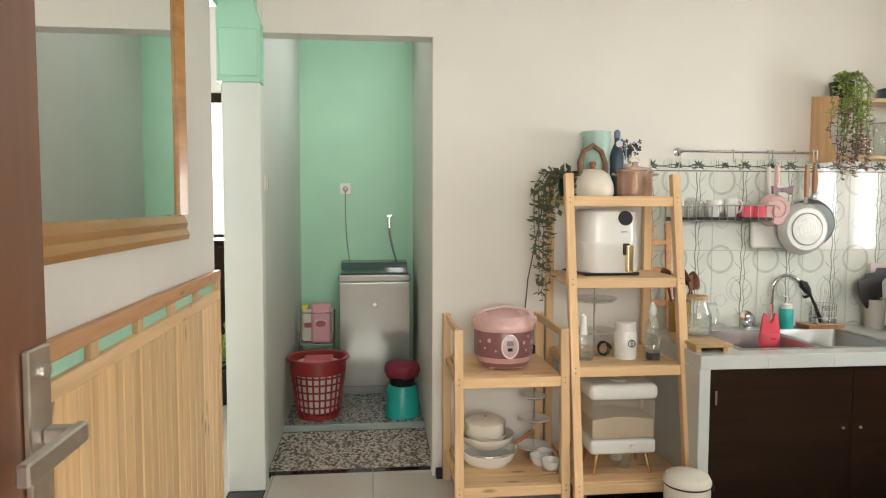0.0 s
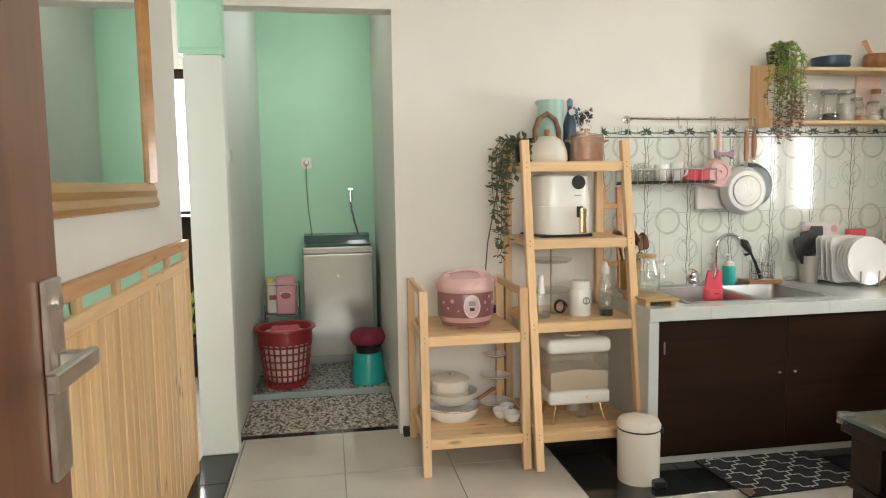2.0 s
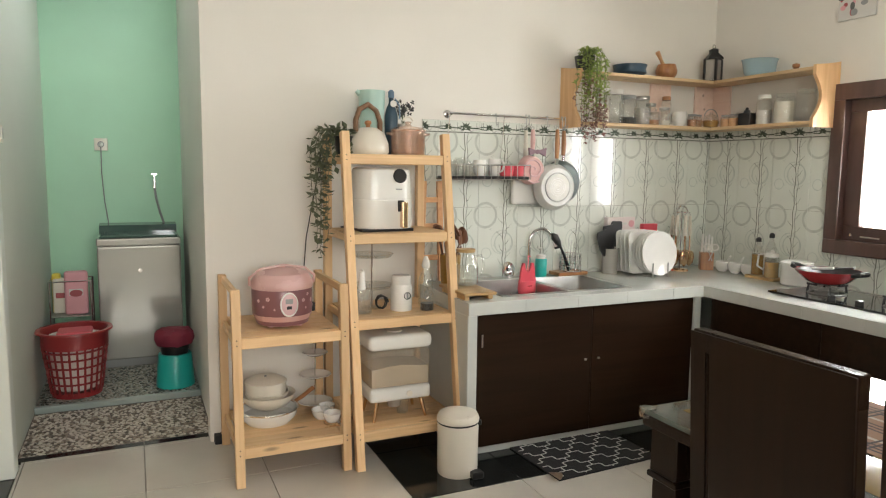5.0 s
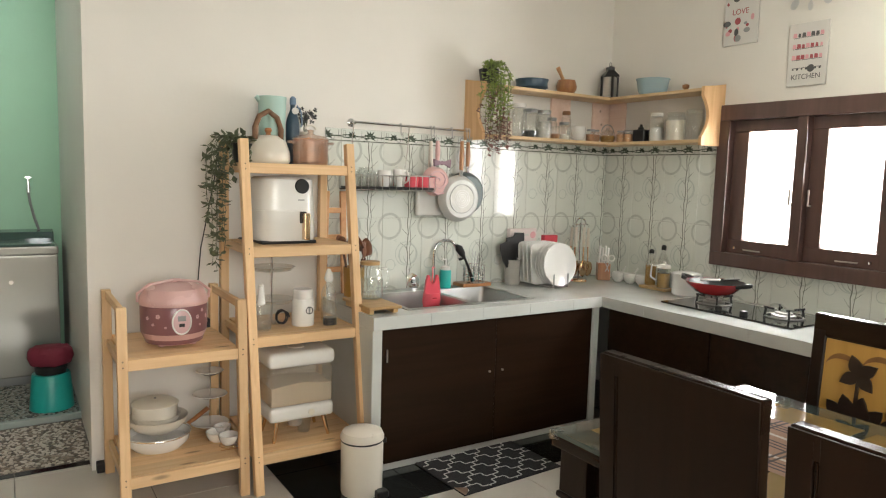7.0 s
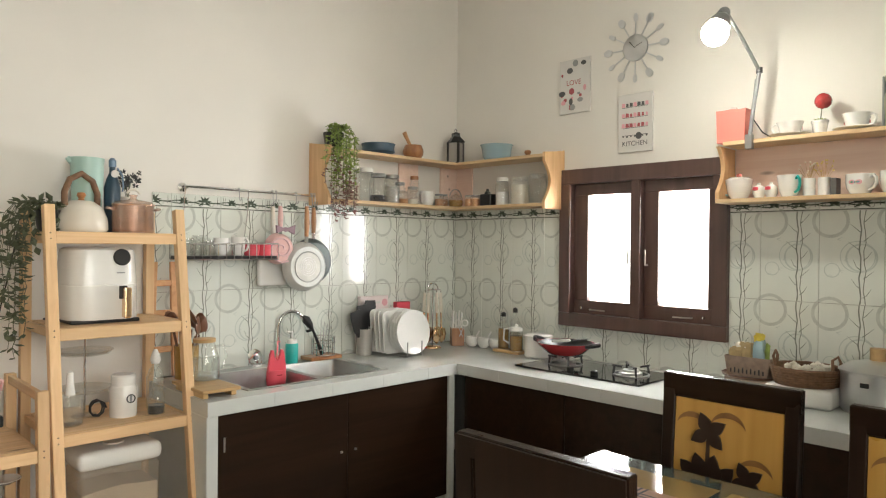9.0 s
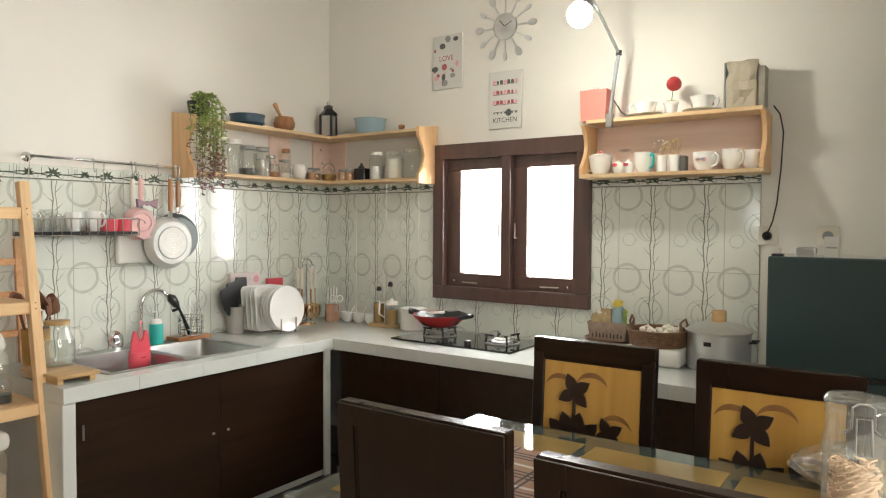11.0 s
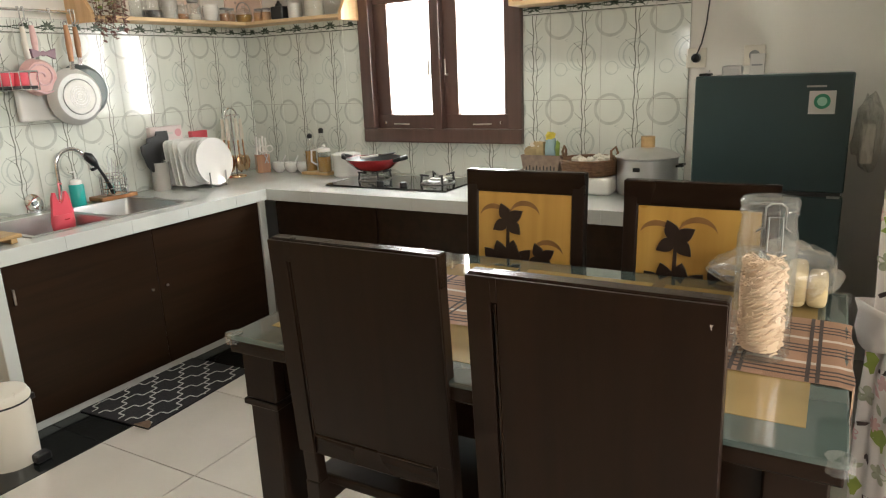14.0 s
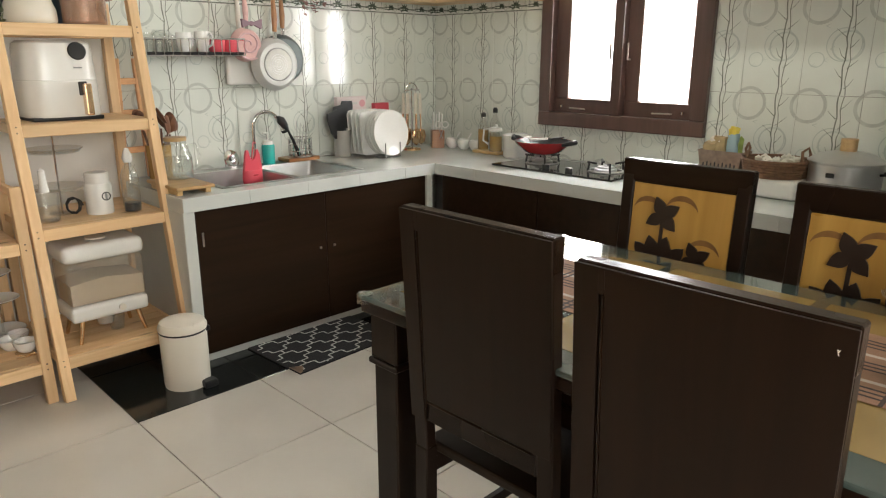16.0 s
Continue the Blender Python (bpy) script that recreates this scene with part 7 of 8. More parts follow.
bm = B()
prism(bm, [(-u, v) for u, v in bracket(0)], "x", -1.17, -1.151)
part("end_board", bm, SHELFZ, cs2)
bm = B()
prism(bm, [(-u, v) for u, v in bracket(0)], "y", -0.888, -0.869)
part("end_board", bm, SHELFZ, cs2)
part("back_board", box(B(), -0.52, -0.36, -0.016, -0.003, 1.619, 1.879, 0.001), PINKW, cs2)
part("back_board", box(B(), -0.16, -0.008, -0.016, -0.003, 1.619, 1.879, 0.001), PINKW, cs2)
part("back_board", box(B(), -0.016, -0.003, -0.16, -0.02, 1.619, 1.879, 0.001), PINKW, cs2)
trailing("hanging_plant", "green trailing artificial plant hanging from the corner shelf", (-1.085, -0.115, 1.898),
         [(a, 0.095 + 0.02 * (a % 3), L) for a, L in ((250, 0.40), (262, 0.30), (270, 0.44), (280, 0.33), (290, 0.40), (302, 0.36), (255, 0.20), (275, 0.24), (238, 0.42), (315, 0.34), (268, 0.12), (285, 0.45), (218, 0.25), (228, 0.38), (246, 0.46), (258, 0.16), (266, 0.36), (322, 0.40), (235, 0.14), (244, 0.22), (252, 0.28))], [LEAF, LEAF, LEAFR], 0.025, 9, True)
T1, B1 = 1.898, 1.618
b = solo("enamel_bowl", bowl_mesh(0.10, 0.062, 0.72), NAVY, "dark blue enamel bowl on the shelf", "bowl", smooth=True)
b.location = (-0.755, -0.10, T1)
mo = thing("mortar", (-0.48, -0.10, T1), "turned brown wooden mortar with its pestle", "mortar")
part("bowl", lathe(B(), [(0, 0), (0.045, 0), (0.062, 0.03), (0.064, 0.05), (0.052, 0.085), (0.046, 0.085), (0.05, 0.05), (0, 0.02)], 26), OLIVE, mo, smooth=True)
part("pestle", tube(B(), [(0.01, 0, 0.03), (-0.045, 0.0, 0.11), (-0.075, 0.0, 0.155)], [0.013, 0.010, 0.014], 12), RAIL, mo, smooth=True)
la = thing("lantern", (-0.12, -0.11, T1), "small black metal candle lantern", "lantern", rz=20)
part("base", box(B(), -0.044, 0.044, -0.044, 0.044, 0, 0.012, 0.003), BLACKP, la)
for sx in (-1, 1):
    for sy in (-1, 1):
        part("post", box(B(), sx * 0.036 - 0.007, sx * 0.036 + 0.007, sy * 0.036 - 0.007, sy * 0.036 + 0.007, 0.012, 0.14), BLACKP, la)
for k in range(4):
    q = part("pane", box(B(), -0.029, 0.029, -0.037, -0.0355, 0.014, 0.138), FROST, la)
    q.matrix_local = pose(0, 0, 0, 0, 0, 90 * k)
part("candle", lathe(B(), [(0, 0.0122), (0.028, 0.0122), (0.028, 0.125), (0, 0.127)], 16), PORC, la, smooth=True)
part("roof", lathe(B(), [(0.066, 0.14), (0.062, 0.15), (0.03, 0.18), (0.03, 0.198), (0.034, 0.20), (0, 0.212)], 4), BLACKP, la)
la.children[-1].rotation_euler = (0, 0, 0)
part("ring", tube(B(), arc((0, 0, 0.215), 0.016, 0, 330, 12), 0.002, 6, True), BLACKP, la)
b = solo("enamel_pot", lathe(B(), [(0, 0), (0.07, 0), (0.085, 0.02), (0.095, 0.085), (0.102, 0.092), (0.092, 0.092), (0.08, 0.02), (0, 0.005)], 30), SKYB, "pale blue enamel pot on the shelf", "pot", smooth=True)
b.location = (-0.11, -0.455, T1)
b = solo("wooden_stopper", lathe(B(), [(0, 0), (0.012, 0), (0.01, 0.012), (0.02, 0.025), (0.019, 0.038), (0, 0.045)], 18), OLIVE, "small brown wooden stopper on the shelf", "stopper", smooth=True)
b.location = (-0.10, -0.69, T1)
for x, y, r, h, f, fh, lid, lab in (
        (-0.93, -0.09, 0.042, 0.20, RICE, 0.5, WHITEP, "tall clear jar of pale grains with a white lid"),
        (-0.84, -0.10, 0.045, 0.19, None, 0, WHITEP, "tall empty clear jar with a white lid"),
        (-0.755, -0.10, 0.052, 0.165, BLACKP, 0.25, GREYP, "clear jar of dark beans with a grey lid"),
        (-0.65, -0.10, 0.050, 0.165, FROST, 0.6, STEEL, "clear jar of pale flakes with a steel lid"),
        (-0.56, -0.07, 0.035, 0.13, None, 0, STEEL, "clear jar with a steel lid"),
        (-0.585, -0.13, 0.033, 0.075, OLIVE, 0.4, CLEAR, "small clear jar of brown spice"),
        (-0.50, -0.12, 0.036, 0.105, CREAM, 0.3, STEEL, "clear spice jar with a steel lid"),
        (-0.45, -0.08, 0.030, 0.175, None, 0, OLIVE, "slim clear jar with a wooden lid")):
    jar(x, y, B1, r, h, f, fh, lid, lab)
mug(-0.365, -0.105, B1, 0.045, 0.09, PORC, "white mug on the corner shelf", 160, flare=0.92)
for x, y in ((-0.285, -0.13), (-0.235, -0.12)):
    jar(x, y, B1, 0.030, 0.075, OLIVE, 0.6, GREYP, "small jar of spices with a grey lid")
gt = thing("glass_teapot", (-0.135, -0.13, B1), "small clear glass teapot with an arched handle", "teapot")
part("body", lathe(B(), [(0, 0), (0.04, 0), (0.052, 0.03), (0.045, 0.065), (0.022, 0.08), (0.012, 0.085), (0.01, 0.095), (0, 0.097)], 26), CLEAR, gt, smooth=True)
part("tea", lathe(B(), [(0, 0.004), (0.038, 0.004), (0.048, 0.03), (0.045, 0.045), (0, 0.045)], 22), OIL, gt, smooth=True)
part("handle", tube(B(), arc((0, 0, 0.06), 0.055, 10, 170, 14), 0.003, 7), STEEL, gt)
for y in (-0.225, -0.285):
    jar(-0.11, y, B1, 0.030, 0.072, RAIL, 0.7, STEEL, "small jar of reddish spice")
sb = thing("black_dispenser", (-0.10, -0.385, B1), "small black spice grinder", "grinder")
part("body", box(B(), -0.035, 0.035, -0.045, 0.045, 0, 0.075, 0.004), BLACKP, sb)
part("spout", lathe(B(), [(0.02, 0.075), (0.018, 0.09), (0.01, 0.095), (0.008, 0.108), (0, 0.11)], 14, (0, 0.01, 0)), BLACKP, sb, smooth=True)
jar(-0.10, -0.495, B1, 0.043, 0.165, PORC, 0.5, WHITEP, "flared clear jar with a white lid")
jar(-0.10, -0.635, B1, 0.058, 0.160, CREAM, 0.75, CLEAR, "round clear jar full of white sugar")
jar(-0.10, -0.765, B1, 0.056, 0.170, None, 0, CLEAR, "round empty clear jar")

# ---------------------------------------------------------------- cup shelf
us2 = thing("cup_shelf", (0, 0, 0), "pale pine wall shelf with scalloped ends and a back board", "shelf")
SB, ST = 1.578, 1.858
YA, YB = -1.862, -2.690
part("board", box(B(), -0.19, -0.012, YB, YA, SB, SB + 0.018, 0.002), SHELFP, us2)
part("board", box(B(), -0.185, -0.012, YB + 0.01, YA - 0.03, ST - 0.018, ST, 0.002), SHELFP, us2)
part("back_board", box(B(), -0.011, -0.0005, YB + 0.02, YA - 0.02, SB + 0.0185, ST - 0.0185), PINKW, us2)
for y in (YA, YB + 0.018):
    pts = [(-0.012, SB + 0.019), (-0.19, SB + 0.019), (-0.19, SB + 0.04)]
    for k in range(9):
        t = k / 8
        pts.append((-0.19 + 0.06 * math.sin(math.pi * t * 0.9), SB + 0.05 + 0.20 * t))
    pts += [(-0.19, ST - 0.019), (-0.012, ST - 0.019)]
    part("end_board", prism(B(), pts, "y", y - 0.018, y), SHELFZ, us2)
for y in (-2.24, -2.27):
    part("knot", lathe(B(), [(0, 0), (0.005, 0), (0, 0.001)], 8), OLIVE, us2)
UB, UT = SB + 0.018, ST
t1 = mug(-0.10, -1.935, UB, 0.054, 0.092, PORC, "white teacup with a pale green handle and a lid", 105, flare=1.12, grip=MINTP)
part("lid", lathe(B(), [(0, 0.093), (0.056, 0.093), (0.045, 0.102), (0, 0.106)], 22), PORC, t1, smooth=True)
part("lid_flower", lathe(B(), [(0, 0.105), (0.010, 0.106), (0.013, 0.113), (0.006, 0.120), (0, 0.121)], 10), SALMON, t1, "small orange flower knob")
mug(-0.10, -2.155, UB, 0.046, 0.098, PORC, "white flared mug with a teal handle", -128, grip=TEALP)
mug(-0.10, -2.43, UB, 0.054, 0.085, PORC, "wide white mug with a printed band", -125, flare=0.98)
mug(-0.10, -2.545, UB, 0.045, 0.092, PORC, "white mug with a small dark print", -128, flare=0.98)
mug(-0.085, -2.625, UB, 0.040, 0.085, PORC, "white mug with a curved handle", -125, flare=0.98)
for ob in [o for o in scene.objects if o.get("label") == "wide white mug with a printed band"]:
    for a, m in ((-14, INKP), (-4, INKG), (4, BLUEF), (14, INKP)):
        q = part("print", prism(B(), disc(0.012 if m is INKP else 0.014, 14, (0, 0), 1, 0.8 if m is INKP else 0.35), "x", -0.0012, 0), m, ob)
        q.matrix_local = Matrix.Rotation(radians(300 + a), 4, "Z") @ pose(0.0553, 0, 0.05, 0, 0, 180)
for y in (-2.030, -2.084):
    b = thing("sugar_pot", (-0.115, y, UB), "small white ceramic pot with red dabs", "pot", "sugar pots")
    part("body", lathe(B(), [(0, 0), (0.018, 0), (0.0265, 0.024), (0.026, 0.048), (0.018, 0.058), (0.007, 0.062), (0.008, 0.070), (0, 0.072)], 20), PORC, b, smooth=True)
    part("red_dab", lathe(B(), [(0, 0.0), (0.014, 0.004), (0.013, 0.016), (0, 0.020)], 10, (-0.020, 0.006, 0.034)), CORAL, b)
for y, m in ((-2.235, PORC), (-2.295, PORC)):
    v = thing("bud_vase", (-0.10, y, UB), "white cylinder vase with dried baby's breath", "vase", "bud vases")
    part("vase", lathe(B(), [(0, 0), (0.024, 0), (0.025, 0.08), (0.022, 0.08), (0, 0.01)], 18), m, v, smooth=True)
    bm = B()
    fm = B()
    for k in range(14):
        d = Vector((rnd.uniform(-0.025, 0.025), rnd.uniform(-0.04, 0.04), 0.10 + rnd.uniform(0, 0.055)))
        tube(bm, [(0, 0, 0.06), d], 0.0008, 4)
        lathe(fm, [(0, -0.004), (0.0045, 0), (0, 0.004)], 6, d)
    part("stem", bm, BAMB, v)
    part("blossoms", fm, CREAM if y > -2.26 else YELLOWF, v)
bx = solo("card_box", box(B(), -0.03, 0.03, -0.012, 0.012, 0, 0.075, 0.001), INK, "small dark card box beside the vases", "box")
bx.location = (-0.09, -2.335, UB)
for y, h in ((-2.155, 0.058), (-2.415, 0.062)):
    sc = solo("saucer", lathe(B(), [(0, 0), (0.045, 0), (0.088, 0.013), (0.086, 0.015), (0.038, 0.004), (0, 0.004)], 28), CREAM, "beige saucer under a teacup", "saucer", "saucers", smooth=True)
    sc.location = (-0.10, y, UT)
    c = mug(-0.10, y, UT + 0.0045, 0.046, h * 1.12, PORC, "white teacup with a floral print", 105 if h < 0.06 else -100, flare=1.2)
    for k in range(5):
        q = part("flower_print", prism(B(), disc(0.008, 7), "x", 0, 0.0012), INK if k % 2 else INKR, c)
        q.matrix_local = Matrix.Rotation(radians((180 if h < 0.06 else 20) + 35 * k + (0 if h < 0.06 else 20)), 4, "Z") @ pose(0.0475, 0, 0.036 + 0.008 * (k % 2))
tp = thing("topiary", (-0.10, -2.275, UT), "red pompom flower in a small white pot", "flower")
part("pot", lathe(B(), [(0, 0), (0.024, 0), (0.031, 0.05), (0.034, 0.052), (0.034, 0.062), (0.03, 0.062), (0, 0.05)], 20), PORC, tp, smooth=True)
part("stem", tube(B(), [(0, 0, 0.05), (0.0, -0.008, 0.12)], 0.002, 6), LEAFK, tp)
bm = B()
bmesh.ops.create_icosphere(bm, subdivisions=3, radius=0.034)
for v in bm.verts:
    v.co *= 1 + 0.06 * noise.noise(v.co * 160)
    v.co += Vector((0, -0.012, 0.145))
part("pompom", bm, REDE, tp, "fuzzy dark red ball")
bm = B()
for k in range(10):
    a = 0.63 * k
    d = Vector((math.cos(a), math.sin(a), 0.35))
    s = Vector((-math.sin(a), math.cos(a), 0)) * 0.006
    c = Vector((0, 0, 0.06))
    bm.faces.new([bm.verts.new(x) for x in (c, c + d * 0.015 + s, c + d * 0.03, c + d * 0.015 - s)])
part("foliage", bm, LEAF, tp)
cb = thing("cloth_organizer", (-0.10, -2.575, UT), "beige canvas bag standing on the shelf", "bag")
bm = box(B(), -0.055, 0.055, -0.075, 0.05, 0, 0.20, 0.010, 2)
bmesh.ops.subdivide_edges(bm, edges=bm.edges[:], cuts=4, use_grid_fill=True)
for v in bm.verts:
    k = min(1.0, v.co.z / 0.05)
    v.co += Vector((noise.noise(v.co * 22), noise.noise(v.co * 22 + Vector((4, 0, 0))), 0.6 * noise.noise(v.co * 18 + Vector((0, 6, 0))))) * 0.020 * k
part("bag", bm, mat("beige_canvas", (0.50, 0.44, 0.34), 0.85, var=0.12, scale=12, bump=0.4, bscale=300), cb)
part("dark_edge", box(B(), -0.056, 0.0, 0.0505, 0.058, 0.003, 0.20, 0.002), GREYP, cb)
part("side_pocket", box(B(), -0.04, 0.04, -0.105, -0.076, 0, 0.175, 0.006, 2), mat("grey_canvas", (0.36, 0.33, 0.28), 0.85, var=0.2, scale=20, bump=0.4), cb)
gb = thing("gift_bag", (-0.115, -1.915, UT), "salmon orange paper gift bag on the shelf", "bag")
bm = B()
prism(bm, [(-0.062, 0.0), (0.062, 0.0), (0.068, 0.15), (0.04, 0.148), (0.0, 0.152), (-0.04, 0.147), (-0.068, 0.15)], "x", -0.04, 0.04)
part("bag", bm, SALMON, gb)
part("tag", box(B(), -0.012, 0.012, -0.01, 0.012, 0.15, 0.165), PAPER, gb)

# clamp lamp with its lit globe
lp = thing("clamp_lamp", (-0.165, -2.015, UT), "grey clamp lamp with a bright lit globe", "lamp")
part("clamp", box(B(), -0.04, -0.012, -0.016, 0.016, -0.045, 0.02, 0.003), STEEL, lp)
part("lower_arm", tube(B(), [(-0.02, 0, 0.015), (-0.015, -0.012, 0.14), (0.0, -0.03, 0.30)], 0.009, 10), GREYP, lp, smooth=True)
part("strut", tube(B(), [(0.0, 0.012, 0.02), (0.008, -0.012, 0.27)], 0.004, 8), GREYP, lp)
part("joint", lathe(B(), [(0, -0.012), (0.014, -0.012), (0.014, 0.012), (0, 0.012)], 14, (0.0, -0.03, 0.305)), BLACKP, lp)
part("upper_arm", tube(B(), [(0.0, -0.03, 0.305), (-0.18, -0.02, 0.42), (-0.395, -0.045, 0.468)], 0.008, 10), GREYP, lp, smooth=True)
part("socket", tube(B(), [(-0.40, -0.045, 0.465), (-0.425, -0.047, 0.437)], [0.022, 0.028], 14), GREYP, lp, smooth=True)
bm = B()
bmesh.ops.create_icosphere(bm, subdivisions=3, radius=0.052)
for v in bm.verts:
    v.co += Vector((-0.465, -0.035, 0.366))
part("globe", bm, BULB, lp, "glowing white lamp globe", smooth=True)
neck_axis = Vector((0.50, -0.15, 0.85)).normalized()
bm = lathe(B(), [(0.018, 0.085), (0.030, 0.080), (0.040, 0.058), (0.045, 0.034), (0.042, 0.034), (0.037, 0.056), (0.027, 0.077), (0.018, 0.081)], 28)
bm.transform(Matrix.Translation(Vector((-0.465, -0.035, 0.366))) @ neck_axis.to_track_quat("Z", "Y").to_matrix().to_4x4())
part("shade", bm, GREYP, lp, "small grey collar behind the globe", smooth=True)
part("cord", tube(B(), [(0.0, 0.0, 0.10), (0.02, -0.04, 0.03), (0.04, -0.075, 0.006)], 0.003, 6), BLACKP, lp)

# ---------------------------------------------------------------- pictures, clock, sockets


def poster(name, label, y0, y1, z0, z1):
    p = thing(name, (0, (y0 + y1) / 2, z0), label, "picture", "kitchen pictures")
    w, h = abs(y1 - y0) / 2, z1 - z0
    part("board", box(B(), -0.014, -0.001, -w, w, 0, h, 0.0015), PAPER, p)
    return p, w, h


def word(parent, text, size, material, y, z, x=-0.0150):
    cu = bpy.data.curves.new("lettering", "FONT")
    cu.body, cu.size, cu.extrude = text, size, 0.0004
    cu.align_x, cu.align_y = "CENTER", "CENTER"
    tmp = bpy.data.objects.new("lettering", cu)
    me = bpy.data.meshes.new_from_object(tmp)
    bpy.data.objects.remove(tmp)
    me.materials.clear()
    me.materials.append(material)
    ob = new("lettering", me)
    ob.parent = parent
    ob.matrix_local = Matrix.Translation((x, y, z)) @ Euler((radians(90), 0, radians(-90))).to_matrix().to_4x4()
    return ob


p1, w, h = poster("kitchen_picture", "white kitchen picture printed with pots and the word KITCHEN", -1.243, -1.446, 1.880, 2.192)
word(p1, "KITCHEN", 0.036, INK, 0, 0.045)
for row, (z, m) in enumerate(((0.255, INK), (0.20, INKR), (0.145, INKR), (0.105, INK))):
    part("printed_shelf", box(B(), -0.0146, -0.0141, -w * 0.75, w * 0.75, z - 0.016, z - 0.0135), INK, p1)
    for k in range(7):
        y = -w * 0.68 + w * 1.36 * k / 6
        s = rnd.uniform(0.006, 0.011)
        if row == 3:
            part("printed_pot", prism(B(), disc(s * (1.9 if k == 2 else 0.6), 12, (y, z - 0.02)), "x", -0.0146, -0.0141), m, p1)
        else:
            part("printed_pot", prism(B(), [(y - s, z - 0.012), (y + s, z - 0.012), (y + s * 0.8, z + s), (y - s * 0.8, z + s * 0.8)], "x", -0.0146, -0.0141), m if k % 3 else INKP, p1)
p2, w, h = poster("love_picture", "white kitchen picture with fruit and the word LOVE", -0.853, -1.060, 2.137, 2.447)
word(p2, "LOVE", 0.042, INKR, 0.005, 0.175)
for k in range(26):
    y, z = rnd.uniform(-w * 0.85, w * 0.85), rnd.uniform(0.03, 0.285)
    if abs(z - 0.175) < 0.035 and abs(y) < 0.06:
        continue
    r = rnd.uniform(0.010, 0.026)
    part("printed_fruit", prism(B(), disc(r, 9, (y, z), rnd.uniform(0.5, 1), rnd.uniform(0.5, 1)), "x", -0.0147 - 0.0001 * (k % 4), -0.0141), rnd.choice((INKR, INKP, GREYP, INKR, INK)), p2)
ck = thing("cutlery_clock", (0, -1.34, 2.435), "silver wall clock with spoons and forks for rays", "clock")
q = part("dial", lathe(B(), [(0, 0), (0.07, 0), (0.072, 0.014), (0.062, 0.018), (0, 0.018)], 30), ALU, ck, smooth=True)
q.matrix_local = pose(-0.001, 0, 0, 0, -90, 0)
for k in range(12):
    a = radians(30 * k)
    c, s = math.cos(a), math.sin(a)
    ray = part("spoon" if k % 2 == 0 else "fork", beam(B(), (-0.010, 0.06 * c, 0.06 * s), (-0.010, 0.145 * c, 0.145 * s), 0.007, 0.003, (1, 0, 0)), ALU, ck)
    bm = B()
    L, wd = (0.052, 0.019) if k % 2 == 0 else (0.045, 0.012)
    pts = [(0.14 + L * (0.5 - 0.5 * math.cos(math.pi * i / 8)), wd * math.sin(math.pi * i / 8) ** 0.8) for i in range(9)]
    pts += [(u, -v) for u, v in pts[-2:0:-1]]
    prism(bm, [(u * c - v * s, u * s + v * c) for u, v in pts], "x", -0.013, -0.009)
    part("bowl" if k % 2 == 0 else "tines", bm, ALU, ray)
part("hand", beam(B(), (-0.021, 0, 0), (-0.021, 0.03, 0.035), 0.004, 0.001, (1, 0, 0)), BLACKP, ck)
part("hand", beam(B(), (-0.022, 0, 0), (-0.022, -0.045, 0.02), 0.003, 0.001, (1, 0, 0)), BLACKP, ck)


def socket(name, m, label):
    s = thing(name, (0, 0, 0), label, "socket", "wall sockets")
    s.matrix_basis = m
    part("plate", box(B(), -0.042, 0.042, -0.012, 0, -0.042, 0.042, 0.004, 2), CREAM, s)
    q = part("well", lathe(B(), [(0.021, 0), (0.021, 0.002), (0.018, 0.0005), (0, 0.0005)], 20), GREYP, s, smooth=True)
    q.matrix_local = pose(0, -0.0122, 0, 90, 0, 0)
    return s


s1 = socket("wall_socket", pose(0, -2.68, 1.308, 0, 0, -90), "cream wall socket with a black plug")
q = part("plug", lathe(B(), [(0, 0), (0.019, 0), (0.018, 0.02), (0.006, 0.03), (0, 0.03)], 16), BLACKP, s1, smooth=True)
q.matrix_local = pose(0, -0.0145, 0, 90, 0, 0)
socket("wall_socket", pose(0, -2.915, 1.31, 0, 0, -90), "cream wall socket above the fridge")
cb2 = thing("power_cord", (0, 0, 0), "black lamp cord hanging down to the socket", "cord")
part("wire", tube(B(), [(-0.03, -2.697, 1.875), (-0.012, -2.72, 1.84), (-0.008, -2.735, 1.76), (-0.008, -2.728, 1.6), (-0.010, -2.715, 1.45), (-0.014, -2.70, 1.37), (-0.035, -2.683, 1.318)], 0.003, 6), BLACKP, cb2)
pg = thing("plastic_bracket", (-0.035, -2.735, CT), "thin white upright strip beside the fridge", "strip")
part("strip", box(B(), -0.008, 0.008, -0.006, 0.006, -CT, 0.52, 0.001), WHITEP, pg)

# things on and beside the fridge
fo = solo("foil_packet", box(B(), -0.03, 0.03, -0.055, 0.055, 0, 0.05, 0.014, 3), ALU, "crumpled silver foil packet on the fridge", "packet")
for v in fo.data.vertices:
    v.co += Vector((noise.noise(v.co * 60), noise.noise(v.co * 60 + Vector((5, 0, 0))), 0)) * 0.006
fo.location = (-0.50, -2.895, 1.2365)
fo.scale = (0.8, 0.62, 0.8)
mb = thing("medicine_box", (-0.50, -2.978, 1.2365), "small white printed carton on the fridge", "carton")
part("carton", box(B(), -0.02, 0.02, -0.024, 0.024, 0, 0.078, 0.001), PAPER, mb)
part("text_bar", box(B(), -0.0207, -0.0201, -0.018, 0.018, 0.036, 0.042), GREYP, mb)
bg = thing("plastic_bag", (-0.45, -3.345, 0.97), "crumpled clear plastic bag hanging beside the fridge", "bag")
bm = B()
bmesh.ops.create_icosphere(bm, subdivisions=3, radius=1.0)
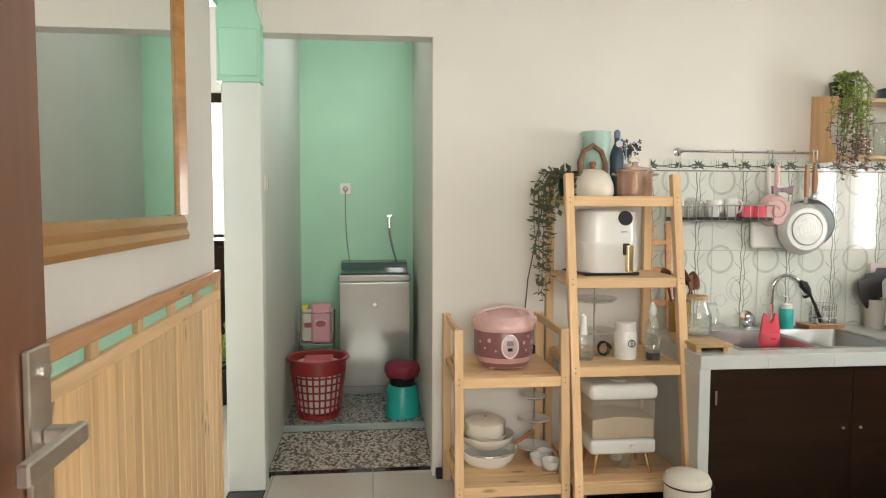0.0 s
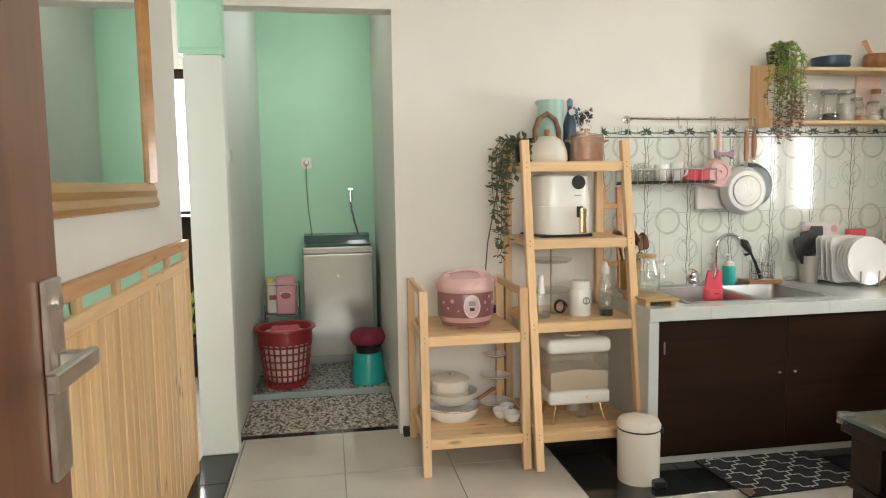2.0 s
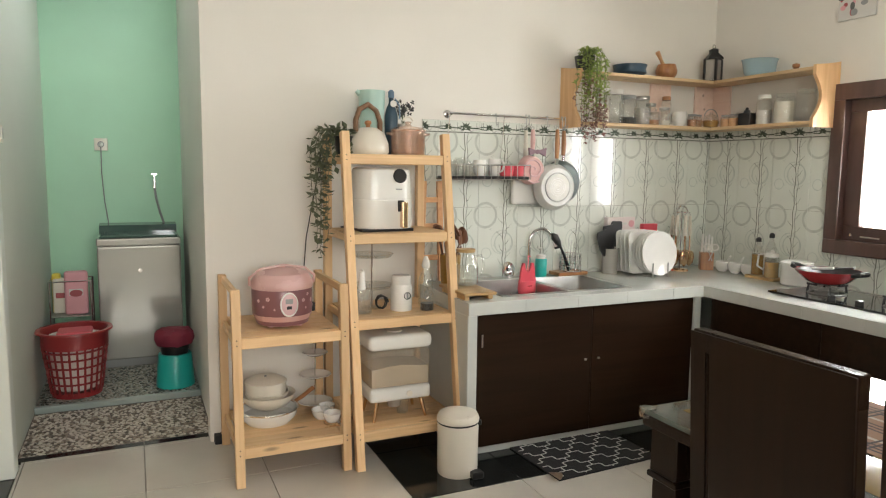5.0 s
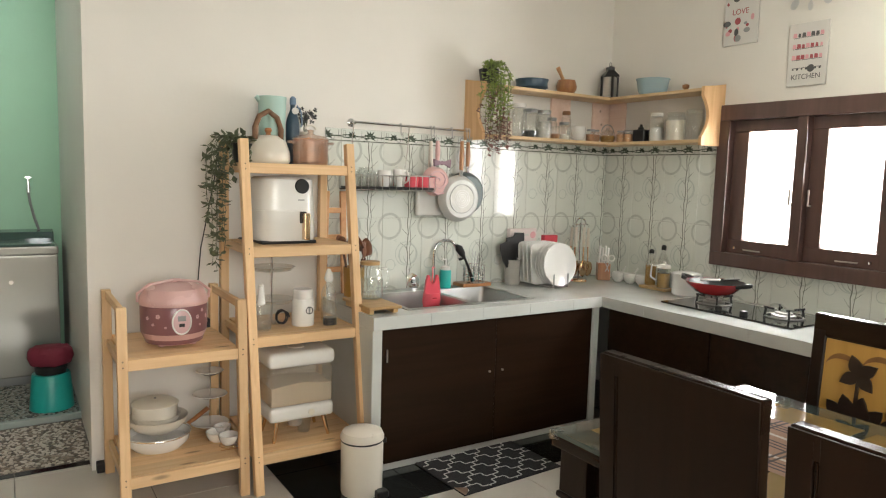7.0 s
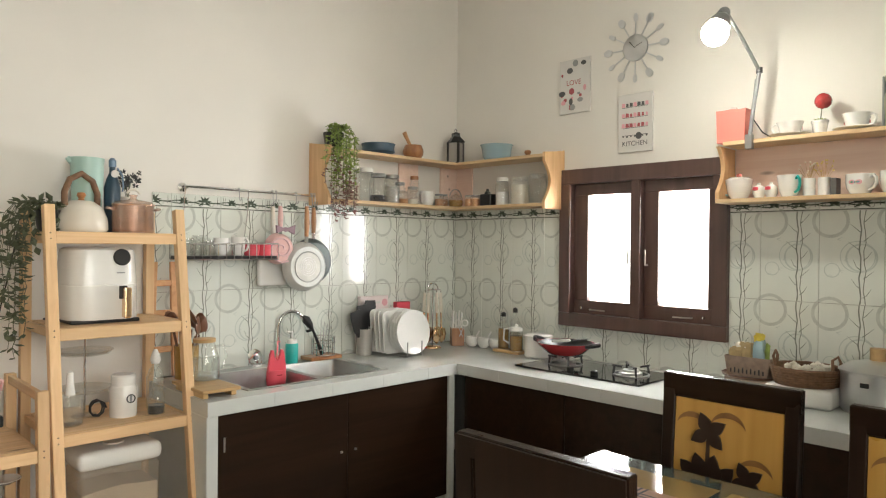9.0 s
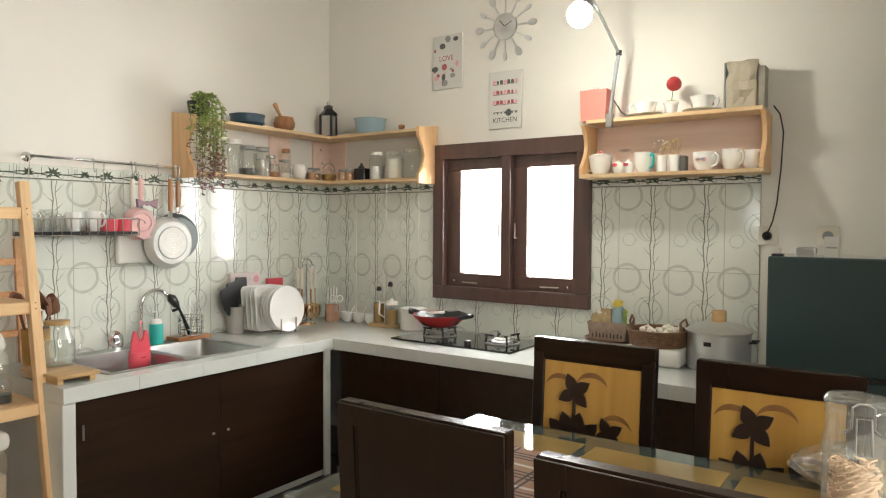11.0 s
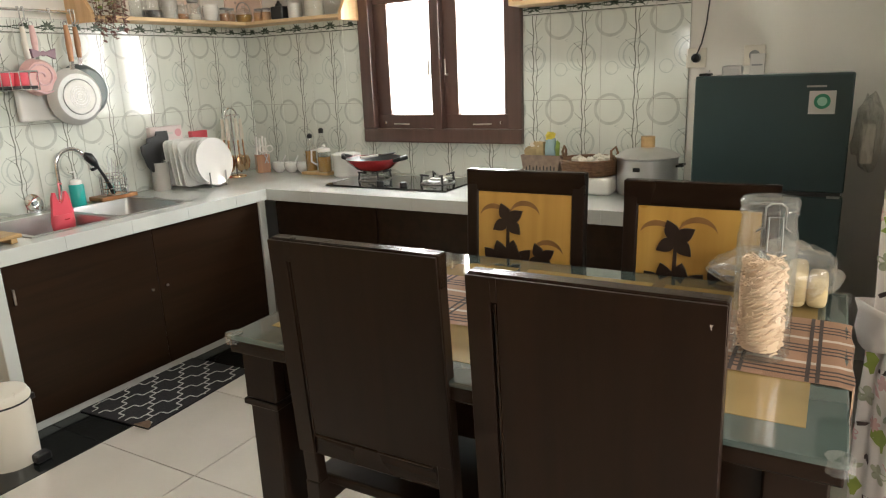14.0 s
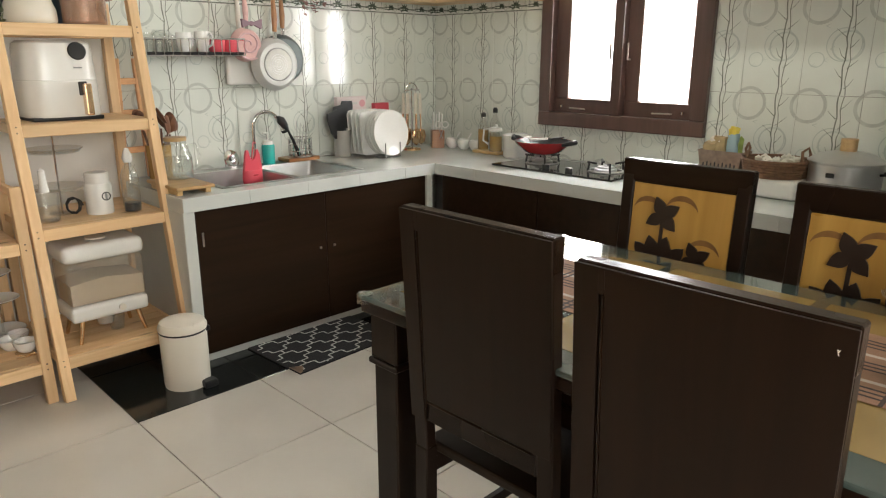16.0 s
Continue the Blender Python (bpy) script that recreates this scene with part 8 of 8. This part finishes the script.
for v in bm.verts:
    d = v.co.copy()
    k = 1 + 0.35 * noise.noise(d * 2.3) + 0.12 * noise.noise(d * 6)
    v.co = Vector((d.x * 0.16 * k, d.y * 0.045 * k, d.z * 0.13 * k + 0.06))
part("film", bm, FOIL, bg)
part("contents", box(B(), -0.09, 0.09, -0.02, 0.02, -0.04, 0.10, 0.012, 2), CREAM, bg)
gx = thing("green_wall_box", (-0.45, -3.49, 1.68), "olive green box hung on the wall near the corner", "box")
bm = B()
prism(bm, [(0.001, 0.0), (0.14, 0.035), (0.20, 0.07), (0.20, 0.42), (0.001, 0.42)], "x", -0.28, 0.28)
part("body", bm, mat("olive_green_paint", (0.10, 0.16, 0.03), 0.5, var=0.15), gx)
part("foot", box(B(), -0.29, -0.24, 0.002, 0.05, -0.03, 0.0, 0.003), BLACKP, gx)

# ---------------------------------------------------------------- laundry alcove
SZ = 0.032
ws = thing("washing_machine", (-3.415, 1.66, SZ), "silver-grey top-loading washing machine with a dark glass lid", "washing machine")
part("plinth", box(B(), -0.235, 0.235, -0.22, 0.23, 0, 0.06, 0.004), GREYP, ws)
part("cabinet", box(B(), -0.248, 0.248, -0.26, 0.24, 0.06, 0.80, 0.012, 3), WASHER, ws)
part("top_collar", box(B(), -0.25, 0.25, -0.262, 0.242, 0.801, 0.850, 0.010, 3), WASHER, ws)
part("lid_glass", box(B(), -0.232, 0.232, -0.255, 0.12, 0.8505, 0.866, 0.006, 2), LID, ws, "dark green glass lid")
bm = B()
prism(bm, [(0.10, 0.851), (0.24, 0.851), (0.24, 0.915), (0.13, 0.905)], "x", -0.245, 0.245)
part("control_panel", bm, LID, ws, "dark control panel")
part("badge", prism(B(), disc(0.012, 16, (0.0, 0.64)), "y", -0.2625, -0.2605), CHROME, ws)
bk = thing("laundry_basket", (-3.775, 0.97, SZ), "dark red plastic laundry basket full of clothes", "basket")
bk.scale = (1.05, 1.05, 1.06)
n, rows = 26, 8


def brad(z):
    return 0.125 + 0.048 * z / 0.36


part("base", lathe(B(), [(0, 0.002), (0.125, 0.002), (0.126, 0.03), (0.118, 0.03), (0, 0.01)], n), MAROON, bk)
bm = B()
lathe(bm, [(brad(0.30), 0.27), (brad(0.30) + 0.001, 0.36), (0.188, 0.362), (0.19, 0.352), (0.182, 0.35)], 32)
part("rim", bm, MAROON, bk, smooth=True)
for k in range(n):
    a = 2 * math.pi * k / n
    part("upright", beam(B(), (brad(0.02) * math.cos(a), brad(0.02) * math.sin(a), 0.02), (brad(0.29) * math.cos(a), brad(0.29) * math.sin(a), 0.29), 0.011, 0.004, (math.cos(a), math.sin(a), 0)), MAROON, bk)
for z in (0.08, 0.125, 0.17, 0.215, 0.255):
    part("hoop", tube(B(), arc((0, 0, z), brad(z), 0, 350, 35, "xy"), 0.0055, 6, True), MAROON, bk)
bm = B()
bmesh.ops.create_icosphere(bm, subdivisions=4, radius=1.0)
for v in bm.verts:
    d = v.co.copy()
    k = 1 + 0.10 * noise.noise(d * 3) + 0.05 * noise.noise(d * 9)
    z = (d.z + 1) / 2
    r = 0.112 + 0.035 * z
    v.co = Vector((d.x * r * k / max(0.55, math.hypot(d.x, d.y)) if math.hypot(d.x, d.y) > 0.55 else d.x * r * 1.8 * k, d.y * r * k / max(0.55, math.hypot(d.x, d.y)) if math.hypot(d.x, d.y) > 0.55 else d.y * r * 1.8 * k, 0.015 + 0.335 * z * (0.9 + 0.1 * k)))
part("laundry", bm, CLOTHW, bk, "crumpled white and pink laundry", smooth=True)
part("shirt", box(B(), -0.08, 0.09, -0.12, 0.04, 0.325, 0.362, 0.012, 2), CORAL, bk, "folded red cloth")
stl = thing("bucket", (-3.245, 0.92, SZ), "turquoise bucket with a dark red lid bag", "bucket")
part("body", lathe(B(), [(0, 0), (0.105, 0), (0.11, 0.006), (0.095, 0.19), (0.09, 0.20), (0, 0.20)], 34), TEALP, stl, smooth=True)
part("collar", lathe(B(), [(0.075, 0.20), (0.082, 0.245), (0.07, 0.25), (0, 0.25)], 28), BLACKP, stl, smooth=True)
bm = B()
lathe(bm, [(0, 0.245), (0.10, 0.255), (0.112, 0.285), (0.108, 0.325), (0.085, 0.345), (0, 0.35)], 30)
for v in bm.verts:
    v.co *= 1 + 0.04 * noise.noise(v.co * 30)
part("lid_cover", bm, WINE, stl, "dark red cloth cover", smooth=True)
ct = thing("wire_trolley", (-3.815, 1.42, SZ), "chrome wire trolley of detergents", "trolley")
for sx in (-1, 1):
    for sy in (-1, 1):
        part("leg", tube(B(), [(sx * 0.115, sy * 0.09, 0), (sx * 0.115, sy * 0.09, 0.60)], 0.006, 8), CHROME, ct)
for z in (0.12, 0.38, 0.60):
    part("shelf_ring", tube(B(), [(-0.115, -0.09, z), (0.115, -0.09, z), (0.115, 0.09, z), (-0.115, 0.09, z)], 0.004, 6, True), CHROME, ct)
    if z < 0.5:
        part("shelf_plate", box(B(), -0.112, 0.112, -0.088, 0.088, z - 0.003, z + 0.003), STEEL, ct)
for x, y, z, w, h, m, lab in ((0.03, -0.03, 0.386, 0.13, 0.27, INKP, "pink detergent pouch"), (-0.06, 0.03, 0.386, 0.09, 0.22, CREAM, "cream detergent packet"), (-0.085, 0.05, 0.386, 0.05, 0.25, YELLOWF, "slim yellow soap packet"), (0.0, 0.0, 0.126, 0.18, 0.20, CLOTHW, "white plastic bundle")):
    d = thing("detergent_packet", (-3.815 + x, 1.42 + y, SZ + z), lab + " on the trolley", "packet", "detergents")
    part("pouch", box(B(), -w / 2, w / 2, -0.035, 0.035, 0, h, 0.018, 3), m, d, smooth=True)
    part("label_bar", box(B(), -w * 0.3, w * 0.3, -0.0365, -0.0352, h * 0.45, h * 0.6), PAPER if m is INKP else INKR, d)
    if m is INKP:
        part("printed_shape", prism(B(), disc(w * 0.28, 16, (0, h * 0.5), 1, 0.6), "y", -0.0375, -0.0366), INKR, d)
s3 = socket("wall_socket", pose(-3.63, 1.92, 1.488), "white wall socket with a plug in the alcove")
q = part("plug", lathe(B(), [(0, 0), (0.018, 0), (0.016, 0.02), (0.006, 0.03), (0, 0.03)], 14), WHITEP, s3, smooth=True)
q.matrix_local = pose(0, -0.0145, 0, 90, 0, 0)
c3 = thing("power_cord", (0, 0, 0), "grey washer cord hanging from the socket", "cord")
part("wire", tube(B(), [(-3.63, 1.885, 1.47), (-3.632, 1.88, 1.3), (-3.622, 1.90, 1.1), (-3.602, 1.905, 0.94)], 0.004, 6), GREYP, c3)
tpv = thing("water_tap", (-3.30, 1.92, 1.22), "small chrome wall tap with a grey hose", "tap")
part("spindle", tube(B(), [(0, -0.002, 0.02), (0, -0.05, 0.02)], 0.010, 10), CHROME, tpv)
part("valve", tube(B(), [(0, -0.05, -0.03), (0, -0.05, 0.06)], [0.014, 0.009], 10), CHROME, tpv, smooth=True)
part("wing", box(B(), -0.018, 0.018, -0.054, -0.046, 0.06, 0.072, 0.002), CHROME, tpv)
part("hose", tube(B(), [(0, -0.05, -0.03), (0.008, -0.055, -0.10), (0.03, -0.05, -0.20), (0.06, -0.045, -0.30)], 0.008, 8), GREYP, tpv, smooth=True)
sw = thing("light_switch", (-3.97, 0.19, 1.478), "white light switch on the alcove side wall", "switch")
part("plate", box(B(), 0.0005, 0.010, -0.04, 0.04, -0.04, 0.04, 0.003, 2), CREAM, sw)
part("rocker", box(B(), 0.010, 0.015, -0.015, 0.015, -0.025, 0.025, 0.002), WHITEP, sw)
dw = thing("door_stop", (-3.10, -0.02, 0), "small dark rubber block at the wall foot", "stop")
part("block", box(B(), -0.02, 0.025, -0.03, 0.018, 0.0, 0.045, 0.006, 2), RUBBER, dw)

# ---------------------------------------------------------------- on the dining table
TT = 0.7583
ru = thing("table_runner", (-1.888, -2.709, TT), "tan plaid table runner with dark stripes", "runner")
RW, RL = 0.165, 0.598


def runner_at(u, v):
    """u across the runner, v along it; past the table's end it hangs down."""
    if v < -RL:
        return Vector((u, -RL - 0.006 - 0.004 * math.sin(u * 40), 0.0015 - (-RL - v)))
    return Vector((u, v, 0.0016 + 0.0008 * math.sin(v * 25 + u * 9)))


def ribbon(u0, u1, v0, v1, lift, nu, nv):
    bm = B()
    g = [[bm.verts.new(runner_at(u0 + (u1 - u0) * i / nu, v0 + (v1 - v0) * j / nv) + Vector((0, -lift if v0 + (v1 - v0) * j / nv < -RL else 0, lift))) for j in range(nv + 1)] for i in range(nu + 1)]
    for i in range(nu):
        for j in range(nv):
            bm.faces.new((g[i][j], g[i + 1][j], g[i + 1][j + 1], g[i][j + 1]))
    return bm


part("cloth", ribbon(-RW, RW, -RL - 0.11, RL - 0.03, 0.0, 8, 60), PLAIDT, ru)
for u in (-0.145, -0.128, -0.111, -0.03, -0.013, 0.004, 0.085, 0.102, 0.119):
    part("stripe", ribbon(u, u + 0.0065, -RL - 0.11, RL - 0.03, 0.0006, 1, 60), PLAIDD, ru, "dark lengthwise stripe")
for u in (-0.085, 0.04):
    part("stripe", ribbon(u, u + 0.012, -RL - 0.11, RL - 0.03, 0.0005, 1, 60), PLAIDW, ru, "pale lengthwise stripe")
v = -RL - 0.08
while v < RL - 0.06:
    for k, (dv, m) in enumerate(((0, PLAIDD), (0.016, PLAIDD))):
        part("stripe", ribbon(-RW, RW, v + dv, v + dv + 0.007, 0.0009, 8, 1), m, ru)
    v += 0.125
jr = thing("pasta_jar", (-1.965, -3.158, TT + 0.004), "tall glass clip-top jar half full of twisted pasta", "jar")
jr.scale = (0.92, 0.92, 1.05)
part("glass_body", lathe(B(), [(0, 0), (0.05, 0), (0.0555, 0.008), (0.0555, 0.215), (0.051, 0.238), (0.0495, 0.255), (0.053, 0.258), (0.053, 0.264)], 40), JARG, jr, smooth=True)
part("rubber_seal", tube(B(), arc((0, 0, 0.2665), 0.050, 0, 350, 35, "xy"), 0.0025, 6, True), CLEAR, jr)
part("lid", lathe(B(), [(0.053, 0.269), (0.054, 0.280), (0.049, 0.286), (0.03, 0.288), (0.025, 0.284), (0, 0.283)], 40), JARG, jr, "thick glass lid", smooth=True)
bm = B()
lathe(bm, [(0, 0.012), (0.036, 0.014), (0.039, 0.05), (0.036, 0.085), (0.039, 0.12), (0.034, 0.158), (0, 0.166)], 18)
for k in range(330):
    a, r, z = rnd.uniform(0, 6.28), 0.032 * math.sqrt(rnd.random()), 0.010 + 0.158 * k / 330
    if k % 3:
        r = 0.033
    c = Vector((r * math.cos(a), r * math.sin(a), z))
    w = rnd.uniform(0, 6.28)
    pts = []
    for i in range(9):
        t = w + i * 0.75
        q = c + Vector((0.013 * math.cos(t), 0.013 * math.sin(t), 0.0016 * i + 0.003 * math.sin(t * 2)))
        m = math.hypot(q.x, q.y)
        if m > 0.0435:
            q.x, q.y = q.x * 0.0435 / m, q.y * 0.0435 / m
        pts.append(q)
    tube(bm, pts, 0.0017, 5)
pa = part("pasta", bm, PASTA, jr, "dry twisted pasta nests", smooth=True)
pa["kind"] = "stuff"
wr = part("wire_clip", tube(B(), [(-0.030, -0.045, 0.235), (-0.018, -0.056, 0.245), (-0.018, -0.058, 0.278), (-0.008, -0.056, 0.284), (0.008, -0.056, 0.284), (0.018, -0.058, 0.278), (0.018, -0.056, 0.245), (0.030, -0.045, 0.235)], 0.0018, 6), STEEL, jr)
wr.matrix_local = pose(0, 0, 0, 0, 0, -75)
wr = part("wire_latch", tube(B(), [(-0.012, -0.062, 0.262), (-0.013, -0.066, 0.205), (0.013, -0.066, 0.205), (0.012, -0.062, 0.262)], 0.0018, 6, True), STEEL, jr)
wr.matrix_local = pose(0, 0, 0, 0, 0, -75)
bag = thing("bread_bag", (-1.61, -3.18, TT), "clear plastic bag of pale bread on the table", "bag")
bm = B()
bmesh.ops.create_icosphere(bm, subdivisions=4, radius=1.0)
for v in bm.verts:
    d = v.co.copy()
    k = 1 + 0.18 * noise.noise(d * 2) + 0.10 * noise.noise(d * 6)
    z = max(-0.98, d.z)
    v.co = Vector((d.x * 0.10 * k, d.y * 0.105 * k, 0.002 + (z + 0.98) * 0.066 * k))
    if d.y > 0.6:
        v.co.y += (d.y - 0.6) * 0.16
part("film", bm, FOIL, bag, smooth=True)
for k, (wd, ht) in enumerate(((0.060, 0.070), (0.068, 0.088), (0.066, 0.084), (0.056, 0.066))):
    part("bread", box(B(), -wd, wd, -0.084 + 0.042 * k, -0.0425 + 0.042 * k, 0.006, ht, 0.017, 3), BREAD, bag, "pale bread roll", smooth=True)

# ---------------------------------------------------------------- curtain
cu = thing("curtain", (0, 0, 0), "white cotton curtain printed with birds and flowers, tied back", "curtain")


def cloth_at(s, z):
    """s round the gathered bundle (0 the far hem, 1 the wall again), z the height; drawn in at the tie."""
    pinch = math.exp(-((z - 0.72) / 0.13) ** 2)
    a = math.pi * (1.04 * s - 0.02)
    r = 0.089 * (1 - 0.10 * pinch) + 0.010 * math.sin(s * 15 + 0.8) + 0.004 * math.sin(s * 37 + z * 2) + 0.004 * math.sin(z * 4)
    return Vector((-1.50 + 1.1 * r * math.cos(a), -3.455 + r * math.sin(a), z))


bm = B()
ns, nz = 90, 60
g = [[bm.verts.new(cloth_at(i / ns, 0.03 + 2.35 * j / nz)) for j in range(nz + 1)] for i in range(ns + 1)]
for i in range(ns):
    for j in range(nz):
        bm.faces.new((g[i][j], g[i + 1][j], g[i + 1][j + 1], g[i][j + 1]))
cl = part("cloth", bm, CURTAIN, cu, smooth=True)
sol = cl.modifiers.new("thick", "SOLIDIFY")
sol.thickness = 0.0025
INKGRN = mat("olive_green_print", (0.30, 0.36, 0.07), 0.8, var=0.15)
INKSAGE = mat("sage_print", (0.42, 0.42, 0.30), 0.8, var=0.1)
INKBRN = mat("dark_brown_print", (0.07, 0.045, 0.04), 0.8, var=0.1)
INKROSE = mat("rose_print", (0.72, 0.46, 0.44), 0.8, var=0.1)


def decal(name, poly, s, z, size, turn, material):
    bm = B()
    c, d = math.cos(turn), math.sin(turn)
    pts = []
    for u, v in poly:
        a, b = (u * c - v * d) * size, (u * d + v * c) * size
        pts.append((s - a / 0.29, z + b))
    def lift(p, q, k):
        p = max(0.0, min(1, p))
        w = cloth_at(p, q)
        return w + Vector((w.x + 1.50, w.y + 3.455, 0)).normalized() * k
    vs = [bm.verts.new(lift(p, q, 0.0022)) for p, q in pts]
    m = bm.verts.new(lift(s, z, 0.0025))
    for i in range(len(vs)):
        try:
            bm.faces.new((vs[i], vs[(i + 1) % len(vs)], m))
        except ValueError:
            pass
    return part(name, bm, material, cu)


def blossom(n, k):
    return [((0.55 + 0.45 * abs(math.cos(n * math.pi * i / k))) * math.cos(2 * math.pi * i / k), (0.55 + 0.45 * abs(math.cos(n * math.pi * i / k))) * math.sin(2 * math.pi * i / k)) for i in range(k)]


LEAFSHAPE = [(-1, 0), (-0.4, 0.32), (0.3, 0.30), (1, 0), (0.3, -0.30), (-0.4, -0.32)]
BIRD = [(-1, 0.35), (-0.6, 0.1), (0.0, 0.0), (0.7, 0.05), (1.3, 0.0), (1.3, -0.3), (0.6, -0.38), (0, -0.35), (-0.5, -0.1)]
TULIP = [(-0.8, 0.1), (-0.5, 0.7), (-0.15, 1.0), (0.4, 0.8), (0.8, 0.1), (0.7, -0.5), (0.35, 0.1), (0.0, -0.5), (-0.35, 0.1), (-0.7, -0.5)]
CLOVER = [(-1, 0.2), (-0.6, 0.9), (0.0, 0.8), (0.6, 0.95), (1.0, 0.3), (0.5, -0.3), (0.1, -0.5), (0.15, -1), (-0.15, -0.9), (-0.4, -0.4)]
pr2 = random.Random(21)
for col in range(4):
    s0 = 0.10 + 0.225 * col
    for row in range(7):
        z0 = 0.12 + 0.325 * row + (0.16 if col % 2 else 0)
        for nm, sh2, ds, dz, sz, tn, m in (("printed_bird", BIRD, 0.0, 0.0, 0.030, -0.25, INKBRN), ("printed_blossom", blossom(5, 40), 0.02, 0.075, 0.024, 0.3, INKSAGE), ("printed_leaf", CLOVER, 0.0, 0.155, 0.028, -0.4, INKGRN),
                                           ("printed_flower", blossom(7, 42), 0.10, 0.02, 0.020, 0.1, INKROSE), ("printed_tulip", TULIP, 0.075, 0.245, 0.016, 0.1, INKBRN), ("printed_leaf", LEAFSHAPE, 0.08, 0.10, 0.020, 0.6, INKROSE),
                                           ("printed_leaf", LEAFSHAPE, -0.03, 0.225, 0.016, 1.0, INKSAGE), ("printed_leaf", LEAFSHAPE, 0.025, 0.215, 0.016, 2.2, INKSAGE), ("printed_flower", blossom(5, 30), -0.03, 0.29, 0.02, 0.0, INKROSE)):
            z = z0 + dz
            s = s0 + ds * 1.5
            if 0.06 < z < 2.33 and 0.02 < s < 0.97 and abs(z - 0.72) > 0.05:
                decal(nm, sh2, s, z, sz, tn + pr2.uniform(-0.15, 0.15), m)
bm = B()
rows = []
for k in range(29):
    t = k / 28
    a = math.pi * (1.02 * t - 0.01)
    r = 0.104 + 0.022 * math.exp(-((t - 0.36) / 0.12) ** 2)
    z = 0.66 + 0.05 * t
    rows.append([bm.verts.new((-1.50 + 1.1 * (r + e) * math.cos(a), -3.455 + (r + e) * math.sin(a), z + h + 0.006 * math.sin(t * 11 + h * 30))) for e, h in ((0.0, -0.05), (0.010, -0.01), (0.006, 0.03), (0.016, 0.055))])
for a, b in zip(rows, rows[1:]):
    for i in range(3):
        bm.faces.new((a[i], b[i], b[i + 1], a[i + 1]))
tie = part("tie_band", bm, CURTAIN, cu, smooth=True)
sol = tie.modifiers.new("thick", "SOLIDIFY")
sol.thickness = 0.003
part("rod", tube(B(), [(-1.30, -3.44, 2.40), (-2.30, -3.44, 2.40)], 0.012, 10), BRASSH, cu)
